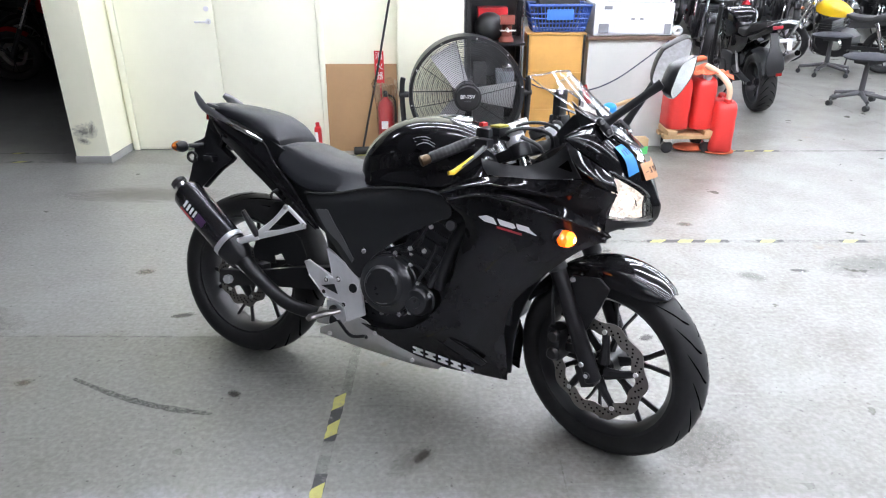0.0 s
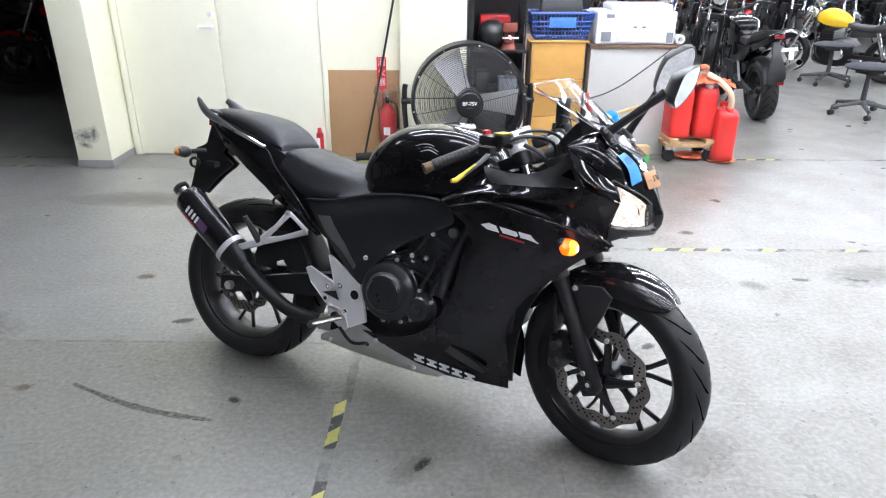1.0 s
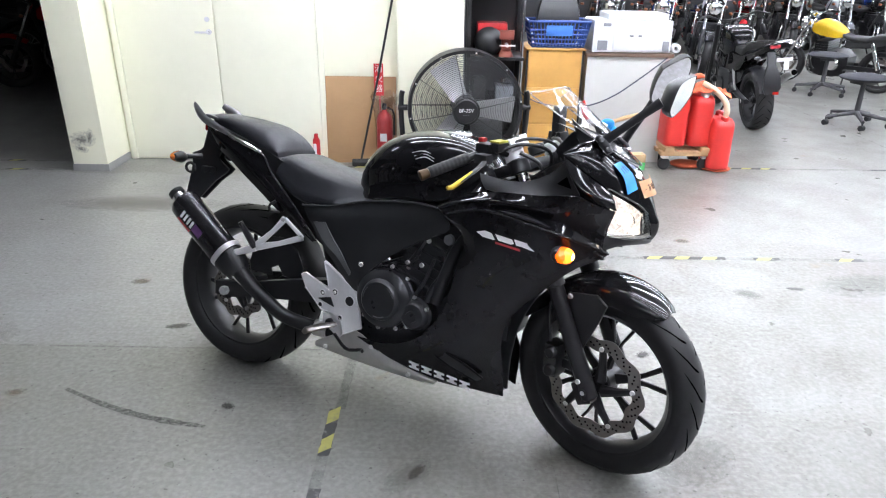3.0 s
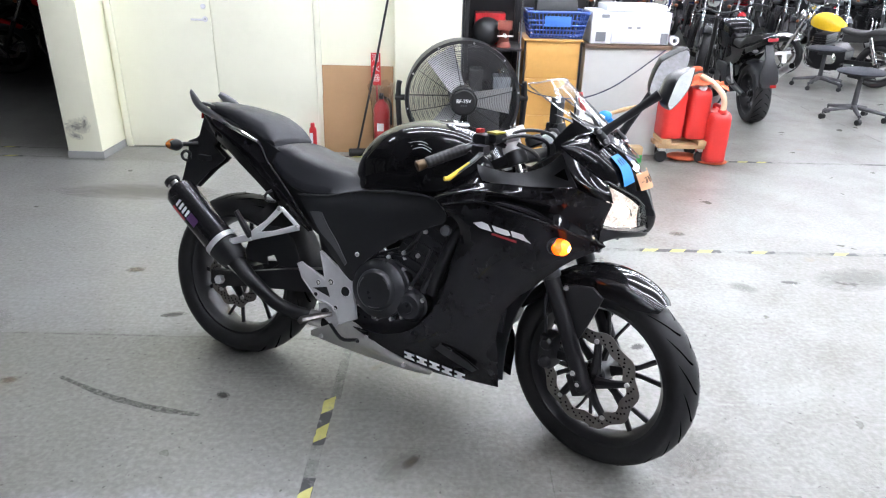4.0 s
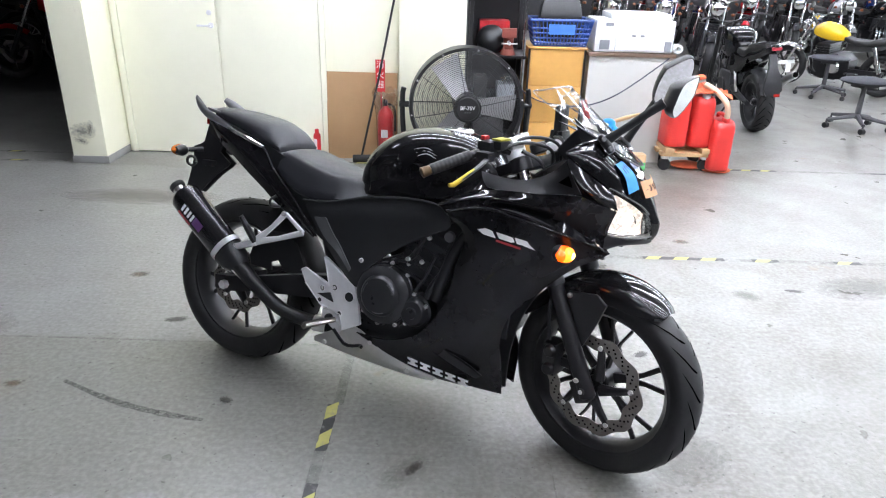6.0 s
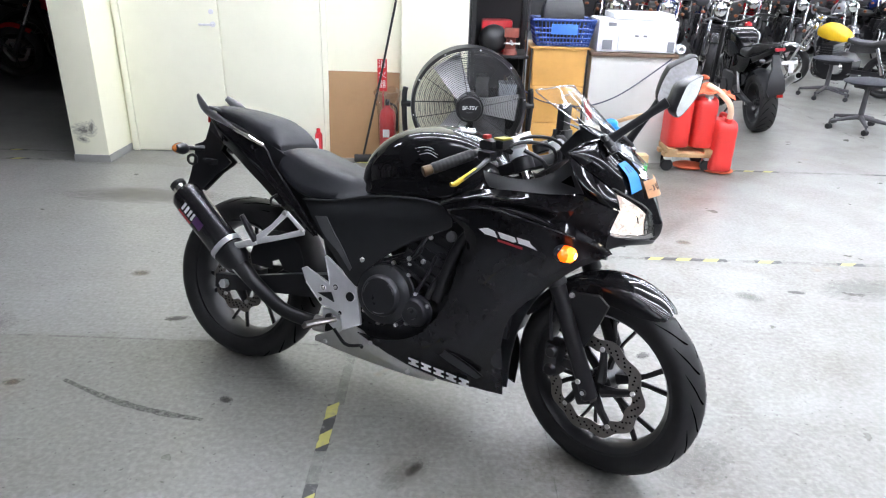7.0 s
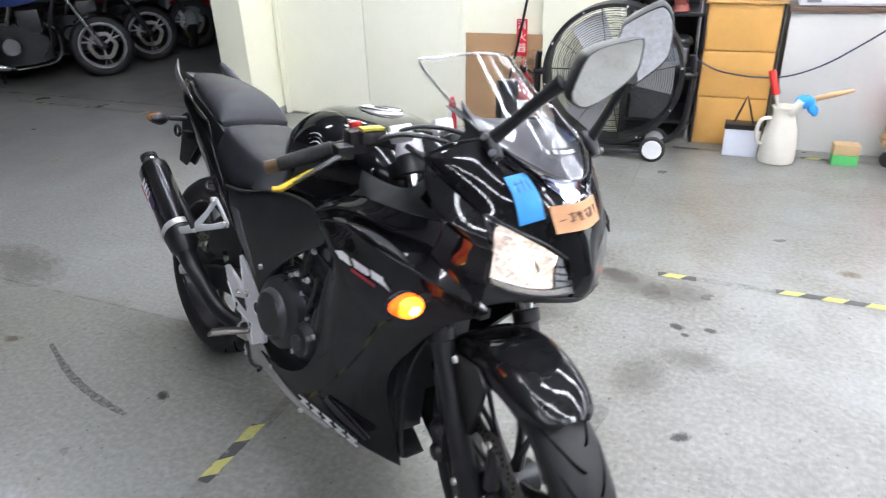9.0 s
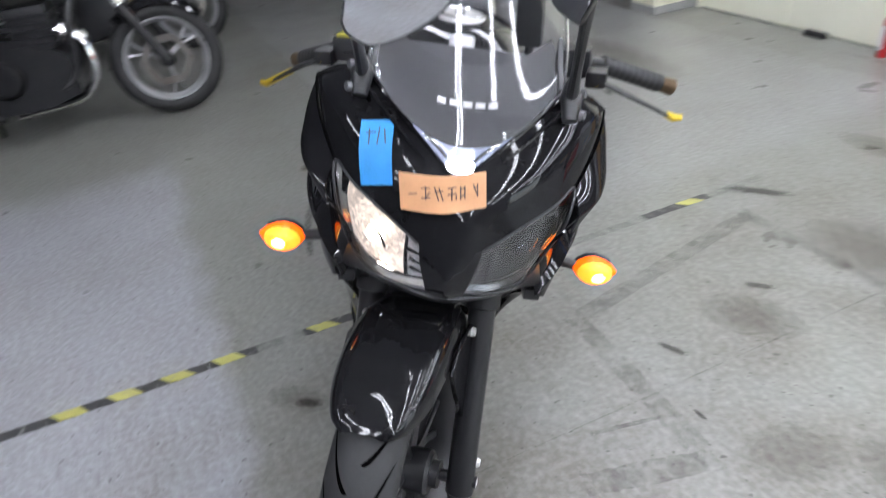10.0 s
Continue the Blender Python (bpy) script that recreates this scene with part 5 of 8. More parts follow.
for pts, r in (([(0.66, -0.15, 0.57), (0.70, -0.172, 0.62), (0.735, -0.175, 0.68), (0.78, -0.17, 0.70)], 0.007), ([(0.62, -0.15, 0.555), (0.66, -0.168, 0.565), (0.70, -0.17, 0.60), (0.70, -0.165, 0.67)], 0.005), ([(0.70, -0.165, 0.47), (0.735, -0.178, 0.53), (0.76, -0.178, 0.60)], 0.006), ([(0.745, -0.165, 0.46), (0.76, -0.17, 0.50), (0.79, -0.16, 0.56), (0.80, -0.15, 0.64)], 0.013)):
    part("hose", tube(B(), pts, r, 8, 12), MATTE, engine)
bolts(engine, [(0.505, -0.190, 0.538), (0.67, -0.182, 0.575), (0.72, -0.182, 0.575), (0.70, -0.172, 0.66), (0.735, -0.178, 0.655), (0.66, -0.150, 0.552)], 0.0085, (0, -1, 0))
part("radiator", bx(B(), (0.985, 0, 0.50), (0.04, 0.22, 0.26), pose(0, 0, 0, 0, 0, 0), 0.008), MATTE, bike)
part("lower_filler", surf(B(), [[(0.70, -0.12, 0.19), (0.85, -0.09, 0.175), (0.985, -0.03, 0.172)], [(0.70, 0.12, 0.19), (0.85, 0.09, 0.175), (0.985, 0.03, 0.172)]], 1, 8, 6, 0.004), MATTE, bike)

# swing arm, rear hugger, chain side
for s in (-1, 1):
    bm = loft(B(), [[(x, y0, z - h), (x, y0, z + h), (x, y1, z + h), (x, y1, z - h)] for x, z, h, y0, y1 in ((0.37, 0.40, 0.045, s * 0.06, s * 0.13), (0.20, 0.375, 0.038, s * 0.095, s * 0.135), (0.0, 0.335, 0.028, s * 0.10, s * 0.135), (-0.10, 0.315, 0.030, s * 0.10, s * 0.135), (-0.16, 0.312, 0.026, s * 0.10, s * 0.132))])
    arm = part("swing_arm", bm, SATIN, bike, "black swing arm")
    part("axle_nut", cyl(B(), (-0.105, s * 0.134, 0.312), (-0.105, s * 0.156, 0.312), 0.017, seg=6), SILVER, arm)
part("chain_guard", bx(B(), (0.12, 0.115, 0.43), (0.36, 0.05, 0.02), pose(0, 0, 0, 0, 0, 0), 0.006), MATTE, bike)
hug = [[(REAR.x + r * math.cos(a), y, REAR.z + r * math.sin(a)) for y, r in ((-0.085, 0.30), (-0.06, 0.335), (0, 0.345), (0.06, 0.335), (0.085, 0.30))] for a in (0.15, 0.45, 0.8, 1.15)]
part("rear_hugger", surf(B(), hug, 1, 12, 12, 0.004), RUBBER, bike, "matte black inner rear mudguard")
part("hugger_side", plate(B(), [(-0.030, 0.395), (-0.040, 0.432), (-0.018, 0.500), (0.040, 0.540), (0.110, 0.545), (0.175, 0.510), (0.205, 0.450), (0.200, 0.395), (0.120, 0.402), (0.095, 0.440), (0.060, 0.425), (0.070, 0.395)], -0.089, -0.084, 0.002), MATTE, bike, "black inner mudguard side")
part("shock", cyl(B(), (0.30, 0, 0.42), (0.22, 0, 0.66), 0.035), SATIN, bike)
c = Vector((-0.015, -0.088, 0.36))
part("brake_caliper", bx(B(), c, (0.09, 0.05, 0.055), bev=0.01), SATIN, bike, "rear brake caliper")

# tail light bracket, signals
bm = loft(B(), [[(x0, -w, z), (x0, w, z), (x1, w, z + dz), (x1, -w, z + dz)] for x0, x1, z, dz, w in ((-0.24, -0.305, 0.88, 0.01, 0.05), (-0.292, -0.338, 0.82, 0.0, 0.036), (-0.312, -0.378, 0.785, 0.0, 0.042), (-0.322, -0.392, 0.745, 0.0, 0.034), (-0.362, -0.415, 0.67, 0.0, 0.028), (-0.395, -0.435, 0.615, 0.0, 0.024))])
bracket = part("plate_bracket", bm, MATTE, bike, "matte black rear mudguard bracket")
part("tail_light", bx(B(), (-0.318, 0, 0.900), (0.012, 0.09, 0.028), bev=0.005), REDLENS, bike, "red tail light")
part("reflector_ring", tube(B(), [(-0.375 + 0.022 * math.cos(a), -0.062, 0.738 + 0.018 * math.sin(a)) for a in np.linspace(0, 6.2832, 13).tolist()], 0.006, 6), MATTE, bracket)
part("tail_deck", bx(B(), (0, 0, 0), (0.11, 0.13, 0.012), Matrix.Translation((-0.25, 0, 0.938)) @ pose(0, 0, 0, 0, 8, 0), 0.004), GREYFIN, bike, "grey tail deck panel")
for y in (-0.043, -0.012):
    part("bracket_side", plate(B(), [(-0.300, 0.885), (-0.250, 0.870), (-0.240, 0.815), (-0.257, 0.788), (-0.199, 0.752), (-0.215, 0.733), (-0.267, 0.699), (-0.346, 0.616), (-0.406, 0.622), (-0.392, 0.680), (-0.380, 0.745), (-0.388, 0.794), (-0.325, 0.815)], y, y + 0.008, 0.002), MATTE, bracket)
part("tool_hook", bx(B(), (-0.285, -0.06, 0.742), (0.05, 0.03, 0.022), pose(0, 0, 0, 0, 0, 0), 0.006), MATTE, bracket)


def signal(c, stem, s, scale, lit, tip, face=1):
    """A teardrop turn signal that points outwards, on a short rubber stem."""
    prof = [(0.10, 0.0), (0.55, 0.10), (0.90, 0.28), (1.0, 0.45), (0.86, 0.66), (0.55, 0.86), (0.12, 1.0)]
    length, rx, rz = 0.088 * scale, 0.030 * scale, 0.0275 * scale
    rings = [[(c[0] + rx * r * math.cos(w), c[1] + s * (d - 0.45) * length, c[2] + rz * r * math.sin(w)) for w in np.linspace(0, 6.2832, 20, endpoint=False).tolist()] for r, d in prof]
    ob = part("turn_signal", loft(B(), rings), AMBER if lit else AMBERDIM, bike, "lit amber turn signal" if lit else "amber turn signal")
    back = [[(x - 0.004 * scale - 0.45 * max(x - c[0] + 0.012 * scale, 0) * tip, y, z) for x, y, z in r] for r in rings]
    back = [[(c[0] + face * ((x - c[0]) * 1.02 - 0.007 * scale), y, c[2] + (z - c[2]) * 1.02) for x, y, z in r] for r in back]
    part("shell", loft(B(), back[:6]), MATTE, ob, "black signal housing")
    if lit:
        part("bulb", ball(B(), (c[0] + 0.02 * scale, c[1] + s * 0.004, c[2]), (0.0170 * scale, 0.021 * scale, 0.0160 * scale)), AMBERCORE, ob)
        part("glow", ball(B(), (c[0] + 0.012 * scale, c[1] + s * 0.002, c[2]), (0.0230 * scale, 0.036 * scale, 0.0250 * scale)), AMBERMID, ob)
    part("stem", tube(B(), [stem, (c[0] - 0.008, c[1] - s * 0.4 * length, c[2])], [0.013 * scale, 0.010 * scale], 10), MATTE, ob)


for s in (-1, 1):
    signal((1.181, s * 0.266, 0.706), (1.172, s * 0.195, 0.712), s, 0.86, True, 1.0)
    signal((-0.365, s * 0.135, 0.782), (-0.335, s * 0.045, 0.787), s, 0.8, False, 0.6, -1)

# silencer and pipe on the right side
a, b = Vector((-0.290, -0.182, 0.630)), Vector((-0.026, -0.176, 0.424))
d = (b - a).normalized()
side = Vector((0, 1, 0))
up = d.cross(side).normalized()


def oval(c, rw, rh, n=20):
    return [c + side * (rw * math.cos(w)) + up * (rh * (abs(math.sin(w)) ** 0.8) * math.copysign(1, math.sin(w))) for w in np.linspace(0, 2 * math.pi, n, endpoint=False).tolist()]


sil = part("silencer", loft(B(), [oval(a - d * 0.0, 0.038, 0.046), oval(a + d * 0.015, 0.046, 0.058), oval(a + d * 0.05, 0.047, 0.060), oval(b - d * 0.06, 0.047, 0.060), oval(b - d * 0.02, 0.044, 0.055), oval(b, 0.030, 0.035)]), FIBRE, bike, "dark glossy aftermarket silencer")
part("end_cap", cyl(B(), a + d * 0.01, a - d * 0.035, 0.026, 0.024, bev=0.003), CHROME, sil, "polished outlet tip")
part("outlet", cyl(B(), a - d * 0.025, a - d * 0.046, 0.029, 0.029, bev=0.004), MATTE, sil)
part("clamp", loft(B(), [oval(b - d * 0.075, 0.0495, 0.0625), oval(b - d * 0.055, 0.0495, 0.0625)]), SILVER, sil, "silver silencer clamp")
part("rear_cone", loft(B(), [oval(b - d * 0.050, 0.0485, 0.0615), oval(b - d * 0.0, 0.045, 0.052), oval(b + d * 0.03, 0.030, 0.034)]), MATTE, sil)
n_out = -side * 0.0475
for k, (t0, t1, w, material) in enumerate(((0.062, 0.072, 0.030, WHITE), (0.080, 0.090, 0.030, WHITE), (0.098, 0.108, 0.030, WHITE), (0.116, 0.126, 0.030, WHITE), (0.130, 0.175, 0.034, PURPLE), (0.058, 0.128, 0.007, DARKRED))):
    off = up * (0.0 if k < 5 else -0.026)
    q = [a + d * t + off + n_out * 1.03 + up * h for t, h in ((t0, -w / 2), (t1, -w / 2), (t1, w / 2), (t0, w / 2))]
    bm = B()
    bm.faces.new([bm.verts.new(p) for p in q])
    part("mark", bm, material, sil)
part("exhaust_pipe", tube(B(), [b - d * 0.02, b + d * 0.06, (0.07, -0.165, 0.345), (0.17, -0.155, 0.285), (0.26, -0.135, 0.262), (0.40, -0.10, 0.25)], [0.034, 0.030, 0.026, 0.025, 0.025, 0.025], 14, 22), PIPE, bike, "matte black exhaust pipe")
part("pipe_joint", cyl(B(), (0.30, -0.128, 0.258), (0.345, -0.115, 0.255), 0.029), BRUSHED, bike, "bare metal pipe joint")
part("spring", tube(B(), [(-0.03, -0.205, 0.405), (0.02, -0.197, 0.37)], 0.004, 6), BOLT, bike)

# pillion peg hanger
hang = part("peg_hanger", tube(B(), [(0.170, -0.165, 0.632), (0.120, -0.170, 0.575), (0.055, -0.178, 0.512)], [0.0085, 0.007, 0.011], 8, 0, (0.7, 1.3)), SILVER, bike, "silver pillion peg hanger")
part("strut", tube(B(), [(0.248, -0.165, 0.578), (0.15, -0.170, 0.540), (0.055, -0.178, 0.512)], [0.0085, 0.007, 0.011], 8, 0, (0.7, 1.3)), SILVER, hang)
part("brace", tube(B(), [(0.170, -0.164, 0.632), (0.248, -0.164, 0.578)], 0.0065, 8, 0, (0.7, 1.3)), SILVER, hang)
part("silencer_tab", tube(B(), [(0.06, -0.180, 0.512), (0.0, -0.190, 0.488), (-0.045, -0.198, 0.470)], [0.012, 0.010, 0.012], 8, 0, (0.6, 1.2)), SILVER, hang)
part("pillion_peg", tube(B(), [(0.055, -0.178, 0.512), (0.035, -0.195, 0.555), (0.012, -0.21, 0.60)], [0.013, 0.012, 0.009], 8), SATIN, hang, "folded black pillion peg")
bolts(hang, [(0.170, -0.174, 0.632), (0.248, -0.174, 0.578), (-0.04, -0.206, 0.472)], 0.010, (0, -1, 0))
part("lock_hook", tube(B(), [(0.115, -0.15, 0.685), (0.10, -0.165, 0.67), (0.105, -0.165, 0.65), (0.135, -0.155, 0.65)], 0.005, 6, 10), SATIN, bike)

# rider peg plate
for s in (-1, 1):
    outline = [(0.256, 0.454), (0.275, 0.464), (0.325, 0.443), (0.377, 0.421), (0.366, 0.465), (0.349, 0.519), (0.368, 0.511), (0.425, 0.474), (0.484, 0.437), (0.500, 0.375), (0.515, 0.312), (0.448, 0.275), (0.438, 0.302), (0.431, 0.328), (0.390, 0.341), (0.348, 0.346), (0.328, 0.365), (0.277, 0.412)]
    pl = part("footrest_plate", plate(B(), outline, s * 0.168 - 0.005, s * 0.168 + 0.005, 0.0025), SILVER, bike, "silver footrest plate")
    part("rim_bead", tube(B(), [(x, s * 0.1735, z) for x, z in [(x + 0.004 * (0.40 - x) / 0.15, z + 0.004 * (0.39 - z) / 0.13) for x, z in outline]], 0.0022, 6), SILVER, pl)
    for x, z, r in ((0.462, 0.398, 0.017), (0.402, 0.418, 0.010), (0.352, 0.406, 0.009), (0.346, 0.363, 0.008), (0.429, 0.333, 0.008)):
        part("hole", cyl(B(), (x, s * 0.1725, z), (x, s * 0.1745, z), r, seg=14), MATTE, pl)
        part("hole_rim", tube(B(), [(x + (r + 0.001) * math.cos(w), s * 0.1745, z + (r + 0.001) * math.sin(w)) for w in np.linspace(0, 6.2832, 15).tolist()], 0.0016, 5), SILVER, pl)
    part("cutout", plate(B(), [(0.334, 0.384), (0.387, 0.398), (0.403, 0.366)], s * 0.1745 - 0.0015, s * 0.1745 + 0.0015), MATTE, pl)
    bolts(pl, [(0.402, s * 0.174, 0.418), (0.352, s * 0.174, 0.406)], 0.006, (0, s, 0))
    part("toe_plate", plate(B(), [(0.350, 0.332), (0.385, 0.334), (0.420, 0.312), (0.440, 0.276), (0.425, 0.258), (0.400, 0.268), (0.374, 0.284), (0.352, 0.300)], s * 0.156 - 0.005, s * 0.156 + 0.005, 0.002), SILVER, pl)
    part("pivot", cyl(B(), (0.385, s * 0.160, 0.305), (0.385, s * 0.176, 0.305), 0.015, bev=0.003), SATIN, pl)
    fp = tube(B(), [(0.410, s * 0.165, 0.305), (0.375, s * 0.205, 0.297), (0.345, s * 0.245, 0.288), (0.338, s * 0.252, 0.278)], [0.011, 0.015, 0.015, 0.009], 8, 0, (1.2, 0.7))
    part("footpeg", fp, STEEL if s < 0 else SATIN, pl, "metal rider footpeg")
    part("foot_lever", tube(B(), [(0.41, s * 0.17, 0.27), (0.47, s * 0.185, 0.235), (0.53, s * 0.190, 0.248), (0.545, s * 0.205, 0.25)], 0.006, 6, 10), SATIN, pl)

# side stand on the left, reaching the floor
stand = tube(B(), [(0.40, 0.11, 0.24), (0.37, 0.20, 0.15), (0.335, 0.275, 0.070)], 0.011, 8)
bx(stand, (0.33, 0.285, 0.066), (0.07, 0.045, 0.008), bev=0.002)
part("side_stand", stand, SATIN, bike, "black side stand")

# handlebars
for s in (-1, 1):
    inner, outer = Vector((0.910 - s * 0.020, s * 0.243, 0.966)), Vector((0.851 - s * 0.0145, s * 0.353, 0.923))
    root = Vector((0.985, s * 0.105, 0.962))
    d2 = (outer - inner).normalized()
    bar = part("handlebar", tube(B(), [root, (0.955, s * 0.18, 0.980), inner, outer], 0.0115, 10, 16), SATIN, bike, "black clip-on handlebar", move=STEER)
    part("clamp", cyl(B(), root - AXIS * 0.02, root + AXIS * 0.02, 0.03, bev=0.004), SILVER, bar, move=STEER)
    g = B()
    tube(g, [outer - d2 * (0.125 - 0.125 * k / 40) for k in range(41)], [0.0155] + [0.0160 + 0.0008 * (k % 4 < 2) for k in range(39)] + [0.0155], 16)
    part("grip", g, RUBBER, bar, "ribbed black rubber grip", move=STEER)
    part("bar_end", cyl(B(), outer, outer + d2 * 0.030, 0.014, 0.016, bev=0.003), mat("tarnished_bar_end_" + ("right" if s < 0 else "left"), (0.10, 0.065, 0.035), 0.4, metal=0.6), bar, "tarnished brown bar end", move=STEER)
    sw = Vector((0.948 - s * 0.008, s * 0.205, 0.982))
    part("switch_box", bx(B(), sw, (0.05, 0.055, 0.05), bev=0.012), MATTE, bar, move=STEER)
    if s < 0:
        part("kill_switch", bx(B(), sw + Vector((-0.014, -0.004, 0.032)), (0.016, 0.024, 0.012), bev=0.004), REDBTN, bar, "red kill switch", move=STEER)
    pv = Vector((0.988, s * 0.246, 0.967))
    part("lever_mount", bx(B(), pv + Vector((-0.012, 0, 0)), (0.045, 0.035, 0.028), bev=0.008), SATIN, bar, move=STEER)
    tip = Vector((0.965 - s * 0.010, s * 0.380, 0.902))
    mid = pv.lerp(tip, 0.42) + Vector((0.012, 0, 0.004))
    lever = part("lever", tube(B(), [pv, mid, tip], [0.0075, 0.0065, 0.0055], 8, 10, (1.2, 0.7)), SATIN, bar, "gold and black adjustable lever", move=STEER)
    part("lever_tip", tube(B(), [tip.lerp(mid, 0.16 if s > 0 else 0.85), tip, tip + Vector((-0.004, s * 0.014, 0))], [0.006, 0.0075, 0.006], 8), GOLD, lever, "gold lever tip", move=STEER)
    part("adjuster", cyl(B(), pv + Vector((0.004, s * 0.004, -0.010)), pv + Vector((0.004, s * 0.004, 0.009)), 0.0065, seg=10, bev=0.002), GOLD, lever, "gold adjuster", move=STEER)
r = Vector((0.985, -0.188, 0.996))
res = part("brake_reservoir", bx(B(), r, (0.040, 0.054, 0.026), bev=0.010), MATTE, bike, "brake fluid reservoir with yellow cap", move=STEER)
part("cap", bx(B(), r + Vector((0, 0, 0.016)), (0.034, 0.048, 0.006), bev=0.0028), YELLOWCAP, res, "yellow cap", move=STEER)
part("master_cylinder", cyl(B(), r + Vector((0.0, 0.040, -0.002)), r + Vector((0.012, 0.085, 0.004)), 0.019, bev=0.003), SILVER, bike, "silver master cylinder", move=STEER)
part("top_nut", cyl(B(), PIVOT + AXIS * 0.77, PIVOT + AXIS * 0.80, 0.024, seg=6), SILVER, bike, move=STEER)
part("ignition_lock", cyl(B(), Vector((1.0, 0, 0.955)), Vector((0.985, 0, 0.985)), 0.026, bev=0.004), SATIN, bike, move=STEER)
for pts, rr in (([(0.93, -0.21, 0.955), (0.99, -0.15, 0.985), (1.05, -0.06, 0.965), (1.03, 0.0, 0.86)], 0.0055), ([(0.92, -0.20, 0.945), (0.985, -0.12, 1.0), (1.06, -0.03, 0.985), (1.06, 0.02, 0.87)], 0.005), ([(0.92, 0.20, 0.945), (0.99, 0.12, 1.005), (1.06, 0.03, 0.985), (1.05, -0.02, 0.87)], 0.0055), ([(0.98, -0.14, 0.96), (1.04, -0.12, 0.93), (1.06, -0.10, 0.85), (1.05, -0.09, 0.76)], 0.0065), ([(0.93, 0.21, 0.955), (1.0, 0.16, 0.97), (1.05, 0.10, 0.93), (1.04, 0.08, 0.84)], 0.0055)):
    part("cable", tube(B(), pts, rr, 8, 16), MATTE, bike)
part("phone_holder", bx(B(), (0.985, 0.13, 1.055), (0.03, 0.045, 0.085), pose(0, 0, 0, 0, 0, 0), 0.012), MATTE, bike, "black accessory holder on the handlebar", move=STEER)
part("holder_arm", tube(B(), [(0.955, 0.12, 0.96), (0.975, 0.13, 1.02)], 0.009, 8), MATTE, bike, move=STEER)


# mirrors, folded forwards so that the glass faces ahead
def mirror(base, centre, right, upv, label, shape):
    r, u = Vector(right).normalized(), Vector(upv)
    u = (u - r * u.dot(r)).normalized()
    nrm = r.cross(u)
    centre = Vector(centre)
    pts = crom([(x, y, 0) for x, y in shape + shape[:1]], 66)[:-1]
    mx, my = pts[:, 0].mean(), pts[:, 1].mean()
    at = lambda k, h: [centre + r * float(mx + (x - mx) * k) + u * float(my + (y - my) * k) + nrm * h for x, y, _ in pts]
    shell = B()
    loft(shell, [at(0.955, 0.001), at(0.985, 0.004), at(1.0, 0.001), at(1.0, -0.008), at(0.93, -0.022), at(0.72, -0.036), at(0.35, -0.044)])
    ob = part("mirror", shell, MATTE, bike, label)
    glass = B()
    loft(glass, [at(0.945, 0.0012), at(0.945, 0.0030)])
    part("mirror_glass", glass, MIRROR, ob, "mirror glass")
    end = centre - nrm * 0.026 - r * 0.055
    base = Vector(base)
    part("stalk", tube(B(), [base, base.lerp(end, 0.25), base.lerp(end, 0.7), end], [0.013, 0.0095, 0.0095, 0.012], 10, 10, (0.8, 1.2)), MATTE, ob, "black mirror stalk")
    foot = B()
    tube(foot, [base + Vector((-0.020, 0, 0.010)), base + Vector((0.0, 0, -0.004)), base + Vector((0.022, 0, -0.030))], [0.010, 0.017, 0.011], 12, 8, (1.0, 0.9))
    part("mirror_foot", foot, MATTE, ob, "black rubber mirror foot")
    o = math.copysign(0.014, base.y)
    bolts(ob, [base + Vector((-0.004, o, 0.004)), base + Vector((0.018, o, -0.020))], 0.0075, (0.5, math.copysign(0.8, base.y), 0.2), None, GREYFIN)


mirror((1.220, -0.150, 1.020), (1.396, -0.114, 1.157), (0.28, 0.93, 0.45), (0.1, -0.35, 0.93), "black right mirror folded forwards", [(-0.062, -0.008), (-0.060, -0.024), (-0.036, -0.044), (0.015, -0.041), (0.069, -0.021), (0.083, 0.010), (0.085, 0.029), (0.076, 0.036), (0.020, 0.045), (-0.014, 0.045), (-0.036, 0.031)])
mirror((1.220, 0.150, 1.020), (1.333, 0.078, 1.205), (0.2435, -0.5262, 0.8217), (-0.8254, -0.5628, -0.1158), "black left mirror folded forwards", [(-0.079, 0.001), (-0.025, -0.047), (0.012, -0.057), (0.058, -0.054), (0.086, -0.041), (0.088, -0.022), (0.056, 0.026), (0.039, 0.034), (0.004, 0.040), (-0.052, 0.037), (-0.070, 0.022)])

# paper tapes on the cowl
def tape_on(pts, material, label, ink):
    bm = surf(B(), pts, 1, 6, 6, 0.0008)
    ob = part("paper_tape", bm, material, bike, label)
    for (a0, b0), (a1, b1) in ink:
        g = np.array(pts, float)
        def f(a, b):
            e0, e1 = crom(g[0], 20)[round(a * 20)], crom(g[-1], 20)[round(a * 20)]
            m0 = crom(g[len(g) // 2], 20)[round(a * 20)] if len(g) > 2 else (e0 + e1) / 2
            return Vector((e0 * (1 - b) * (1 - 2 * b) + m0 * 4 * b * (1 - b) + e1 * b * (2 * b - 1)).tolist())
        nn = (f(1, 0) - f(0, 0)).cross(f(0, 1) - f(0, 0)).normalized()
        nn = nn if nn.x > 0 else -nn
        part("ink_stroke", tube(B(), [f(a0, b0) + nn * 0.0015, f(a1, b1) + nn * 0.0012], 0.0009, 5), INK, ob)


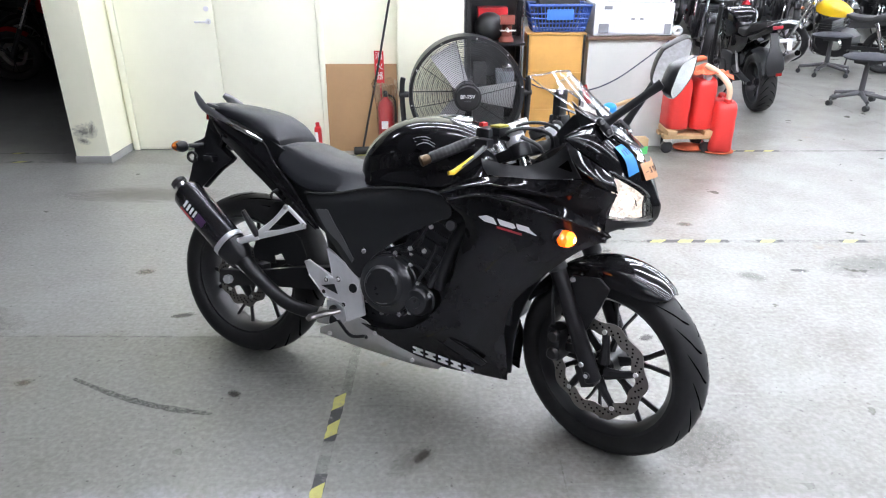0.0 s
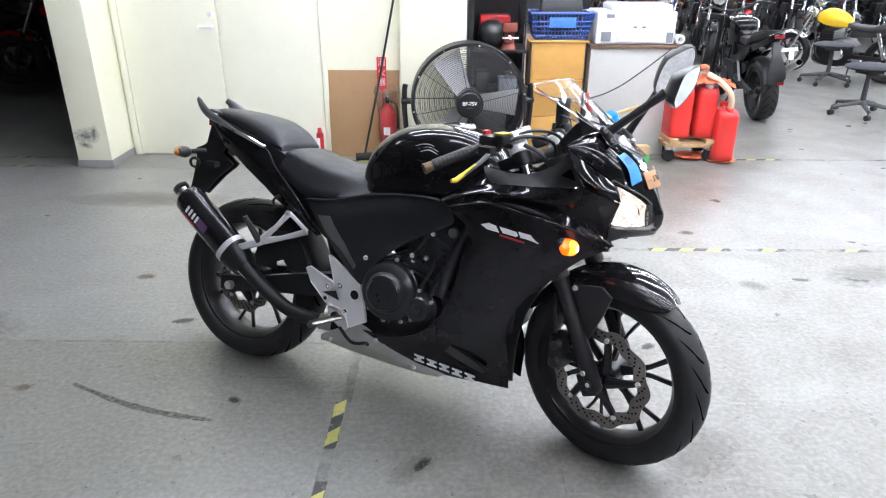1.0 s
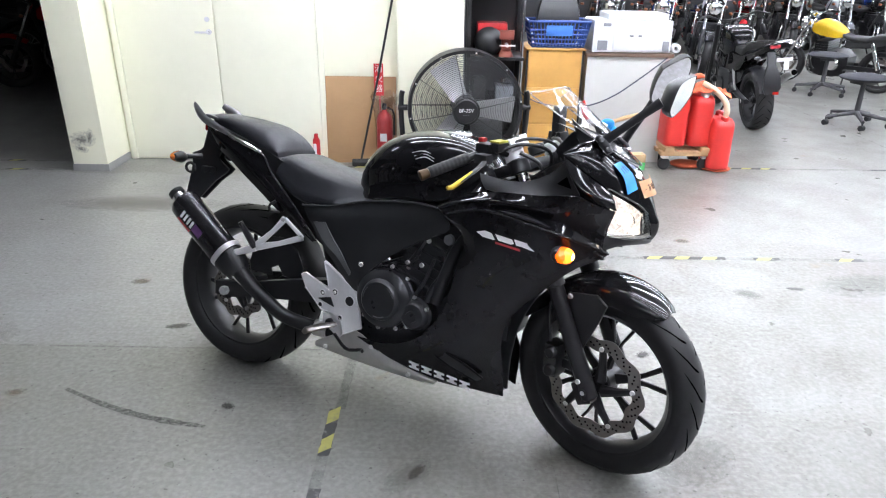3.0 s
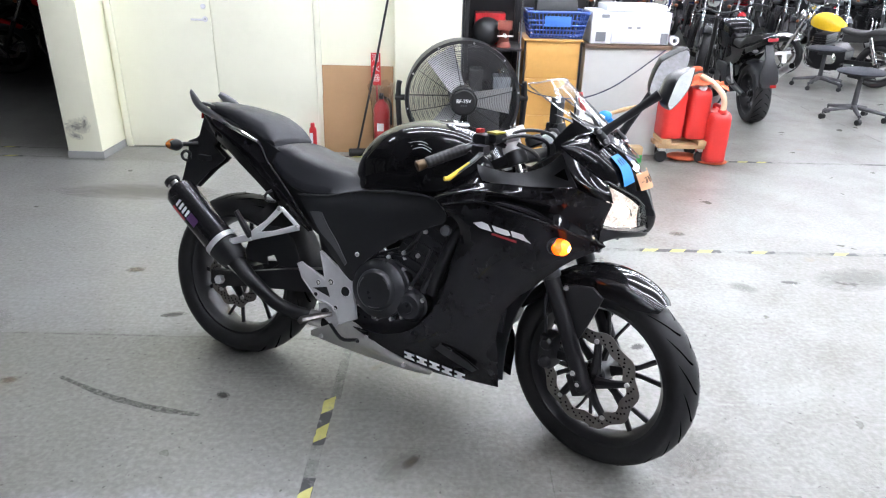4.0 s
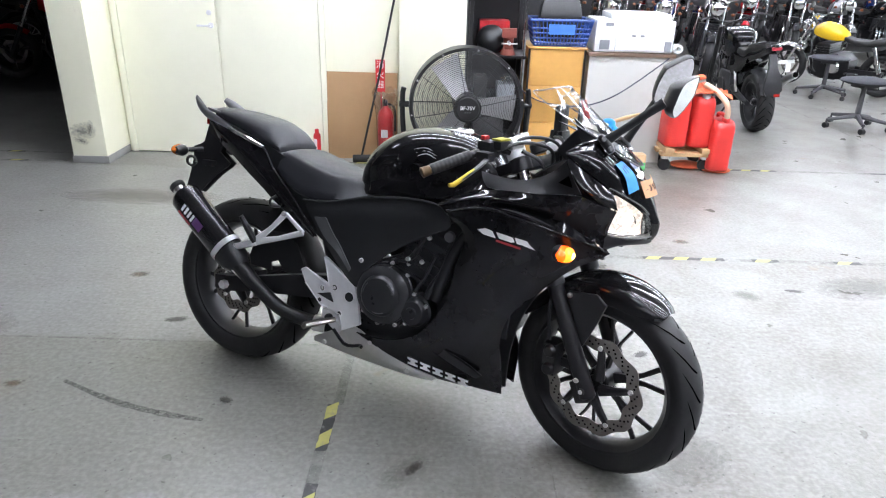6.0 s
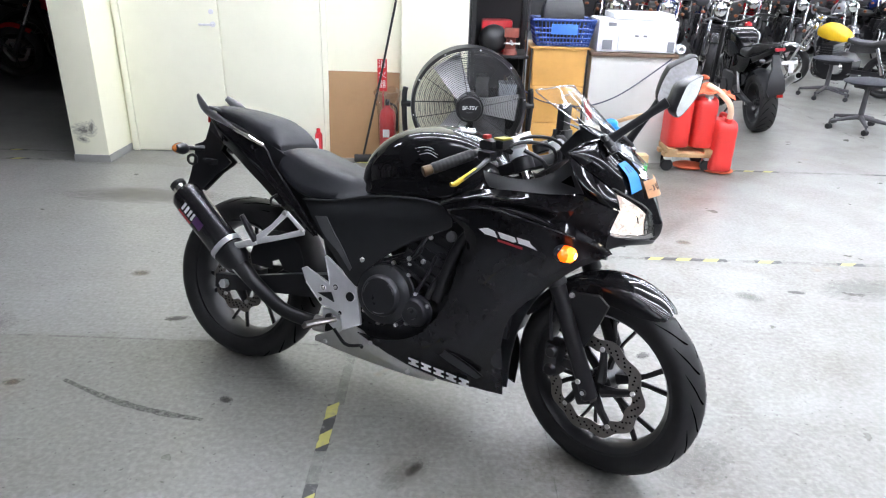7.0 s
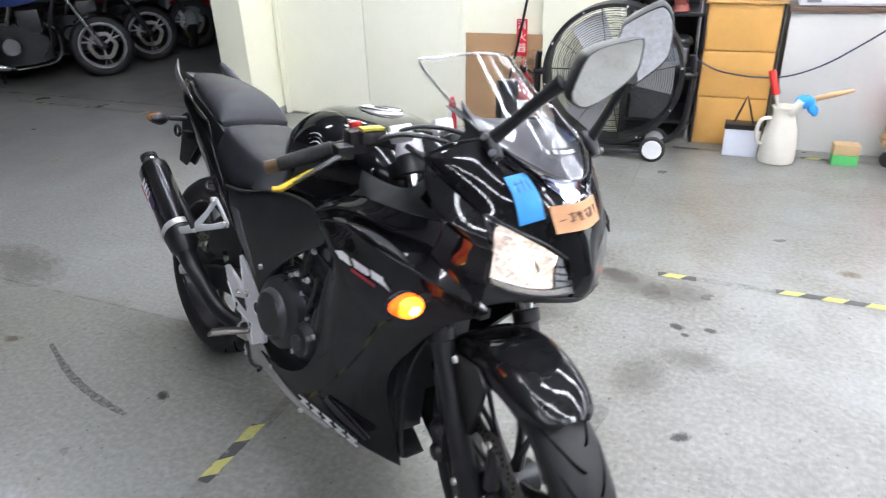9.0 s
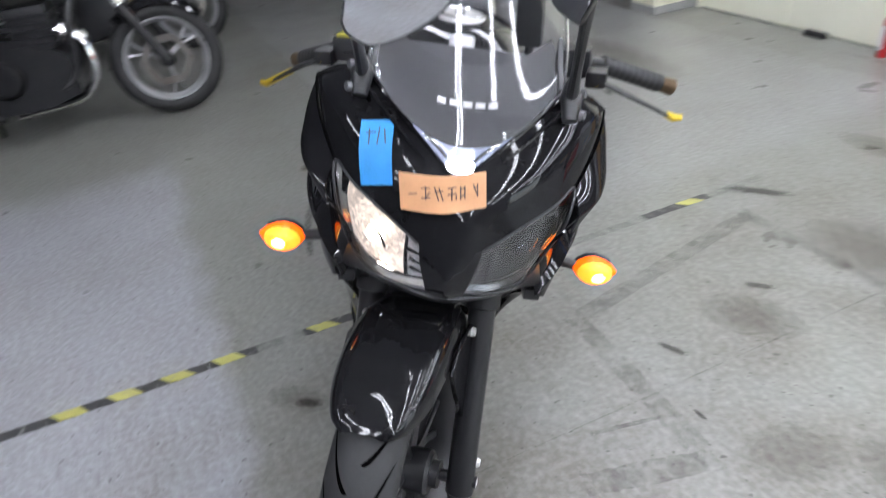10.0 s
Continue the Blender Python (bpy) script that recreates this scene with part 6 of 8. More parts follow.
tape_on([[(1.2560, -0.1435, 0.9595), (1.2640, -0.0975, 0.9690)], [(1.2875, -0.1420, 0.9275), (1.3025, -0.0960, 0.9390)], [(1.3040, -0.1345, 0.8825), (1.3225, -0.0900, 0.8980)]], BLUETAPE, "strip of blue masking tape with unreadable marks", [((0.3, 0.15), (0.3, 0.4)), ((0.2, 0.22), (0.5, 0.2)), ((0.6, 0.12), (0.55, 0.4)), ((0.75, 0.15), (0.8, 0.38))])
STROKES = [((x, 0.30), (x + 0.015, 0.66)) for x in (0.30, 0.42, 0.47, 0.585, 0.70, 0.735, 0.86, 0.91)] + [((x, h), (x + w, h - 0.03)) for x, w, h in ((0.27, 0.08, 0.36), (0.26, 0.09, 0.62), (0.40, 0.10, 0.42), (0.55, 0.09, 0.34), (0.54, 0.10, 0.50), (0.68, 0.09, 0.38), (0.69, 0.07, 0.58), (0.84, 0.06, 0.42))] + [((0.08, 0.56), (0.18, 0.52)), ((0.34, 0.44), (0.31, 0.60)), ((0.63, 0.52), (0.66, 0.64))]
tape_on([[(1.3210, -0.0835, 0.9190), (1.3400, -0.0230, 0.9290), (1.3275, 0.0340, 0.9375)], [(1.3430, -0.0750, 0.8735), (1.3650, -0.0180, 0.8850), (1.3490, 0.0400, 0.8945)]], TANTAPE, "strip of tan paper tape with unreadable handwriting", STROKES)

# fairing wordmark (plain shapes), and the lower fairing's white bars
def decal(parent, corners, material, lift=0.0):
    bm = B()
    bm.faces.new([bm.verts.new(p) for p in corners])
    part("mark", bm, material, parent)


fairings = [o for o in bike.children if o.name.startswith("side_fairing")]
right = fairings[0]
logo = (  # swept wedge shapes
    ((0.915, 0.724), (0.935, 0.709), (0.974, 0.705), (0.962, 0.730), (0.940, 0.736)),
    ((0.983, 0.707), (1.020, 0.701), (1.030, 0.706), (1.022, 0.722), (0.972, 0.730)),
    ((1.036, 0.701), (1.052, 0.700), (1.092, 0.690), (1.070, 0.710), (1.066, 0.719), (1.028, 0.724)),
)
for shape in logo:
    decal(right, [(x, -0.2485 + 0.12 * max(x - 0.955, 0), z) for x, z in [(x, 0.7135 + 0.72 * (z - 0.7135) - 0.04 * (x - 1.0)) for x, z in shape]], WHITE)
decal(right, [(0.975, -0.2465, 0.699), (1.05, -0.2405, 0.688), (1.05, -0.2405, 0.695), (0.975, -0.2465, 0.705)], DARKRED)
for k in range(5):
    x = 0.705 + 0.042 * k
    y, z = 0.164 - 0.23 * (x - 0.705), 0.246 - 0.20 * (x - 0.705)
    at = lambda a, b: (x + 0.034 * a, -y - 0.005 + 0.008 * a - 0.006 * b, z - 0.020 - 0.007 * a + 0.025 * b)
    bar = [(0, 0), (1, 0), (1, 0.3), (0.72, 0.36), (0.72, 0.64), (1, 0.7), (1, 1), (0, 1), (0, 0.7), (0.28, 0.64), (0.28, 0.36), (0, 0.3)]
    decal(right, [at(*p) for p in bar], WHITE)


# ---- things along the wall ----
CARD = mat("brown_hardboard", (0.36, 0.22, 0.11), 0.6, var=0.08, scale=3, bump=0.1, bscale=200, stain=(0.28, 0.17, 0.09), stain_at=0.62)
REDPAINT = mat("red_enamel", (0.50, 0.02, 0.025), 0.3, var=0.12, coat=0.2)
REDPLASTIC = mat("red_polyethylene", (0.62, 0.035, 0.03), 0.38, var=0.08, bump=0.08, bscale=40, stain=(0.45, 0.03, 0.03), stain_at=0.62)
SIGNRED = mat("red_sign_board", (0.58, 0.025, 0.03), 0.45)
BAG = clear("clear_plastic_bag", (0.90, 0.89, 0.88), 0.22, 0.55, 0.13)
FANBLACK = mat("black_powder_coat", (0.012, 0.012, 0.013), 0.4, bump=0.05)
FANWIRE = mat("dark_guard_wire", (0.022, 0.022, 0.023), 0.38, metal=0.3)
FANBLADE = mat("grey_aluminium_blade", (0.56, 0.56, 0.57), 0.35, metal=0.25, var=0.08)
OCHRE = mat("ochre_wood_laminate", (0.55, 0.30, 0.08), 0.5, var=0.10, scale=4, stain=(0.42, 0.22, 0.06), stain_at=0.62)
DARKTRIM = mat("dark_wood_edge", (0.12, 0.075, 0.05), 0.5)
STEELGREY = mat("pale_grey_steel_panel", (0.52, 0.52, 0.49), 0.45, var=0.05, scale=3, stain=(0.40, 0.39, 0.36), stain_at=0.64)
BLUEPLASTIC = mat("blue_polypropylene", (0.025, 0.07, 0.28), 0.4, var=0.1)
BLUELABEL = mat("blue_label", (0.05, 0.17, 0.52), 0.5)
PRINTER = mat("white_printer_plastic", (0.72, 0.74, 0.76), 0.45, var=0.04)
PRINTGREY = mat("grey_printer_plastic", (0.20, 0.21, 0.23), 0.45)
PALE = mat("translucent_white_plastic", (0.70, 0.67, 0.58), 0.4, var=0.06, stain=(0.5, 0.46, 0.38), stain_at=0.62)
GLOVE = mat("blue_rubber_glove", (0.02, 0.26, 0.65), 0.5)
WOODY = mat("pale_wood", (0.48, 0.31, 0.16), 0.6, var=0.15, scale=12, bump=0.2, bscale=90)
SPONGE = mat("green_carton", (0.08, 0.42, 0.12), 0.7, var=0.1)
KRAFT = mat("kraft_carton", (0.47, 0.32, 0.17), 0.7, var=0.1)
BATTWHITE = mat("white_battery_case", (0.70, 0.73, 0.80), 0.4, var=0.05)
RUST = mat("rust_red_cast_iron", (0.20, 0.045, 0.03), 0.55, bump=0.2, var=0.2)
ORANGECLOTH = mat("orange_rag", (0.55, 0.11, 0.045), 0.85, bump=0.4, bscale=120, var=0.2, scale=15)
HOSE = mat("cream_rubber_hose", (0.72, 0.52, 0.36), 0.5)
CABLEB = mat("dark_blue_cable", (0.02, 0.025, 0.06), 0.45)
YELLOW = mat("yellow_tank_paint", (0.65, 0.42, 0.01), 0.2, coat=0.4)
WHITEPAINT = mat("white_scooter_paint", (0.62, 0.66, 0.70), 0.25, coat=0.3)
ORANGECRATE = mat("orange_crate", (0.62, 0.26, 0.04), 0.5)
CHAIRGREY = mat("grey_chair_plastic", (0.045, 0.045, 0.05), 0.5)
CHAIRCLOTH = mat("dark_chair_cloth", (0.03, 0.032, 0.04), 0.9, bump=0.3, bscale=300)
FOAM = mat("black_foam", (0.02, 0.02, 0.02), 0.9, bump=0.3)

# hardboard sheet leaning on the wall
sheet = bx(B(), (0, 0, 0.335), (0.55, 0.006, 0.675), bev=0.001)
solid("hardboard_sheet", sheet, CARD, room(0.012, 2.935) @ pose(0, 0, 0, -3.0, 0, 0), "plain brown hardboard sheet leaning on the cream wall", "board")

# fire extinguisher in a stand with a sign
ext = thing("fire_extinguisher", "red fire extinguisher wrapped in clear plastic in a red stand", "fire extinguisher", room(0.203, 2.855))
prof = [(0.0, 0.03), (0.058, 0.03), (0.062, 0.05), (0.062, 0.36), (0.050, 0.405), (0.022, 0.43), (0.018, 0.45), (0.0, 0.45)]
part("cylinder", turned(B(), prof, Matrix.Rotation(radians(90), 4, "X"), 24), REDPAINT, ext, "red steel cylinder")
part("valve", bx(B(), (0, 0, 0.465), (0.03, 0.05, 0.04), bev=0.006), SATIN, ext)
part("grip", tube(B(), [(0, -0.02, 0.48), (0, -0.08, 0.50), (0, -0.10, 0.485)], 0.008, 8), SATIN, ext)
part("hose", tube(B(), [(0.02, 0, 0.46), (0.07, -0.01, 0.42), (0.075, -0.01, 0.25)], 0.008, 8, 10), MATTE, ext)
part("paper_label", bx(B(), (-0.005, -0.063, 0.24), (0.05, 0.004, 0.06)), WHITE, ext, "white instruction label")
part("base_tray", turned(B(), [(0.0, 0.0), (0.080, 0.0), (0.080, 0.05), (0.073, 0.055), (0.071, 0.012), (0.0, 0.012)], Matrix.Rotation(radians(90), 4, "X"), 24), REDPAINT, ext, "red stand base")
bag = B()
rings = []
for k, (z, r) in enumerate(((0.08, 0.066), (0.2, 0.070), (0.32, 0.072), (0.42, 0.070), (0.47, 0.085), (0.53, 0.10), (0.565, 0.08))):
    rings.append([((r + 0.012 * random.uniform(-1, 1) * (k > 2)) * math.cos(w), (r + 0.012 * random.uniform(-1, 1) * (k > 2)) * math.sin(w), z + 0.02 * random.uniform(-1, 1) * (k > 4)) for w in np.linspace(0, 6.2832, 18, endpoint=False).tolist()])
grid_faces(bag, rings, True)
part("plastic_bag", bag, BAG, ext, "crumpled clear plastic bag")
board = part("sign_board", bx(B(), (-0.045, 0.07, 0.655), (0.072, 0.004, 0.24), bev=0.001), SIGNRED, ext, "red vertical sign board")
part("sign_post", cyl(B(), (-0.04, 0.075, 0.02), (-0.04, 0.075, 0.56), 0.006), REDPAINT, ext)
for k, ch in enumerate("消火器"):
    cu = bpy.data.curves.new("letter", "FONT")
    cu.body, cu.size, cu.align_x, cu.align_y = ch, 0.062, "CENTER", "CENTER"
    tmp = new("letter", cu)
    bpy.context.view_layer.update()
    me = bpy.data.meshes.new_from_object(tmp.evaluated_get(bpy.context.evaluated_depsgraph_get()))
    bpy.data.objects.remove(tmp)
    me.materials.clear()
    me.materials.append(WHITE)
    lt = new("letter", me)
    lt.parent = board
    lt.matrix_basis = Matrix.Translation((-0.045, 0.0665, 0.735 - 0.074 * k)) @ pose(0, 0, 0, 90, 0, 0)

# floor squeegee leaning on the board
mop = thing("floor_squeegee", "black floor mop with a thin pole leaning on the wall", "mop", room(0.01, 2.83))
part("pole", tube(B(), [(0, 0, 0.03), (0.135, 0.04, 0.62), (0.275, 0.055, 1.28)], 0.0085, 8), FANBLACK, mop)
part("head", cyl(B(), (-0.065, -0.01, 0.03), (0.075, 0.01, 0.03), 0.03, seg=14, bev=0.006), FOAM, mop, "black foam head")

rod = cyl(B(), (-0.07, 0, 0.02), (0.07, 0, 0.02), 0.02, seg=12, bev=0.004)
solid("foam_roll", rod, FOAM, room(-0.80, 2.91), "short black foam roll lying by the wall", "roll")

can = thing("spray_can", "red and white spray can standing on the floor", "spray can", room(-0.338, 2.875))
prof = [(0.0, 0.0), (0.026, 0.0), (0.028, 0.006), (0.028, 0.19), (0.024, 0.205), (0.014, 0.212), (0.013, 0.235), (0.0, 0.235)]
part("body", turned(B(), prof, Matrix.Rotation(radians(90), 4, "X"), 20), REDPAINT, can)
part("white_label", bx(B(), (-0.008, -0.0268, 0.105), (0.024, 0.004, 0.13), bev=0.001), WHITE, can)
part("cap", cyl(B(), (0, 0, 0.20), (0, 0, 0.243), 0.017, 0.015, bev=0.002), REDPAINT, can)


# industrial fan
fan = thing("industrial_fan", "large black industrial floor fan with wire guard on wheels", "fan", room(0.815, 2.64, 0, 4))
FZ, FR = 0.500, 0.395
ring = B()
turned(ring, [(FR, -0.05), (FR + 0.022, -0.05), (FR + 0.026, 0.0), (FR + 0.022, 0.14), (FR, 0.14), (FR - 0.006, 0.05), (FR, -0.05)], Matrix.Translation((0, 0, FZ)), 56)
part("drum", ring, FANBLACK, fan, "black fan drum")
ringmesh = []
for k in range(26):
    r = 0.075 + (FR - 0.08) * k / 25
    dome = -0.055 - 0.045 * (1 - (r / FR) ** 2)
    n = 40
    pts = [[(((r + 0.0017 * math.cos(q)) * math.cos(w)), dome + 0.0017 * math.sin(q), FZ + (r + 0.0017 * math.cos(q)) * math.sin(w)) for q in (0, 2.09, 4.19)] for w in np.linspace(0, 2 * math.pi, n + 1).tolist()]
    ringmesh.append(B())
    grid_faces(ringmesh[-1], pts, True)
wire = part("wire_guard", cyl(B(), (0, -0.098, FZ), (0, -0.106, FZ), 0.098, seg=28), FANWIRE, fan, "round wire guard")
for k in range(8):
    guard = B()
    w = math.pi * k / 4 + 0.2
    part("guard_spoke", tube(guard, [(r * math.cos(w), -0.058 - 0.045 * (1 - (r / FR) ** 2), FZ + r * math.sin(w)) for r in (0.07, 0.2, 0.3, FR + 0.015)], 0.0026, 5), FANWIRE, wire)
for bm in ringmesh:
    part("guard_ring", bm, FANWIRE, wire)
rearg = part("rear_guard", tube(B(), [(-FR, 0.142, FZ), (FR, 0.142, FZ)], 0.004, 6), FANWIRE, fan)
for k in range(10):
    r = 0.06 + (FR - 0.06) * k / 9
    pts = [[(((r + 0.002 * math.cos(q)) * math.cos(w)), 0.14 + 0.002 * math.sin(q), FZ + (r + 0.002 * math.cos(q)) * math.sin(w)) for q in (0, 2.09, 4.19)] for w in np.linspace(0, 2 * math.pi, 33).tolist()]
    back = B()
    grid_faces(back, pts, True)
    part("guard_ring", back, FANWIRE, rearg)
for k in range(3):
    w0 = radians(118 + 120 * k)
    rows = []
    for f in np.linspace(0, 1, 7).tolist():
        r = 0.06 + 0.30 * f
        half = 0.055 + 0.05 * f
        e, t = Vector((math.cos(w0), 0, math.sin(w0))), Vector((-math.sin(w0), 0, math.cos(w0)))
        rows.append([tuple(Vector((0, 0.03, FZ)) + e * r + t * half * h + Vector((0, -0.035 * h, 0))) for h in (-1, -0.5, 0, 0.5, 1)])
    part("blade", surf(B(), rows, 1, 8, 8, 0.003), FANBLADE, fan, "grey metal blade")
hub = part("hub", cyl(B(), (0, 0.06, FZ), (0, -0.115, FZ), 0.094, 0.088, seg=32, bev=0.008), FANBLACK, fan, "black hub cap with white marks")
cu = bpy.data.curves.new("letters", "FONT")
cu.body, cu.size, cu.align_x, cu.align_y, cu.offset = "BF-75V", 0.036, "CENTER", "CENTER", 0.0007
tmp = new("letters", cu)
bpy.context.view_layer.update()
me = bpy.data.meshes.new_from_object(tmp.evaluated_get(bpy.context.evaluated_depsgraph_get()))
bpy.data.objects.remove(tmp)
me.materials.clear()
me.materials.append(WHITE)
lt = new("letters", me)
lt.parent = hub
lt.matrix_basis = Matrix.Translation((0, -0.1165, FZ + 0.006)) @ pose(0, 0, 0, 90, 0, 0)
for k in range(3):
    part("mark", bx(B(), (-0.016 + 0.016 * k, -0.1165, FZ - 0.025), (0.012, 0.002, 0.007)), GREYFIN, hub)
part("motor", cyl(B(), (0, 0.05, FZ), (0, 0.22, FZ), 0.09, seg=24, bev=0.01), FANBLACK, fan)
for k in range(10):
    w = 2 * math.pi * k / 10 + 0.15
    part("bolt", cyl(B(), ((FR + 0.01) * math.cos(w), -0.052, FZ + (FR + 0.01) * math.sin(w)), ((FR + 0.01) * math.cos(w), -0.060, FZ + (FR + 0.01) * math.sin(w)), 0.007, seg=8), BOLT, fan)
yoke = [(-0.455, 0.05, 0.62), (-0.465, 0.05, 0.57), (-0.465, 0.05, 0.40), (-0.44, 0.05, 0.20), (-0.34, 0.05, 0.09), (-0.2, 0.05, 0.07), (0.2, 0.05, 0.07), (0.34, 0.05, 0.09), (0.44, 0.05, 0.20), (0.465, 0.05, 0.40), (0.465, 0.05, 0.57), (0.455, 0.05, 0.62)]
part("yoke", tube(B(), yoke, 0.019, 10, 44), FANBLACK, fan, "black tubular stand")
for x in (-0.45, 0.45):
    part("pivot_knob", cyl(B(), (x * 0.93, 0.05, FZ), (x * 1.09, 0.05, FZ), 0.022, bev=0.004), FANBLACK, fan)
part("base_bar", tube(B(), [(-0.26, -0.06, 0.045), (0.26, -0.06, 0.055)], 0.013, 8), FANBLACK, fan)
part("base_bar", tube(B(), [(-0.26, 0.16, 0.045), (0.26, 0.16, 0.055)], 0.013, 8), FANBLACK, fan)
for y in (-0.06, 0.16):
    part("foot", cyl(B(), (-0.255, y, 0.0), (-0.255, y, 0.045), 0.018, seg=12), FANBLACK, fan)
    wh = part("wheel", cyl(B(), (0.28, y - 0.045, 0.078), (0.28, y - 0.018, 0.078), 0.078, seg=28, bev=0.006), RUBBER, fan, "black wheel with white hub")
    part("wheel_hub", cyl(B(), (0.28, y - 0.050, 0.078), (0.28, y - 0.040, 0.078), 0.058, seg=24, bev=0.003), WHITE, wh, "white plastic hub")
    part("axle", cyl(B(), (0.28, y - 0.02, 0.078), (0.28, y + 0.06, 0.078), 0.008), FANBLACK, wh)
part("base_side", tube(B(), [(-0.24, -0.06, 0.05), (-0.24, 0.16, 0.05)], 0.012, 8), FANBLACK, fan)
part("base_side", tube(B(), [(0.24, -0.06, 0.055), (0.24, 0.16, 0.055)], 0.012, 8), FANBLACK, fan)

# steel rack behind the fan with tools on it
rack = thing("storage_rack", "black and chrome steel rack with loaded shelves", "rack", room(1.04, 3.28))
for x, y, material in ((-0.20, -0.2, FANBLACK), (0.215, -0.2, CHROME), (-0.20, 0.25, FANBLACK), (0.215, 0.25, FANBLACK)):
    part("post", bx(B(), (x, y, 0.95), (0.03, 0.03, 1.9) if material is FANBLACK else (0.018, 0.018, 1.9), bev=0.004), material, rack)
for z in (0.12, 0.47, 0.80, 1.35):
    part("shelf", bx(B(), (0.01, 0.03, z), (0.45, 0.48, 0.022), bev=0.004), FANWIRE, rack)
part("back_panel", bx(B(), (0.01, 0.28, 0.95), (0.47, 0.012, 1.9)), FANBLACK, rack)
part("side_panel", bx(B(), (-0.222, 0.03, 0.95), (0.010, 0.5, 1.9)), FANBLACK, rack)
bin_ = bx(B(), (0, 0, 0.12), (0.24, 0.20, 0.24), bev=0.02)
solid("tool_box", bin_, REDPAINT, room(1.03, 3.36, 0.812), "red metal tool box on the rack shelf", "tool box")
hel = ball(B(), (0, 0, 0.11), (0.115, 0.11, 0.11), u=20, v=14)
solid("dome_cover", hel, MATTE, room(1.00, 3.18, 0.808), "round black machine cover on the shelf", "machine cover")
vise = thing("bench_vise", "rust-red cast iron bench vise on the rack", "vise", room(1.13, 3.12, 0.812))
part("base", cyl(B(), (0, 0, 0), (0, 0, 0.05), 0.06, 0.045, bev=0.006), RUST, vise)
part("body", bx(B(), (0, 0, 0.11), (0.075, 0.10, 0.13), bev=0.015), RUST, vise)
part("jaw", bx(B(), (0, -0.075, 0.17), (0.11, 0.035, 0.07), bev=0.008), RUST, vise)
part("screw", cyl(B(), (0, -0.05, 0.10), (0, -0.17, 0.10), 0.012), BOLT, vise)
part("bar", cyl(B(), (-0.06, -0.155, 0.10), (0.06, -0.155, 0.10), 0.006), BOLT, vise)
for k, (x, y, z, a, b, c, material) in enumerate(((0.93, 3.2, 0.482, 0.10, 0.2, 0.16, FOAM), (1.13, 3.18, 0.482, 0.14, 0.2, 0.11, PRINTGREY), (1.0, 3.2, 0.132, 0.25, 0.25, 0.2, GREYFIN))):
    solid("parts_bin", bx(B(), (0, 0, c / 2), (a, b, c), bev=0.012), material, room(x, y, z), "dark plastic parts bin on a rack shelf", "bin", "bins on the rack")
solid("folded_bag", ball(B(), (0, 0, 0.04), (0.07, 0.07, 0.045)), BAG, room(1.16, 3.12, 0.592), "crumpled clear plastic bag on the shelf", "bag")

# ochre drawer cabinet
cab = thing("drawer_cabinet", "ochre laminate drawer cabinet with dark steel edges", "cabinet", room(1.508, 3.05))
part("body", bx(B(), (0, 0.25, 0.437), (0.44, 0.495, 0.874), bev=0.004), OCHRE, cab)
for z0, z1 in ((0.02, 0.305), (0.312, 0.59), (0.597, 0.868)):
    part("drawer", bx(B(), (0, 0.0, (z0 + z1) / 2), (0.405, 0.016, z1 - z0), bev=0.003), OCHRE, cab, "ochre drawer front")
for x in (-0.216, 0.212):
    part("edge_strip", bx(B(), (x, -0.004, 0.437), (0.014, 0.02, 0.872), bev=0.002), SATIN, cab)
part("top_lip", bx(B(), (0, 0.24, 0.878), (0.455, 0.52, 0.010), bev=0.002), OCHRE, cab)

desk = thing("office_desk", "pale grey steel desk with dark edged top", "desk", room(2.08, 3.06))
part("front_panel", bx(B(), (0, 0.01, 0.415), (0.645, 0.02, 0.83), bev=0.003), STEELGREY, desk, "pale grey steel modesty panel")
part("side", bx(B(), (-0.312, 0.35, 0.415), (0.02, 0.66, 0.83), bev=0.003), STEELGREY, desk)
part("side", bx(B(), (0.312, 0.35, 0.415), (0.02, 0.66, 0.83), bev=0.003), STEELGREY, desk)
part("top", bx(B(), (0, 0.34, 0.843), (0.67, 0.72, 0.026), bev=0.004), DARKTRIM, desk, "dark edged worktop")

# blue basket with a bag
basket = thing("shopping_basket", "blue slatted plastic basket holding a black bag", "basket", room(1.53, 3.24, 0.884))
hw, hd, bt = 0.235, 0.16, 0.195
part("base", bx(B(), (0, 0, 0.008), (0.40, 0.26, 0.012), bev=0.004), BLUEPLASTIC, basket)
for z, f in ((0.03, 0.86), (0.065, 0.89), (0.10, 0.925), (0.135, 0.955), (0.195, 1.0)):
    r = B()
    a, b = hw * f, hd * f
    tube(r, [(-a, -b, z), (a, -b, z), (a, b, z), (-a, b, z), (-a, -b, z)], 0.007 if z < 0.19 else 0.012, 6)
    part("rail", r, BLUEPLASTIC, basket)
for k in range(17):
    x = -1 + 2 * k / 16
    for y in (-1, 1):
        part("slat", tube(B(), [(x * hw * 0.84, y * hd * 0.84, 0.01), (x * hw, y * hd, bt)], 0.005, 5), BLUEPLASTIC, basket)
for k in range(9):
    y = -1 + 2 * k / 8
    for x in (-1, 1):
        part("slat", tube(B(), [(x * hw * 0.84, y * hd * 0.84, 0.01), (x * hw, y * hd, bt)], 0.005, 5), BLUEPLASTIC, basket)
part("label_plate", bx(B(), (0, -hd - 0.008, 0.13), (0.20, 0.006, 0.075), pose(0, 0, 0, 0, 0, 0), 0.002), BLUELABEL, basket, "lighter blue label plate")
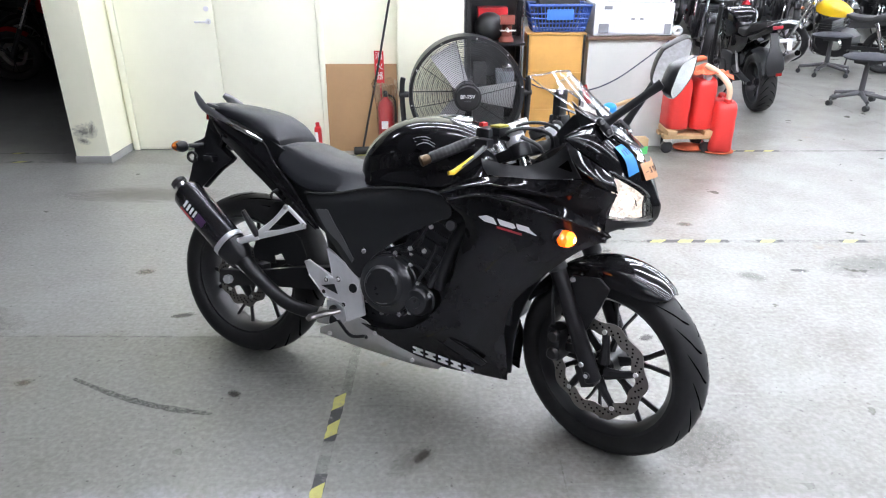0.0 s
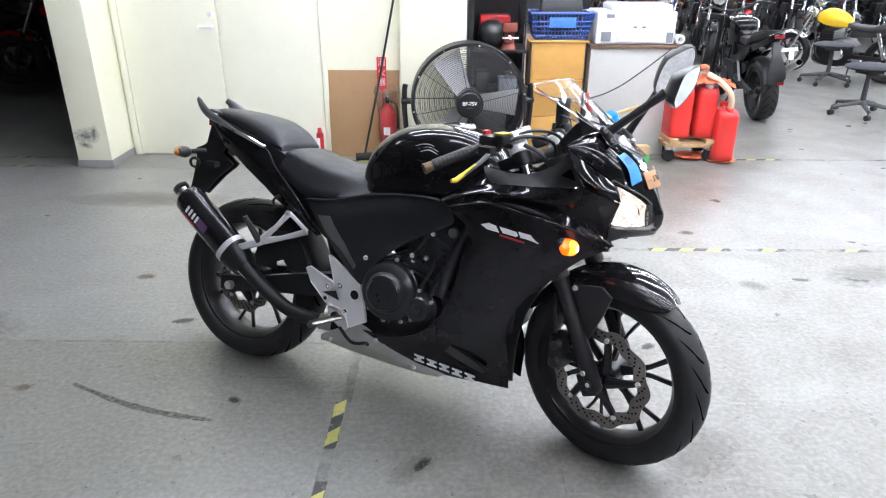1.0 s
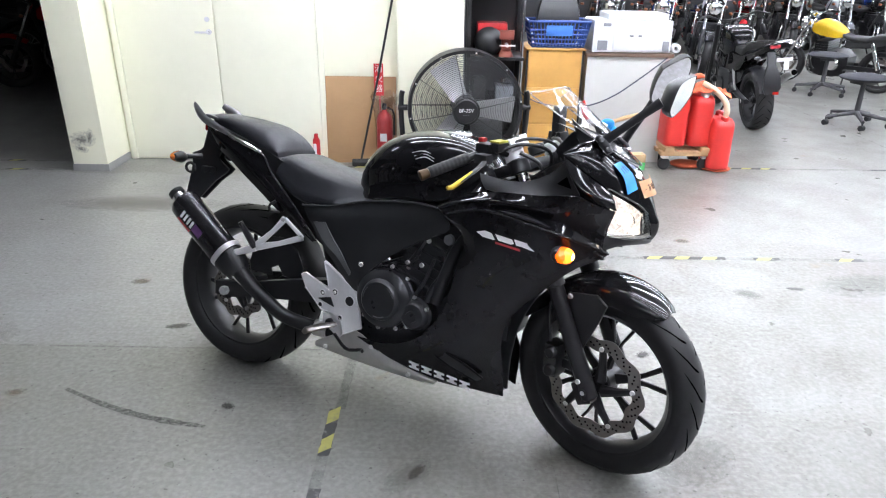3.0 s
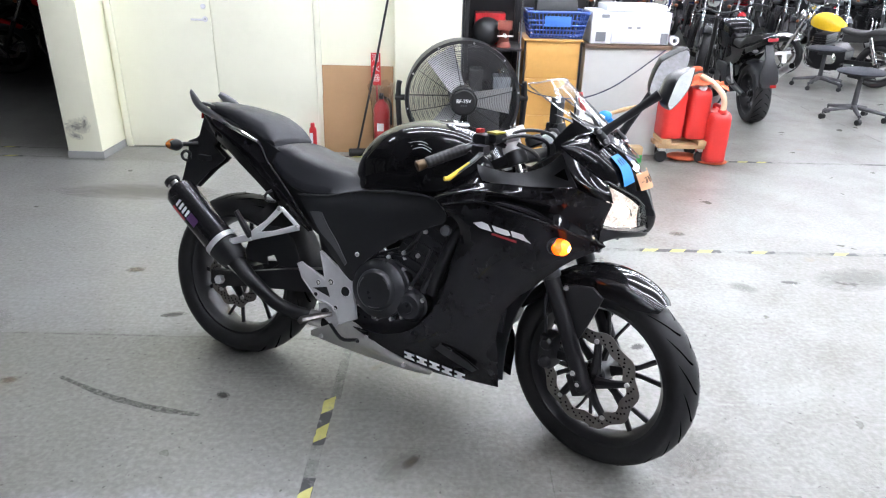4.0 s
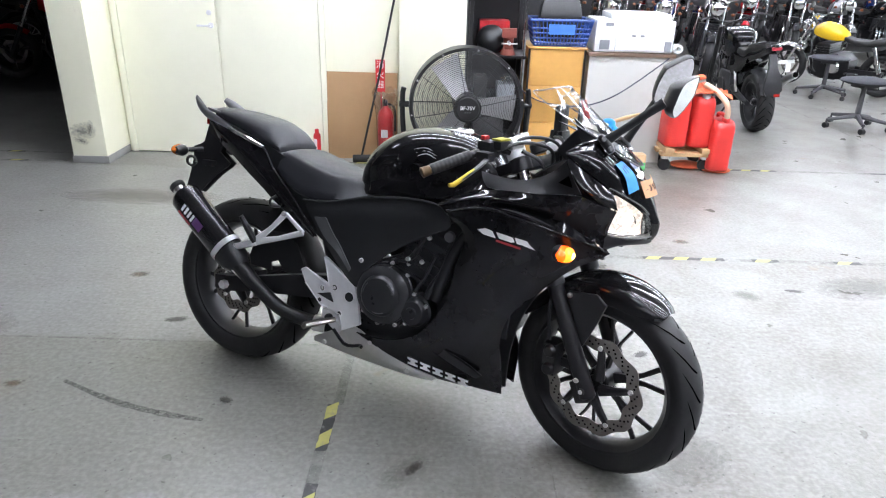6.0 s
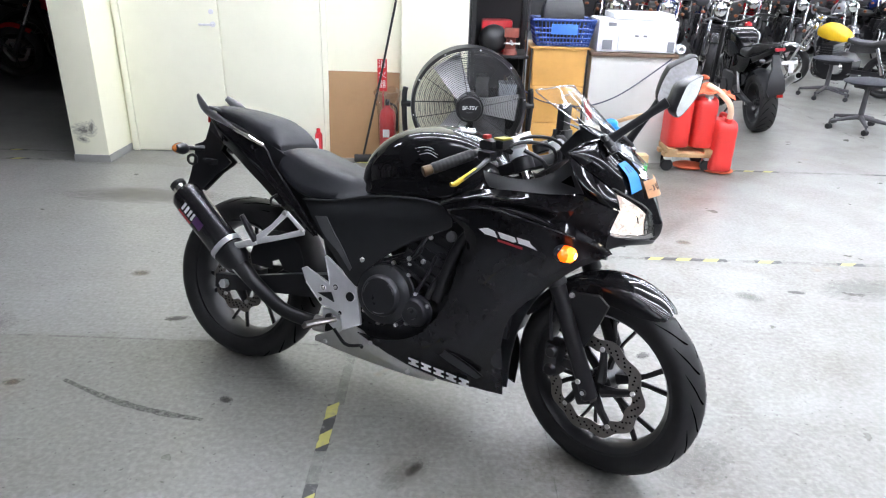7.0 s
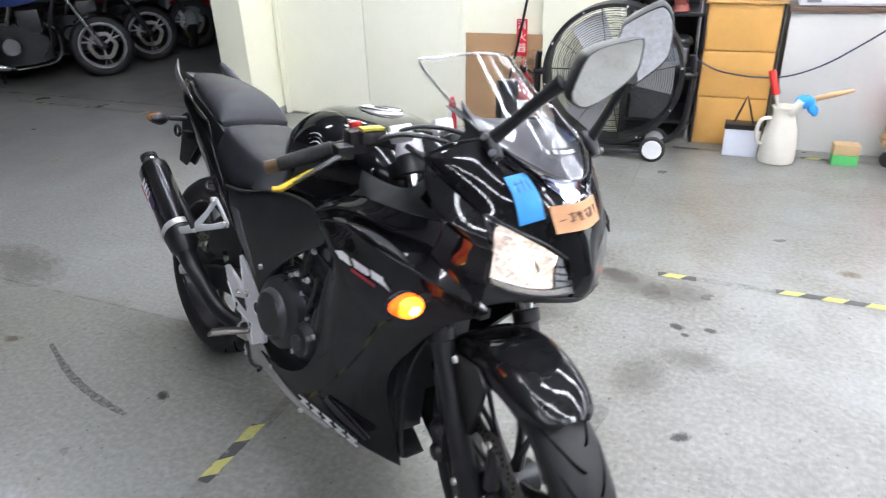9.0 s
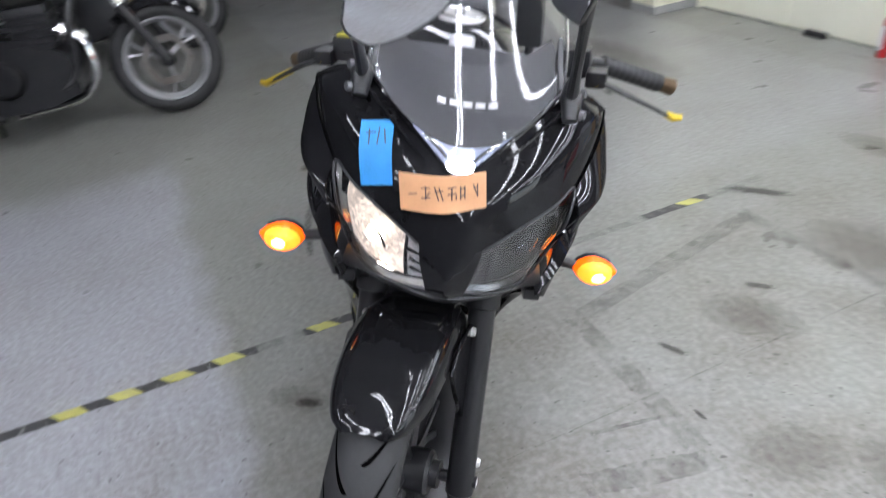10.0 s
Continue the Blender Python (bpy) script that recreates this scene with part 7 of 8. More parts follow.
bagm = loft(B(), [[(x * s2, y * s3, z) for x, y in ((-0.16, -0.07), (0, -0.085), (0.16, -0.07), (0.17, 0), (0.16, 0.07), (0, 0.085), (-0.16, 0.07), (-0.17, 0))] for z, s2, s3 in ((0.02, 0.95, 1.0), (0.15, 1.0, 1.1), (0.26, 0.95, 1.0), (0.34, 0.8, 0.6), (0.37, 0.6, 0.3))])
solid("tool_bag", bagm, MATTE, room(1.53, 3.24, 0.895), "black fabric tool bag standing in the basket", "bag")

# printer
pr = thing("printer", "white office laser printer on the desk", "printer", room(2.09, 3.28, 0.857))
part("body", bx(B(), (0, 0, 0.12), (0.60, 0.40, 0.235), bev=0.012), PRINTER, pr)
part("front_door", bx(B(), (0.035, -0.203, 0.11), (0.36, 0.012, 0.19), bev=0.004), PRINTER, pr)
part("lid", bx(B(), (0.04, 0.01, 0.262), (0.46, 0.36, 0.045), bev=0.012), PRINTER, pr, "raised scanner lid")
for x in (-0.01, 0.055):
    part("latch", bx(B(), (x, -0.211, 0.125), (0.028, 0.008, 0.014), bev=0.002), PRINTGREY, pr)
part("panel", bx(B(), (-0.225, -0.2, 0.055), (0.075, 0.012, 0.07), bev=0.003), PRINTGREY, pr, "grey side flap")
part("paper_slot", bx(B(), (0.26, -0.202, 0.05), (0.05, 0.01, 0.075), bev=0.003), PRINTGREY, pr)
part("tray_grip", bx(B(), (-0.2, -0.2, 0.205), (0.06, 0.012, 0.025), bev=0.004), PRINTGREY, pr)
roll = B()
turned(roll, [(0.018, -0.03), (0.034, -0.03), (0.034, 0.03), (0.018, 0.03), (0.018, -0.03)], None, 20)
solid("paper_roll", roll, PRINTER, room(2.44, 3.12, 0.892), "small white paper roll at the desk edge", "paper roll")
cord = tube(B(), [(2.36, 3.03, 0.83), (2.30, 3.022, 0.78), (2.15, 3.02, 0.66), (1.98, 3.018, 0.54), (1.80, 3.016, 0.465), (1.62, 3.012, 0.45), (1.42, 3.012, 0.475), (1.31, 3.016, 0.52), (1.25, 3.04, 0.56)], 0.005, 6, 40)
solid("power_cord", cord, CABLEB, ROOM, "dark blue power cord sagging across the cabinet fronts", "cord")

# battery, measuring jug, brushes, cartons
bat = thing("car_battery", "white boxed battery with black top and strap", "battery", room(1.595, 2.88))
part("case", bx(B(), (0, 0, 0.085), (0.20, 0.11, 0.17), bev=0.004), BATTWHITE, bat)
part("lid", bx(B(), (0, 0, 0.183), (0.212, 0.12, 0.03), bev=0.006), MATTE, bat, "black lid")
part("strap", tube(B(), [(-0.055, 0, 0.19), (-0.02, 0.01, 0.30), (0.0, 0.02, 0.36), (0.02, 0.01, 0.30), (0.055, 0, 0.19)], 0.006, 6), MATTE, bat, "black carrying strap")
jug = thing("measuring_jug", "large translucent white plastic oil jug", "jug", room(1.80, 2.80))
prof = [(0.0, 0.004), (0.098, 0.004), (0.104, 0.02), (0.100, 0.10), (0.088, 0.20), (0.066, 0.275), (0.062, 0.30), (0.070, 0.335), (0.064, 0.335), (0.056, 0.30), (0.0, 0.29)]
part("body", turned(B(), prof, Matrix.Rotation(radians(90), 4, "X"), 28), PALE, jug)
part("handle", tube(B(), [(-0.065, -0.03, 0.27), (-0.115, -0.05, 0.26), (-0.13, -0.055, 0.20), (-0.118, -0.045, 0.13), (-0.09, -0.03, 0.11)], 0.012, 8, 14), PALE, jug)
part("spout", tube(B(), [(0.03, -0.03, 0.30), (0.06, -0.05, 0.345), (0.075, -0.06, 0.385)], [0.03, 0.026, 0.022], 10), PALE, jug)
gl = ball(B(), (0, 0, 0), (0.055, 0.035, 0.04))
for k in range(3):
    ball(gl, (0.035 + 0.012 * k, -0.01, -0.03 - 0.01 * k), (0.018, 0.014, 0.03))
solid("rubber_glove", gl, GLOVE, room(1.895, 2.765, 0.375), "blue rubber glove draped over the jug", "glove")
br = thing("hand_brush", "long brush with a red handle leaning in the jug", "brush", room(1.77, 2.80, 0.30))
part("shaft", tube(B(), [(0.0, 0.0, 0.0), (-0.035, 0.0, 0.12)], 0.009, 8), PALE, br)
part("handle", tube(B(), [(-0.03, 0, 0.10), (-0.07, 0.01, 0.235)], [0.022, 0.02], 12), REDPLASTIC, br, "red plastic handle")
br2 = thing("scrub_brush", "wooden-handled brush resting on the jug", "brush", room(1.93, 2.78, 0.385))
part("handle", tube(B(), [(0, 0, 0), (0.10, 0.0, 0.035), (0.20, 0.0, 0.065)], [0.014, 0.017, 0.010], 10), WOODY, br2, "pale wooden handle")
part("head", bx(B(), (-0.02, 0, -0.01), (0.06, 0.04, 0.03), bev=0.006), GLOVE, br2)
for z, material, label in ((0.0, SPONGE, "small green carton on the floor"), (0.062, KRAFT, "small kraft carton stacked on another")):
    solid("carton", bx(B(), (0, 0, 0.03), (0.135, 0.09, 0.06), bev=0.003), material, room(2.165, 2.86, z + 0.001, 3), label, "carton", "cartons")

# red fuel cans on a dolly
dolly = thing("wooden_dolly", "small wooden dolly on black casters", "dolly", room(2.545, 2.98))
for y in (-0.13, 0.0, 0.13):
    part("slat", bx(B(), (0, y, 0.135), (0.40, 0.075, 0.03), bev=0.003), WOODY, dolly)
for x in (-0.14, 0.14):
    part("beam", bx(B(), (x, 0, 0.168), (0.07, 0.36, 0.036), bev=0.003), WOODY, dolly)
for x in (-0.155, 0.155):
    for y in (-0.12, 0.12):
        c = part("caster", bx(B(), (x, y, 0.105), (0.05, 0.05, 0.025), bev=0.003), SILVER, dolly, "black rubber caster")
        part("caster_wheel", cyl(B(), (x, y - 0.018, 0.048), (x, y + 0.018, 0.048), 0.047, seg=20, bev=0.006), RUBBER, c)
solid("orange_rag", ball(B(), (0, 0, 0.02), (0.13, 0.11, 0.025)), ORANGECLOTH, room(2.60, 2.96), "flat orange rag on the floor under the dolly", "rag")
solid("orange_rag", ball(B(), (0, 0, 0.012), (0.125, 0.12, 0.015)), ORANGECLOTH, room(2.80, 2.89), "flat orange rag on the floor under a fuel can", "rag")


def fuel_can(m, cap):
    ob = thing("fuel_can", "red ribbed plastic fuel can", "fuel can", m, "red fuel cans")
    rings = []
    for z, k in ((0.0, 0.90), (0.012, 1.0), (0.06, 1.0), (0.10, 0.985), (0.14, 1.0), (0.20, 1.0), (0.24, 0.985), (0.28, 1.0), (0.33, 1.0), (0.365, 0.93), (0.385, 0.78)):
        a, b = 0.086 * k, 0.135 * k
        rings.append([(a * math.copysign(abs(math.cos(w)) ** 0.45, math.cos(w)), b * math.copysign(abs(math.sin(w)) ** 0.45, math.sin(w)), z) for w in np.linspace(0, 6.2832, 28, endpoint=False).tolist()])
    part("body", loft(B(), rings), REDPLASTIC, ob, sharp=50)
    part("handle", tube(B(), [(0, -0.07, 0.37), (0, -0.055, 0.415), (0, 0.06, 0.415), (0, 0.075, 0.37)], 0.015, 10, 14), REDPLASTIC, ob)
    part("cap", cyl(B(), (0, -0.085, 0.365), (0, -0.093, 0.41), 0.032, 0.030, seg=18, bev=0.004), WHITE if cap else REDPLASTIC, ob, "screw cap")
    return ob


fuel_can(room(2.455, 2.97, 0.187), True)
fuel_can(room(2.64, 2.97, 0.187), True)
can3 = fuel_can(room(2.79, 2.90, 0.024, 0), False)
part("pour_hose", tube(B(), [(0, -0.09, 0.39), (0.0, -0.10, 0.46), (-0.03, -0.10, 0.53), (-0.10, -0.05, 0.60), (-0.17, 0, 0.64)], 0.022, 10, 18), HOSE, can3, "cream rubber pouring hose")
rag = B()
bmesh.ops.create_grid(rag, x_segments=24, y_segments=14, size=1.0, matrix=Matrix.Diagonal((0.22, 0.13, 1, 1)))
for v in rag.verts:
    v.co.z = 0.05 * noise.noise(v.co * 9) + 0.025 * noise.noise(v.co * 23) - 0.5 * max(abs(v.co.x) - 0.16, 0) - 0.6 * max(abs(v.co.y) - 0.09, 0)
bmesh.ops.solidify(rag, geom=list(rag.faces), thickness=0.004)
solid("orange_rag", rag, ORANGECLOTH, room(2.60, 2.95, 0.632), "crumpled orange rags lying on the fuel cans", "rag")
solid("rag_roll", tube(B(), [(-0.09, -0.05, 0.0), (0.0, -0.04, 0.03), (0.05, 0, 0.02)], [0.016, 0.022, 0.012], 10, 10), ORANGECLOTH, room(2.58, 2.95, 0.685), "rolled orange cloth on the fuel cans", "rag")


# ---- office chairs ----
def office_chair(m, label, back):
    ob = thing("office_chair", label, "chair", m, "office chairs")
    for k in range(5):
        w = 2 * math.pi * k / 5 + 0.3
        e = Vector((math.cos(w), math.sin(w), 0))
        leg = part("leg", tube(B(), [Vector((0, 0, 0.13)), e * 0.30 + Vector((0, 0, 0.085))], [0.026, 0.016], 8), CHAIRGREY, ob)
        part("caster", cyl(B(), e * 0.30 + Vector((-0.02, 0, 0.028)), e * 0.30 + Vector((0.02, 0, 0.028)), 0.028, seg=14), MATTE, leg)
        part("caster_stem", cyl(B(), e * 0.30 + Vector((0, 0, 0.04)), e * 0.30 + Vector((0, 0, 0.085)), 0.009, seg=8), CHAIRGREY, leg)
    part("column", cyl(B(), (0, 0, 0.10), (0, 0, 0.42), 0.028, 0.022, seg=14), CHAIRGREY, ob)
    part("mechanism", bx(B(), (0, 0, 0.43), (0.2, 0.16, 0.035), bev=0.008), CHAIRGREY, ob)
    part("seat", ball(B(), (0, 0, 0.475), (0.24, 0.23, 0.04), u=24), CHAIRCLOTH, ob, "dark padded seat")
    return ob


office_chair(room(4.83, 4.58, 0, 20), "grey swivel stool with worn dark seat", False)
office_chair(room(5.40, 6.40, 0, 60), "grey swivel stool beside the parked motorcycles", False)


# ---- parked motorcycles in the background ----
BGMETAL = mat("parked_engine_metal", (0.022, 0.022, 0.024), 0.32, metal=0.6, var=0.3)
BGRIM = mat("parked_cast_rim", (0.45, 0.45, 0.46), 0.3, metal=0.6)
BGAMBER = mat("dusty_amber_lens", (0.20, 0.06, 0.02), 0.3)
BGSEAT = mat("parked_seat", (0.02, 0.02, 0.02), 0.6, bump=0.2)
TANKRED = mat("parked_red_tank", (0.38, 0.015, 0.02), 0.2, coat=0.4)
TANKBLUE = mat("parked_blue_tank", (0.02, 0.04, 0.16), 0.2, coat=0.4)
TANKSILVER = mat("parked_silver_tank", (0.45, 0.46, 0.48), 0.3, metal=0.5)


def parked(label, paint, rim_mat, style, tail=None):
    """A parked street motorcycle: rear axle over the origin's x = 0, nose to +x."""
    ob = thing("parked_motorcycle", label, "motorcycle", Matrix())
    for nm, x, r, w in (("rear_wheel", 0.0, 0.315, 0.15), ("front_wheel", 1.42, 0.31, 0.11)):
        at = Matrix.Translation((x, 0, r))
        tyre, rim, hub, spokes = wheel_meshes(r, w, r - 0.082, w * 0.72, 3, 32)
        wheel = part(nm, hub, BGMETAL, ob, move=at)
        part("tyre", tyre, RUBBER, wheel, move=at, sharp=60)
        part("rim", rim, rim_mat, wheel, move=at)
        for bm in spokes:
            part("spoke", bm, rim_mat, wheel, move=at)
        d, dark = disc_mesh(0.14, 0.10, 6, -0.062, 1)
        dark.free()
        part("brake_disc", d, STEEL, wheel, move=at)
    ax, up = Vector((1.42, 0, 0.31)), Vector((-0.44, 0, 0.9))
    fk = part("fork", cyl(B(), ax + Vector((0, -0.1, 0)), ax + Vector((0, 0.1, 0)), 0.012, seg=10), SATIN, ob)
    for s in (-1, 1):
        o = Vector((0, 0.095 * s, 0))
        part("fork_leg", cyl(B(), ax + o, ax + o + up * 0.36, 0.028, seg=12), SATIN if style != "chrome" else CHROME, fk)
        part("fork_tube", cyl(B(), ax + o + up * 0.34, ax + o + up * 0.74, 0.021, seg=12), CHROME, fk)
    rows = [[(ax.x + rr * math.cos(a), y, ax.z + rr * math.sin(a)) for y, rr in ((-0.07, 0.30), (-0.045, 0.335), (0, 0.345), (0.045, 0.335), (0.07, 0.30))] for a in (0.7, 1.2, 1.7, 2.3)]
    part("front_fender", surf(B(), rows, 1, 8, 10, 0.003), paint if style != "chrome" else CHROME, ob)
    rows = [[(rr * math.cos(a), y, 0.315 + rr * math.sin(a)) for y, rr in ((-0.085, 0.33), (-0.05, 0.37), (0, 0.38), (0.05, 0.37), (0.085, 0.33))] for a in (1.3, 1.9, 2.5, 2.9)]
    part("rear_fender", surf(B(), rows, 1, 8, 10, 0.003), MATTE, ob)
    secs = [(0.56, 0.86, 0.07, 0.76), (0.66, 0.94, 0.12, 0.75), (0.80, 1.0, 0.15, 0.76), (0.94, 1.0, 0.15, 0.79), (1.04, 0.94, 0.10, 0.82)]
    rings = []
    for x, zt, w, zb in secs:
        h = zt - zb
        half = [(0, zt), (0.6 * w, zt - 0.06 * h), (0.92 * w, zt - 0.3 * h), (w, zt - 0.6 * h), (0.8 * w, zb)]
        rings.append([(x, y, z) for y, z in half] + [(x, -y, z) for y, z in half[:0:-1]])
    rings = [[crom([r[i] for r in rings], 10)[k] for i in range(len(rings[0]))] for k in range(11)]
    part("fuel_tank", loft(B(), rings), paint, ob, sharp=60)
    part("seat", seat_loft([(-0.28, 0.86, 0.80, 0.08), (-0.1, 0.85, 0.77, 0.12), (0.12, 0.83, 0.75, 0.13), (0.22, 0.79, 0.72, 0.14), (0.45, 0.79, 0.73, 0.12), (0.58, 0.82, 0.77, 0.09)], 12), BGSEAT, ob, sharp=70)
    part("tail_cowl", loft(B(), [[(x, -w, zb), (x, -w, zt), (x, w, zt), (x, w, zb)] for x, zt, zb, w in ((-0.42, 0.88, 0.82, 0.05), (-0.2, 0.83, 0.74, 0.10), (0.2, 0.74, 0.64, 0.12), (0.5, 0.73, 0.62, 0.11))]), tail or paint, ob)
    eng = part("engine", loft(B(), [[(x, -w, zb), (x, -w, zt), (x, w, zt), (x, w, zb)] for x, zt, zb, w in ((0.42, 0.48, 0.24, 0.14), (0.58, 0.58, 0.20, 0.19), (0.78, 0.56, 0.20, 0.19), (0.95, 0.44, 0.24, 0.14))]), BGMETAL, ob, "metal engine block")
    part("cylinder_block", bx(B(), (0.82, 0, 0.60), (0.20, 0.36, 0.22), Matrix(), 0.02), BGMETAL, eng)
    for s in (-1, 1):
        part("engine_cover", cyl(B(), (0.62, s * 0.18, 0.38), (0.62, s * 0.225, 0.38), 0.10, 0.085, seg=20, bev=0.008), BGMETAL if style != "chrome" else CHROME, eng)
    for k in range(5):
        part("cooling_fin", bx(B(), (0.82, 0, 0.52 + 0.035 * k), (0.225, 0.385, 0.008)), BGMETAL, eng)
    for y in (-0.10, -0.035, 0.035, 0.10):
        part("header_pipe", tube(B(), [(0.92, y, 0.58), (1.03, y, 0.50), (1.04, y, 0.32), (0.93, y * 0.8, 0.20), (0.6, -0.08, 0.17)], 0.019, 8, 14), CHROME, eng)
    part("silencer", tube(B(), [(0.55, -0.13, 0.19), (0.2, -0.17, 0.24), (0.0, -0.19, 0.31), (-0.32, -0.20, 0.40)], [0.03, 0.045, 0.05, 0.046], 12, 12), CHROME if style == "chrome" else SATIN, ob, "tapered silencer")
    part("swing_arm", bx(B(), (0.2, 0.12, 0.35), (0.5, 0.035, 0.06), Matrix(), 0.008), SATIN, ob)
    part("swing_arm", bx(B(), (0.2, -0.11, 0.35), (0.5, 0.035, 0.06), Matrix(), 0.008), SATIN, ob)
    for s in (-1, 1):
        part("shock", cyl(B(), (-0.02, s * 0.15, 0.36), (0.12, s * 0.14, 0.72), 0.03, seg=12), CHROME, ob)
        part("frame_tube", tube(B(), [(1.1, s * 0.04, 0.86), (1.0, s * 0.14, 0.6), (0.92, s * 0.15, 0.3), (0.5, s * 0.14, 0.22)], 0.017, 8, 12), SATIN, ob)
        part("signal", ball(B(), (1.18, s * 0.22, 0.88), (0.022, 0.028, 0.022)), BGAMBER, ob)
        part("signal", ball(B(), (-0.36, s * 0.17, 0.80), (0.022, 0.028, 0.022)), BGAMBER, ob)
        part("mirror", ball(B(), (1.0, s * 0.36, 1.28), (0.012, 0.06, 0.045)), MATTE, ob)
        part("mirror_stalk", tube(B(), [(1.04, s * 0.26, 1.08), (1.01, s * 0.34, 1.27)], 0.006, 6), MATTE, ob)
        part("footpeg", cyl(B(), (0.42, s * 0.15, 0.32), (0.42, s * 0.27, 0.32), 0.014, seg=8), RUBBER, ob)
    part("handlebar", tube(B(), [(0.92, -0.37, 1.06), (1.0, -0.26, 1.09), (1.09, -0.1, 1.03), (1.09, 0.1, 1.03), (1.0, 0.26, 1.09), (0.92, 0.37, 1.06)], 0.012, 8, 20), CHROME, ob)
    for s in (-1, 1):
        part("grip", cyl(B(), (0.985, s * 0.285, 1.082), (0.91, s * 0.385, 1.055), 0.018, seg=10), RUBBER, ob)
    hl = part("headlight", turned(B(), [(0.0, -0.10), (0.05, -0.09), (0.085, -0.03), (0.09, 0.02), (0.085, 0.03)], Matrix.Translation((1.20, 0, 0.93)) @ pose(0, 0, 0, 0, 0, -90), 20), CHROME if style == "chrome" else MATTE, ob)
    part("headlight_glass", turned(B(), [(0.0, 0.045), (0.05, 0.04), (0.085, 0.028)], Matrix.Translation((1.20, 0, 0.93)) @ pose(0, 0, 0, 0, 0, -90), 20), CHROME, hl)
    for s in (-1, 1):
        part("gauge", cyl(B(), (1.12, s * 0.05, 1.03), (1.09, s * 0.05, 1.09), 0.04, seg=14), CHROME, ob)
    part("tail_light", bx(B(), (-0.42, 0, 0.84), (0.03, 0.12, 0.05), Matrix(), 0.008), REDLENS, ob)
    part("plate_bracket", bx(B(), (-0.45, 0, 0.66), (0.02, 0.12, 0.22), pose(0, 0, 0, 0, 0, 0), 0.004), MATTE, ob)
    part("side_stand", tube(B(), [(0.45, 0.1, 0.22), (0.42, 0.24, 0.012)], 0.012, 8), SATIN, ob)
    return ob


def stand_at(ob, rear, front, lean=-5, copy=True):
    """Lay a parked motorcycle from its rear to its front wheel's place on the floor."""
    d = Vector(front) - Vector(rear)
    m = Matrix.Translation((rear[0], rear[1], 0.003)) @ Matrix.Rotation(math.atan2(d.y, d.x), 4, "Z") @ Matrix.Rotation(radians(lean), 4, "X")
    if copy:
        return copy_thing(ob, m)
    ob.matrix_world = m
    return ob


def uv(u, v):
    p = ROOM @ Vector((u, v, 0))
    return (p.x, p.y)


black = stand_at(parked("black naked motorcycle with pale cast wheels parked in the shade", GLOSS, BGRIM, "naked"), (-1.11, -2.80), (-1.69, -1.49), -5, False)
chrome = stand_at(parked("blue-tanked retro motorcycle with chrome engine parked in the dark", TANKBLUE, BGRIM, "chrome"), (-6.20, 0.06), (-5.80, 1.43), -5, False)
red = stand_at(parked("red-tanked motorcycle parked in a row", TANKRED, SATIN, "naked"), uv(4.4, 10.4), uv(4.0, 8.9), -5, False)
yellow = stand_at(parked("yellow-tanked roadster with chrome parts parked side-on", YELLOW, SATIN, "chrome", BGSEAT), (2.83, 8.46), (1.60, 9.10), -5, False)
yellow.matrix_world = yellow.matrix_world @ Matrix.Scale(0.86, 4)
silver = stand_at(parked("silver-tanked motorcycle parked in a row", TANKSILVER, BGRIM, "chrome"), uv(5.3, 10.6), uv(4.8, 9.2), -5, False)
stand_at(black, (-6.62, 0.72), (-6.30, 2.08))
stand_at(red, (-7.3, 1.5), (-6.75, 2.8))
stand_at(black, (-2.6, -3.2), (-3.2, -1.7))
stand_at(red, uv(-3.3, 6.6), uv(-4.6, 6.1))
stand_at(black, uv(-5.2, 7.3), uv(-3.8, 7.6))
row = [black, silver, black, chrome, red, black, silver, black, black, red, chrome, black]
for k, ob in enumerate(row):
    j = 0.12 * math.sin(5.1 * k)
    stand_at(ob, uv(2.9 + 0.78 * k + j, 11.2), uv(2.6 + 0.78 * k - j, 9.75))
for k, ob in enumerate(row[::-1]):
    j = 0.12 * math.sin(3.7 * k + 1)
    stand_at(ob, uv(3.2 + 0.8 * k + j, 13.6), uv(2.9 + 0.8 * k, 12.2))
for k, ob in enumerate((black, chrome, black)):
    stand_at(ob, uv(3.2 + 0.75 * k, 8.9 + 0.1 * math.sin(k)), uv(2.75 + 0.75 * k, 7.5))


# black naked motorcycle, tail towards the workshop
adv = thing("naked_motorcycle", "black naked motorcycle with polished silencer parked tail first", "motorcycle", Matrix())
rear_xy, front_xy = (1.53, 5.50), (0.98, 6.90)
dv = Vector(front_xy) - Vector(rear_xy)
adv.matrix_world = Matrix.Translation((rear_xy[0], rear_xy[1], 0.003)) @ Matrix.Rotation(math.atan2(dv.y, dv.x), 4, "Z") @ Matrix.Rotation(radians(-6), 4, "X") @ Matrix.Scale(0.87, 4)
for nm, x, r, w in (("rear_wheel", 0.0, 0.325, 0.19), ("front_wheel", 1.5, 0.33, 0.12)):
    at = Matrix.Translation((x, 0, r))
    tyre, rim, hub, spokes = wheel_meshes(r, w, r - 0.095, w * 0.72, 5, 36)
    wheel = part(nm, hub, SATIN, adv, move=at)
    part("tyre", tyre, RUBBER, wheel, move=at, sharp=60)
    tagged(part("tread_pattern", tread(r, w, 22, 2), GROOVE, wheel, move=at), kind="stuff")
    part("rim", rim, SATIN, wheel, move=at)
    for bm in spokes:
        part("spoke", bm, SATIN, wheel, move=at)
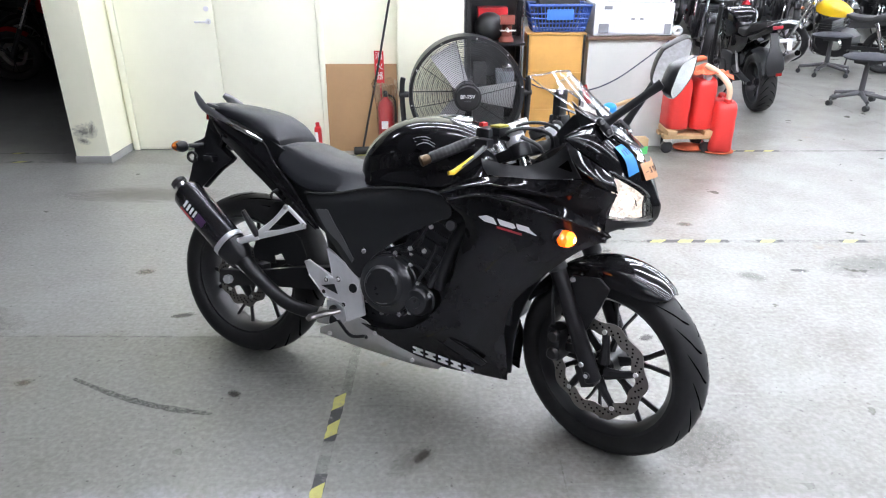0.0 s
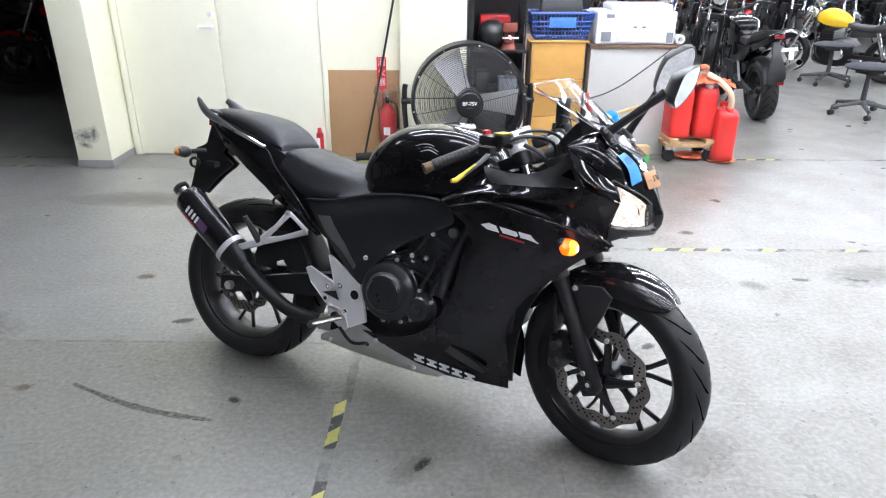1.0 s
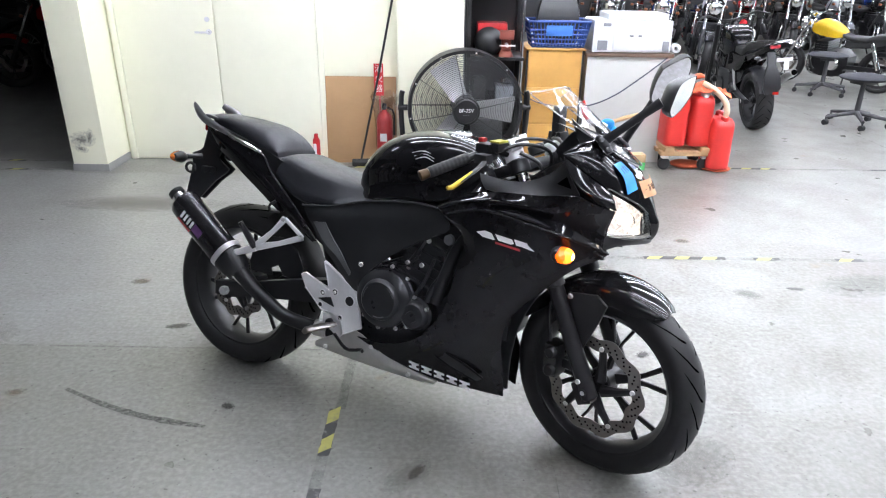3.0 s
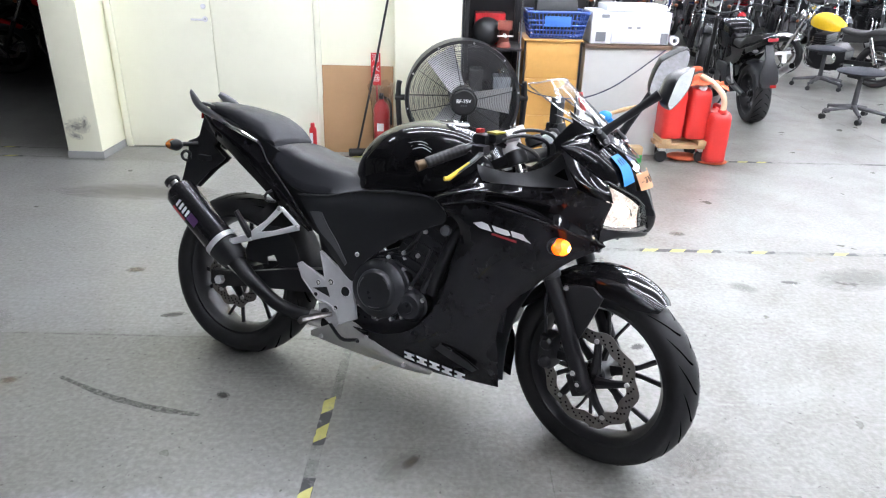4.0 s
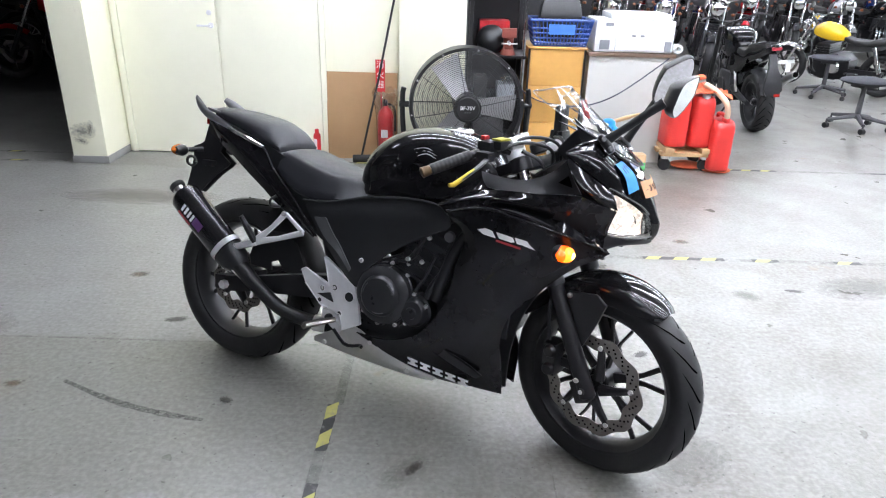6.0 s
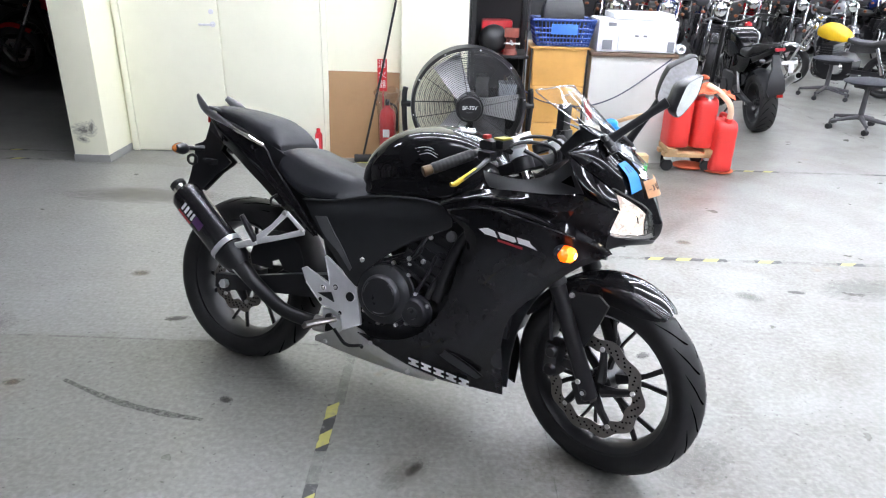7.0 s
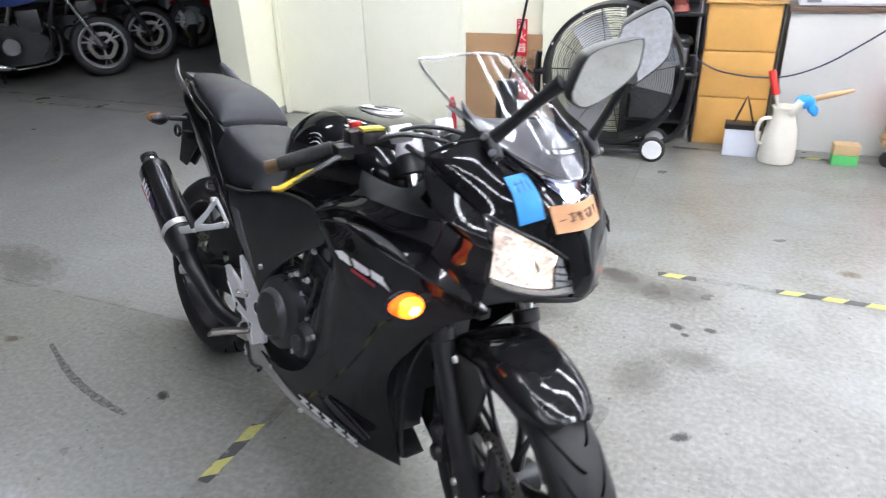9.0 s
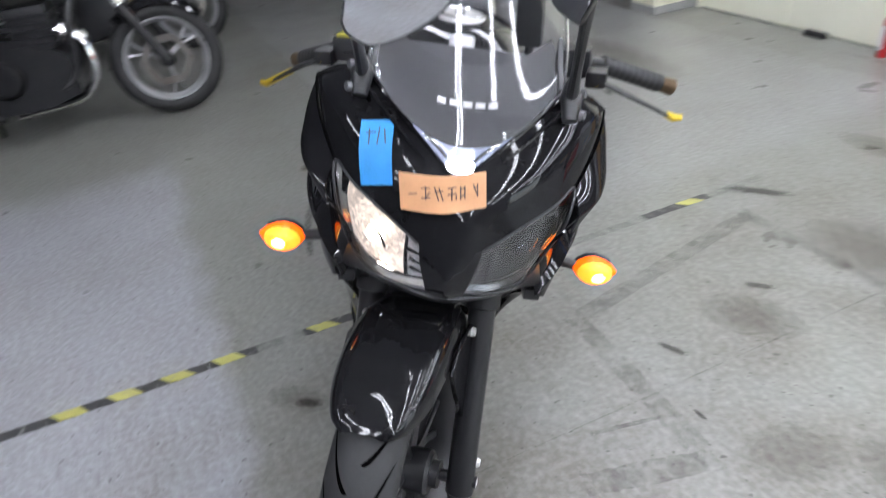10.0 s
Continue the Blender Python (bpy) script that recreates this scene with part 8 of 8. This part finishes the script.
part("body", loft(B(), [[(x, -w, zb), (x, -w * 1.1, (zt + zb) / 2), (x, -w * 0.7, zt), (x, w * 0.7, zt), (x, w * 1.1, (zt + zb) / 2), (x, w, zb)] for x, zt, zb, w in ((0.25, 0.78, 0.52, 0.07), (0.45, 0.84, 0.42, 0.10), (0.65, 0.90, 0.34, 0.12), (0.85, 0.92, 0.34, 0.13), (1.05, 0.95, 0.48, 0.12), (1.2, 0.92, 0.7, 0.08))]), GLOSS, adv)
part("seat", seat_loft([(-0.26, 0.99, 0.93, 0.06), (-0.1, 0.975, 0.89, 0.085), (0.10, 0.94, 0.85, 0.10), (0.20, 0.88, 0.80, 0.13), (0.5, 0.87, 0.80, 0.10)], 12), BGSEAT, adv, sharp=70)
part("tail", loft(B(), [[(x, w * math.cos(a), (zt + zb) / 2 + (zt - zb) / 2 * math.sin(a)) for a in np.linspace(0, 6.2832, 16, endpoint=False).tolist()] for x, zt, zb, w in ((-0.43, 0.975, 0.945, 0.02), (-0.40, 0.99, 0.91, 0.055), (-0.3, 0.97, 0.86, 0.085), (-0.1, 0.92, 0.78, 0.105), (0.15, 0.88, 0.70, 0.12), (0.45, 0.84, 0.60, 0.125))]), GLOSS, adv)
part("hugger", loft(B(), [[(0.355 * math.cos(a), -0.085, 0.325 + 0.35 * math.sin(a)), (0.375 * math.cos(a), 0.0, 0.325 + 0.375 * math.sin(a)), (0.355 * math.cos(a), 0.085, 0.325 + 0.35 * math.sin(a)), (0.345 * math.cos(a), 0.0, 0.325 + 0.352 * math.sin(a))] for a in np.linspace(0.5, 2.75, 14).tolist()]), MATTE, adv, "black rear wheel hugger")
for s in (-1, 1):
    part("swingarm", tube(B(), [(-0.06, s * 0.125, 0.325), (0.25, s * 0.13, 0.37), (0.5, s * 0.12, 0.42)], [0.028, 0.034, 0.04], 10, 10), SATIN, adv)
    part("axle_nut", cyl(B(), (0.0, s * 0.12, 0.325), (0.0, s * 0.165, 0.325), 0.02, seg=10), CHROME, adv)
    part("peg_hanger", tube(B(), [(0.42, s * 0.13, 0.62), (0.30, s * 0.155, 0.50), (0.22, s * 0.16, 0.40)], [0.014, 0.011], 8, 8), BRUSHED, adv)
    part("foot_peg", tube(B(), [(0.22, s * 0.15, 0.40), (0.20, s * 0.25, 0.395)], 0.011, 8), MATTE, adv)
    part("side_panel", surf(B(), [[(0.08, 0.118, 0.80), (0.3, 0.135, 0.79), (0.55, 0.145, 0.80)], [(0.14, 0.122, 0.72), (0.32, 0.145, 0.69), (0.55, 0.155, 0.66)], [(0.24, 0.115, 0.65), (0.36, 0.135, 0.60), (0.52, 0.145, 0.55)]], s, 10, 6, 0.004), GLOSS, adv)
    part("engine_cover", cyl(B(), (0.72, s * 0.10, 0.40), (0.72, s * 0.19, 0.40), 0.10, seg=20), SATIN, adv)
    part("grab_rail", tube(B(), [(0.1, s * 0.105, 0.93), (-0.1, s * 0.135, 0.965), (-0.3, s * 0.11, 1.0), (-0.36, s * 0.05, 1.005)], 0.010, 8, 12), MATTE, adv)
part("shock_spring", tube(B(), [(0.33 + 0.0011 * k, 0.03 * math.cos(1.3 * k), 0.42 + 0.0046 * k + 0.03 * math.sin(1.3 * k) * 0.2) for k in range(40)], 0.006, 6), BRUSHED, adv)
part("tail_light", bx(B(), (-0.418, 0, 0.945), (0.03, 0.10, 0.035), Matrix(), 0.014), DARKRED, adv)
part("plate_bracket", loft(B(), [[(x, -w, z), (x + 0.03, -w, z), (x + 0.03, w, z), (x, w, z)] for x, z, w in ((-0.33, 0.92, 0.035), (-0.38, 0.76, 0.04), (-0.42, 0.62, 0.085), (-0.43, 0.52, 0.09), (-0.42, 0.46, 0.06))]), MATTE, adv)
part("reflector", bx(B(), (-0.435, -0.04, 0.47), (0.012, 0.06, 0.03), Matrix(), 0.004), REDLENS, adv)
part("silencer", tube(B(), [(0.35, -0.14, 0.30), (0.1, -0.19, 0.42), (-0.12, -0.22, 0.56), (-0.36, -0.235, 0.66)], [0.035, 0.042, 0.042, 0.036], 14, 12), BRUSHED, adv, "polished silencer")
part("silencer_mouth", cyl(B(), (-0.355, -0.235, 0.658), (-0.368, -0.2355, 0.664), 0.030, seg=14), GROOVE, adv)
for s in (-1, 1):
    part("signal", ball(B(), (-0.40, s * 0.16, 0.84), (0.02, 0.032, 0.018)), GREYFIN, adv)
    part("mirror", ball(B(), (1.02, s * 0.42, 1.36), (0.015, 0.08, 0.05)), MATTE, adv)
    part("mirror_stalk", tube(B(), [(1.06, s * 0.28, 1.14), (1.03, s * 0.39, 1.34)], 0.007, 6), MATTE, adv)
part("handlebar", tube(B(), [(0.93, -0.42, 1.14), (1.05, -0.28, 1.17), (1.13, -0.1, 1.1), (1.13, 0.1, 1.1), (1.05, 0.28, 1.17), (0.93, 0.42, 1.14)], 0.013, 8, 20), SATIN, adv)
part("fuel_tank", seat_loft([(0.48, 0.90, 0.78, 0.08), (0.56, 1.0, 0.76, 0.13), (0.72, 1.06, 0.76, 0.165), (0.92, 1.06, 0.80, 0.165), (1.04, 0.98, 0.82, 0.12)], 16), GLOSS, adv, "black fuel tank", sharp=60)
part("tank_edge", tube(B(), [(0.52, -0.11, 0.94), (0.66, -0.15, 1.0), (0.9, -0.155, 1.0), (1.02, -0.11, 0.93)], 0.007, 6, 14), SILVER, adv)
part("plate_stay", bx(B(), (-0.36, -0.13, 0.80), (0.02, 0.16, 0.035), Matrix(), 0.006), WHITE, adv, "white tag bracket")
part("tag", bx(B(), (-0.36, -0.15, 0.74), (0.015, 0.05, 0.09), Matrix(), 0.004), WHITE, adv, "white paper tag")
part("engine", bx(B(), (0.68, 0, 0.42), (0.42, 0.34, 0.34), Matrix(), 0.06), ENGINE, adv, "dark engine block")
part("swing_arm", bx(B(), (0.22, -0.13, 0.36), (0.5, 0.05, 0.09), Matrix(), 0.012), SATIN, adv)
part("side_stand", tube(B(), [(0.55, 0.12, 0.25), (0.52, 0.28, 0.02)], 0.013, 8), SATIN, adv)
fk = Vector((1.5, 0, 0.33))
for s in (-1, 1):
    part("fork_leg", cyl(B(), fk + Vector((0, 0.1 * s, 0)), fk + Vector((-0.33, 0.1 * s, 0.72)), 0.027, seg=12), SATIN, adv)
part("rear_hugger", surf(B(), [[(rr * math.cos(a), y, 0.325 + rr * math.sin(a)) for y, rr in ((-0.09, 0.33), (0, 0.375), (0.09, 0.33))] for a in (0.6, 1.2, 1.8, 2.3)], 1, 8, 10, 0.004), MATTE, adv)


# ---- scooter and crate by the dark store ----
sc = thing("scooter", "white step-through scooter parked in the dark store", "scooter", Matrix())
dv = Vector(uv(-4.95, 5.35)) - Vector(uv(-5.9, 6.1))
sc.matrix_world = Matrix.Translation((*uv(-5.9, 6.1), 0.003)) @ Matrix.Rotation(math.atan2(dv.y, dv.x), 4, "Z") @ Matrix.Rotation(radians(-4), 4, "X")
for nm, x in (("rear_wheel", 0.0), ("front_wheel", 1.2)):
    at = Matrix.Translation((x, 0, 0.22))
    tyre, rim, hub, spokes = wheel_meshes(0.22, 0.10, 0.145, 0.07, 3, 28)
    wheel = part(nm, hub, BGMETAL, sc, move=at)
    part("tyre", tyre, RUBBER, wheel, move=at, sharp=60)
    part("rim", rim, GOLD, wheel, move=at)
    for bm in spokes:
        bm.free()
part("front_shield", surf(B(), [[(1.08, -0.20, 0.32), (1.16, 0, 0.30), (1.08, 0.20, 0.32)], [(1.02, -0.23, 0.62), (1.12, 0, 0.62), (1.02, 0.23, 0.62)], [(0.93, -0.17, 0.92), (1.02, 0, 0.95), (0.93, 0.17, 0.92)]], 1, 12, 12, 0.02), WHITEPAINT, sc, "white leg shield")
rows = [[(1.2 + rr * math.cos(a), y, 0.22 + rr * math.sin(a)) for y, rr in ((-0.075, 0.22), (-0.05, 0.25), (0, 0.26), (0.05, 0.25), (0.075, 0.22))] for a in (0.4, 1.0, 1.6, 2.2)]
part("front_fender", surf(B(), rows, 1, 8, 10, 0.003), WHITEPAINT, sc)
part("footboard", bx(B(), (0.75, 0, 0.28), (0.55, 0.34, 0.06), Matrix(), 0.02), MATTE, sc)
part("rear_body", loft(B(), [[(x, -w, zb), (x, -w, zt), (x, w, zt), (x, w, zb)] for x, zt, zb, w in ((-0.4, 0.74, 0.60, 0.10), (-0.1, 0.76, 0.42, 0.18), (0.3, 0.74, 0.32, 0.19), (0.52, 0.68, 0.26, 0.17))]), WHITEPAINT, sc)
part("seat", seat_loft([(-0.35, 0.82, 0.75, 0.11), (0.0, 0.82, 0.75, 0.15), (0.3, 0.81, 0.74, 0.15), (0.52, 0.78, 0.73, 0.10)], 10), BGSEAT, sc, sharp=70)
part("handlebar", tube(B(), [(0.84, -0.33, 1.0), (0.93, -0.15, 1.02), (0.93, 0.15, 1.02), (0.84, 0.33, 1.0)], 0.014, 8, 12), MATTE, sc)
part("head_cover", ball(B(), (0.95, 0, 1.02), (0.11, 0.15, 0.09)), WHITEPAINT, sc)
part("steering_tube", cyl(B(), (1.2, 0, 0.22), (0.95, 0, 0.95), 0.03, seg=10), SATIN, sc)
part("center_stand", tube(B(), [(0.12, -0.14, 0.004), (0.2, -0.08, 0.3), (0.2, 0.08, 0.3), (0.12, 0.14, 0.004)], 0.012, 8), SATIN, sc)

crate = thing("plastic_crate", "orange plastic crate standing by the column", "crate", room(-6.15, 2.60, 0, 12))
part("base", bx(B(), (0, 0, 0.01), (0.50, 0.36, 0.02), Matrix(), 0.004), ORANGECRATE, crate)
for y in (-0.175, 0.175):
    part("side", bx(B(), (0, y, 0.16), (0.50, 0.012, 0.31), Matrix(), 0.004), ORANGECRATE, crate)
for x in (-0.245, 0.245):
    part("end", bx(B(), (x, 0, 0.16), (0.012, 0.345, 0.31), Matrix(), 0.004), ORANGECRATE, crate)
for z in (0.10, 0.20, 0.315):
    part("rib", bx(B(), (0, -0.185, z), (0.51, 0.012, 0.018), Matrix(), 0.003), ORANGECRATE, crate)
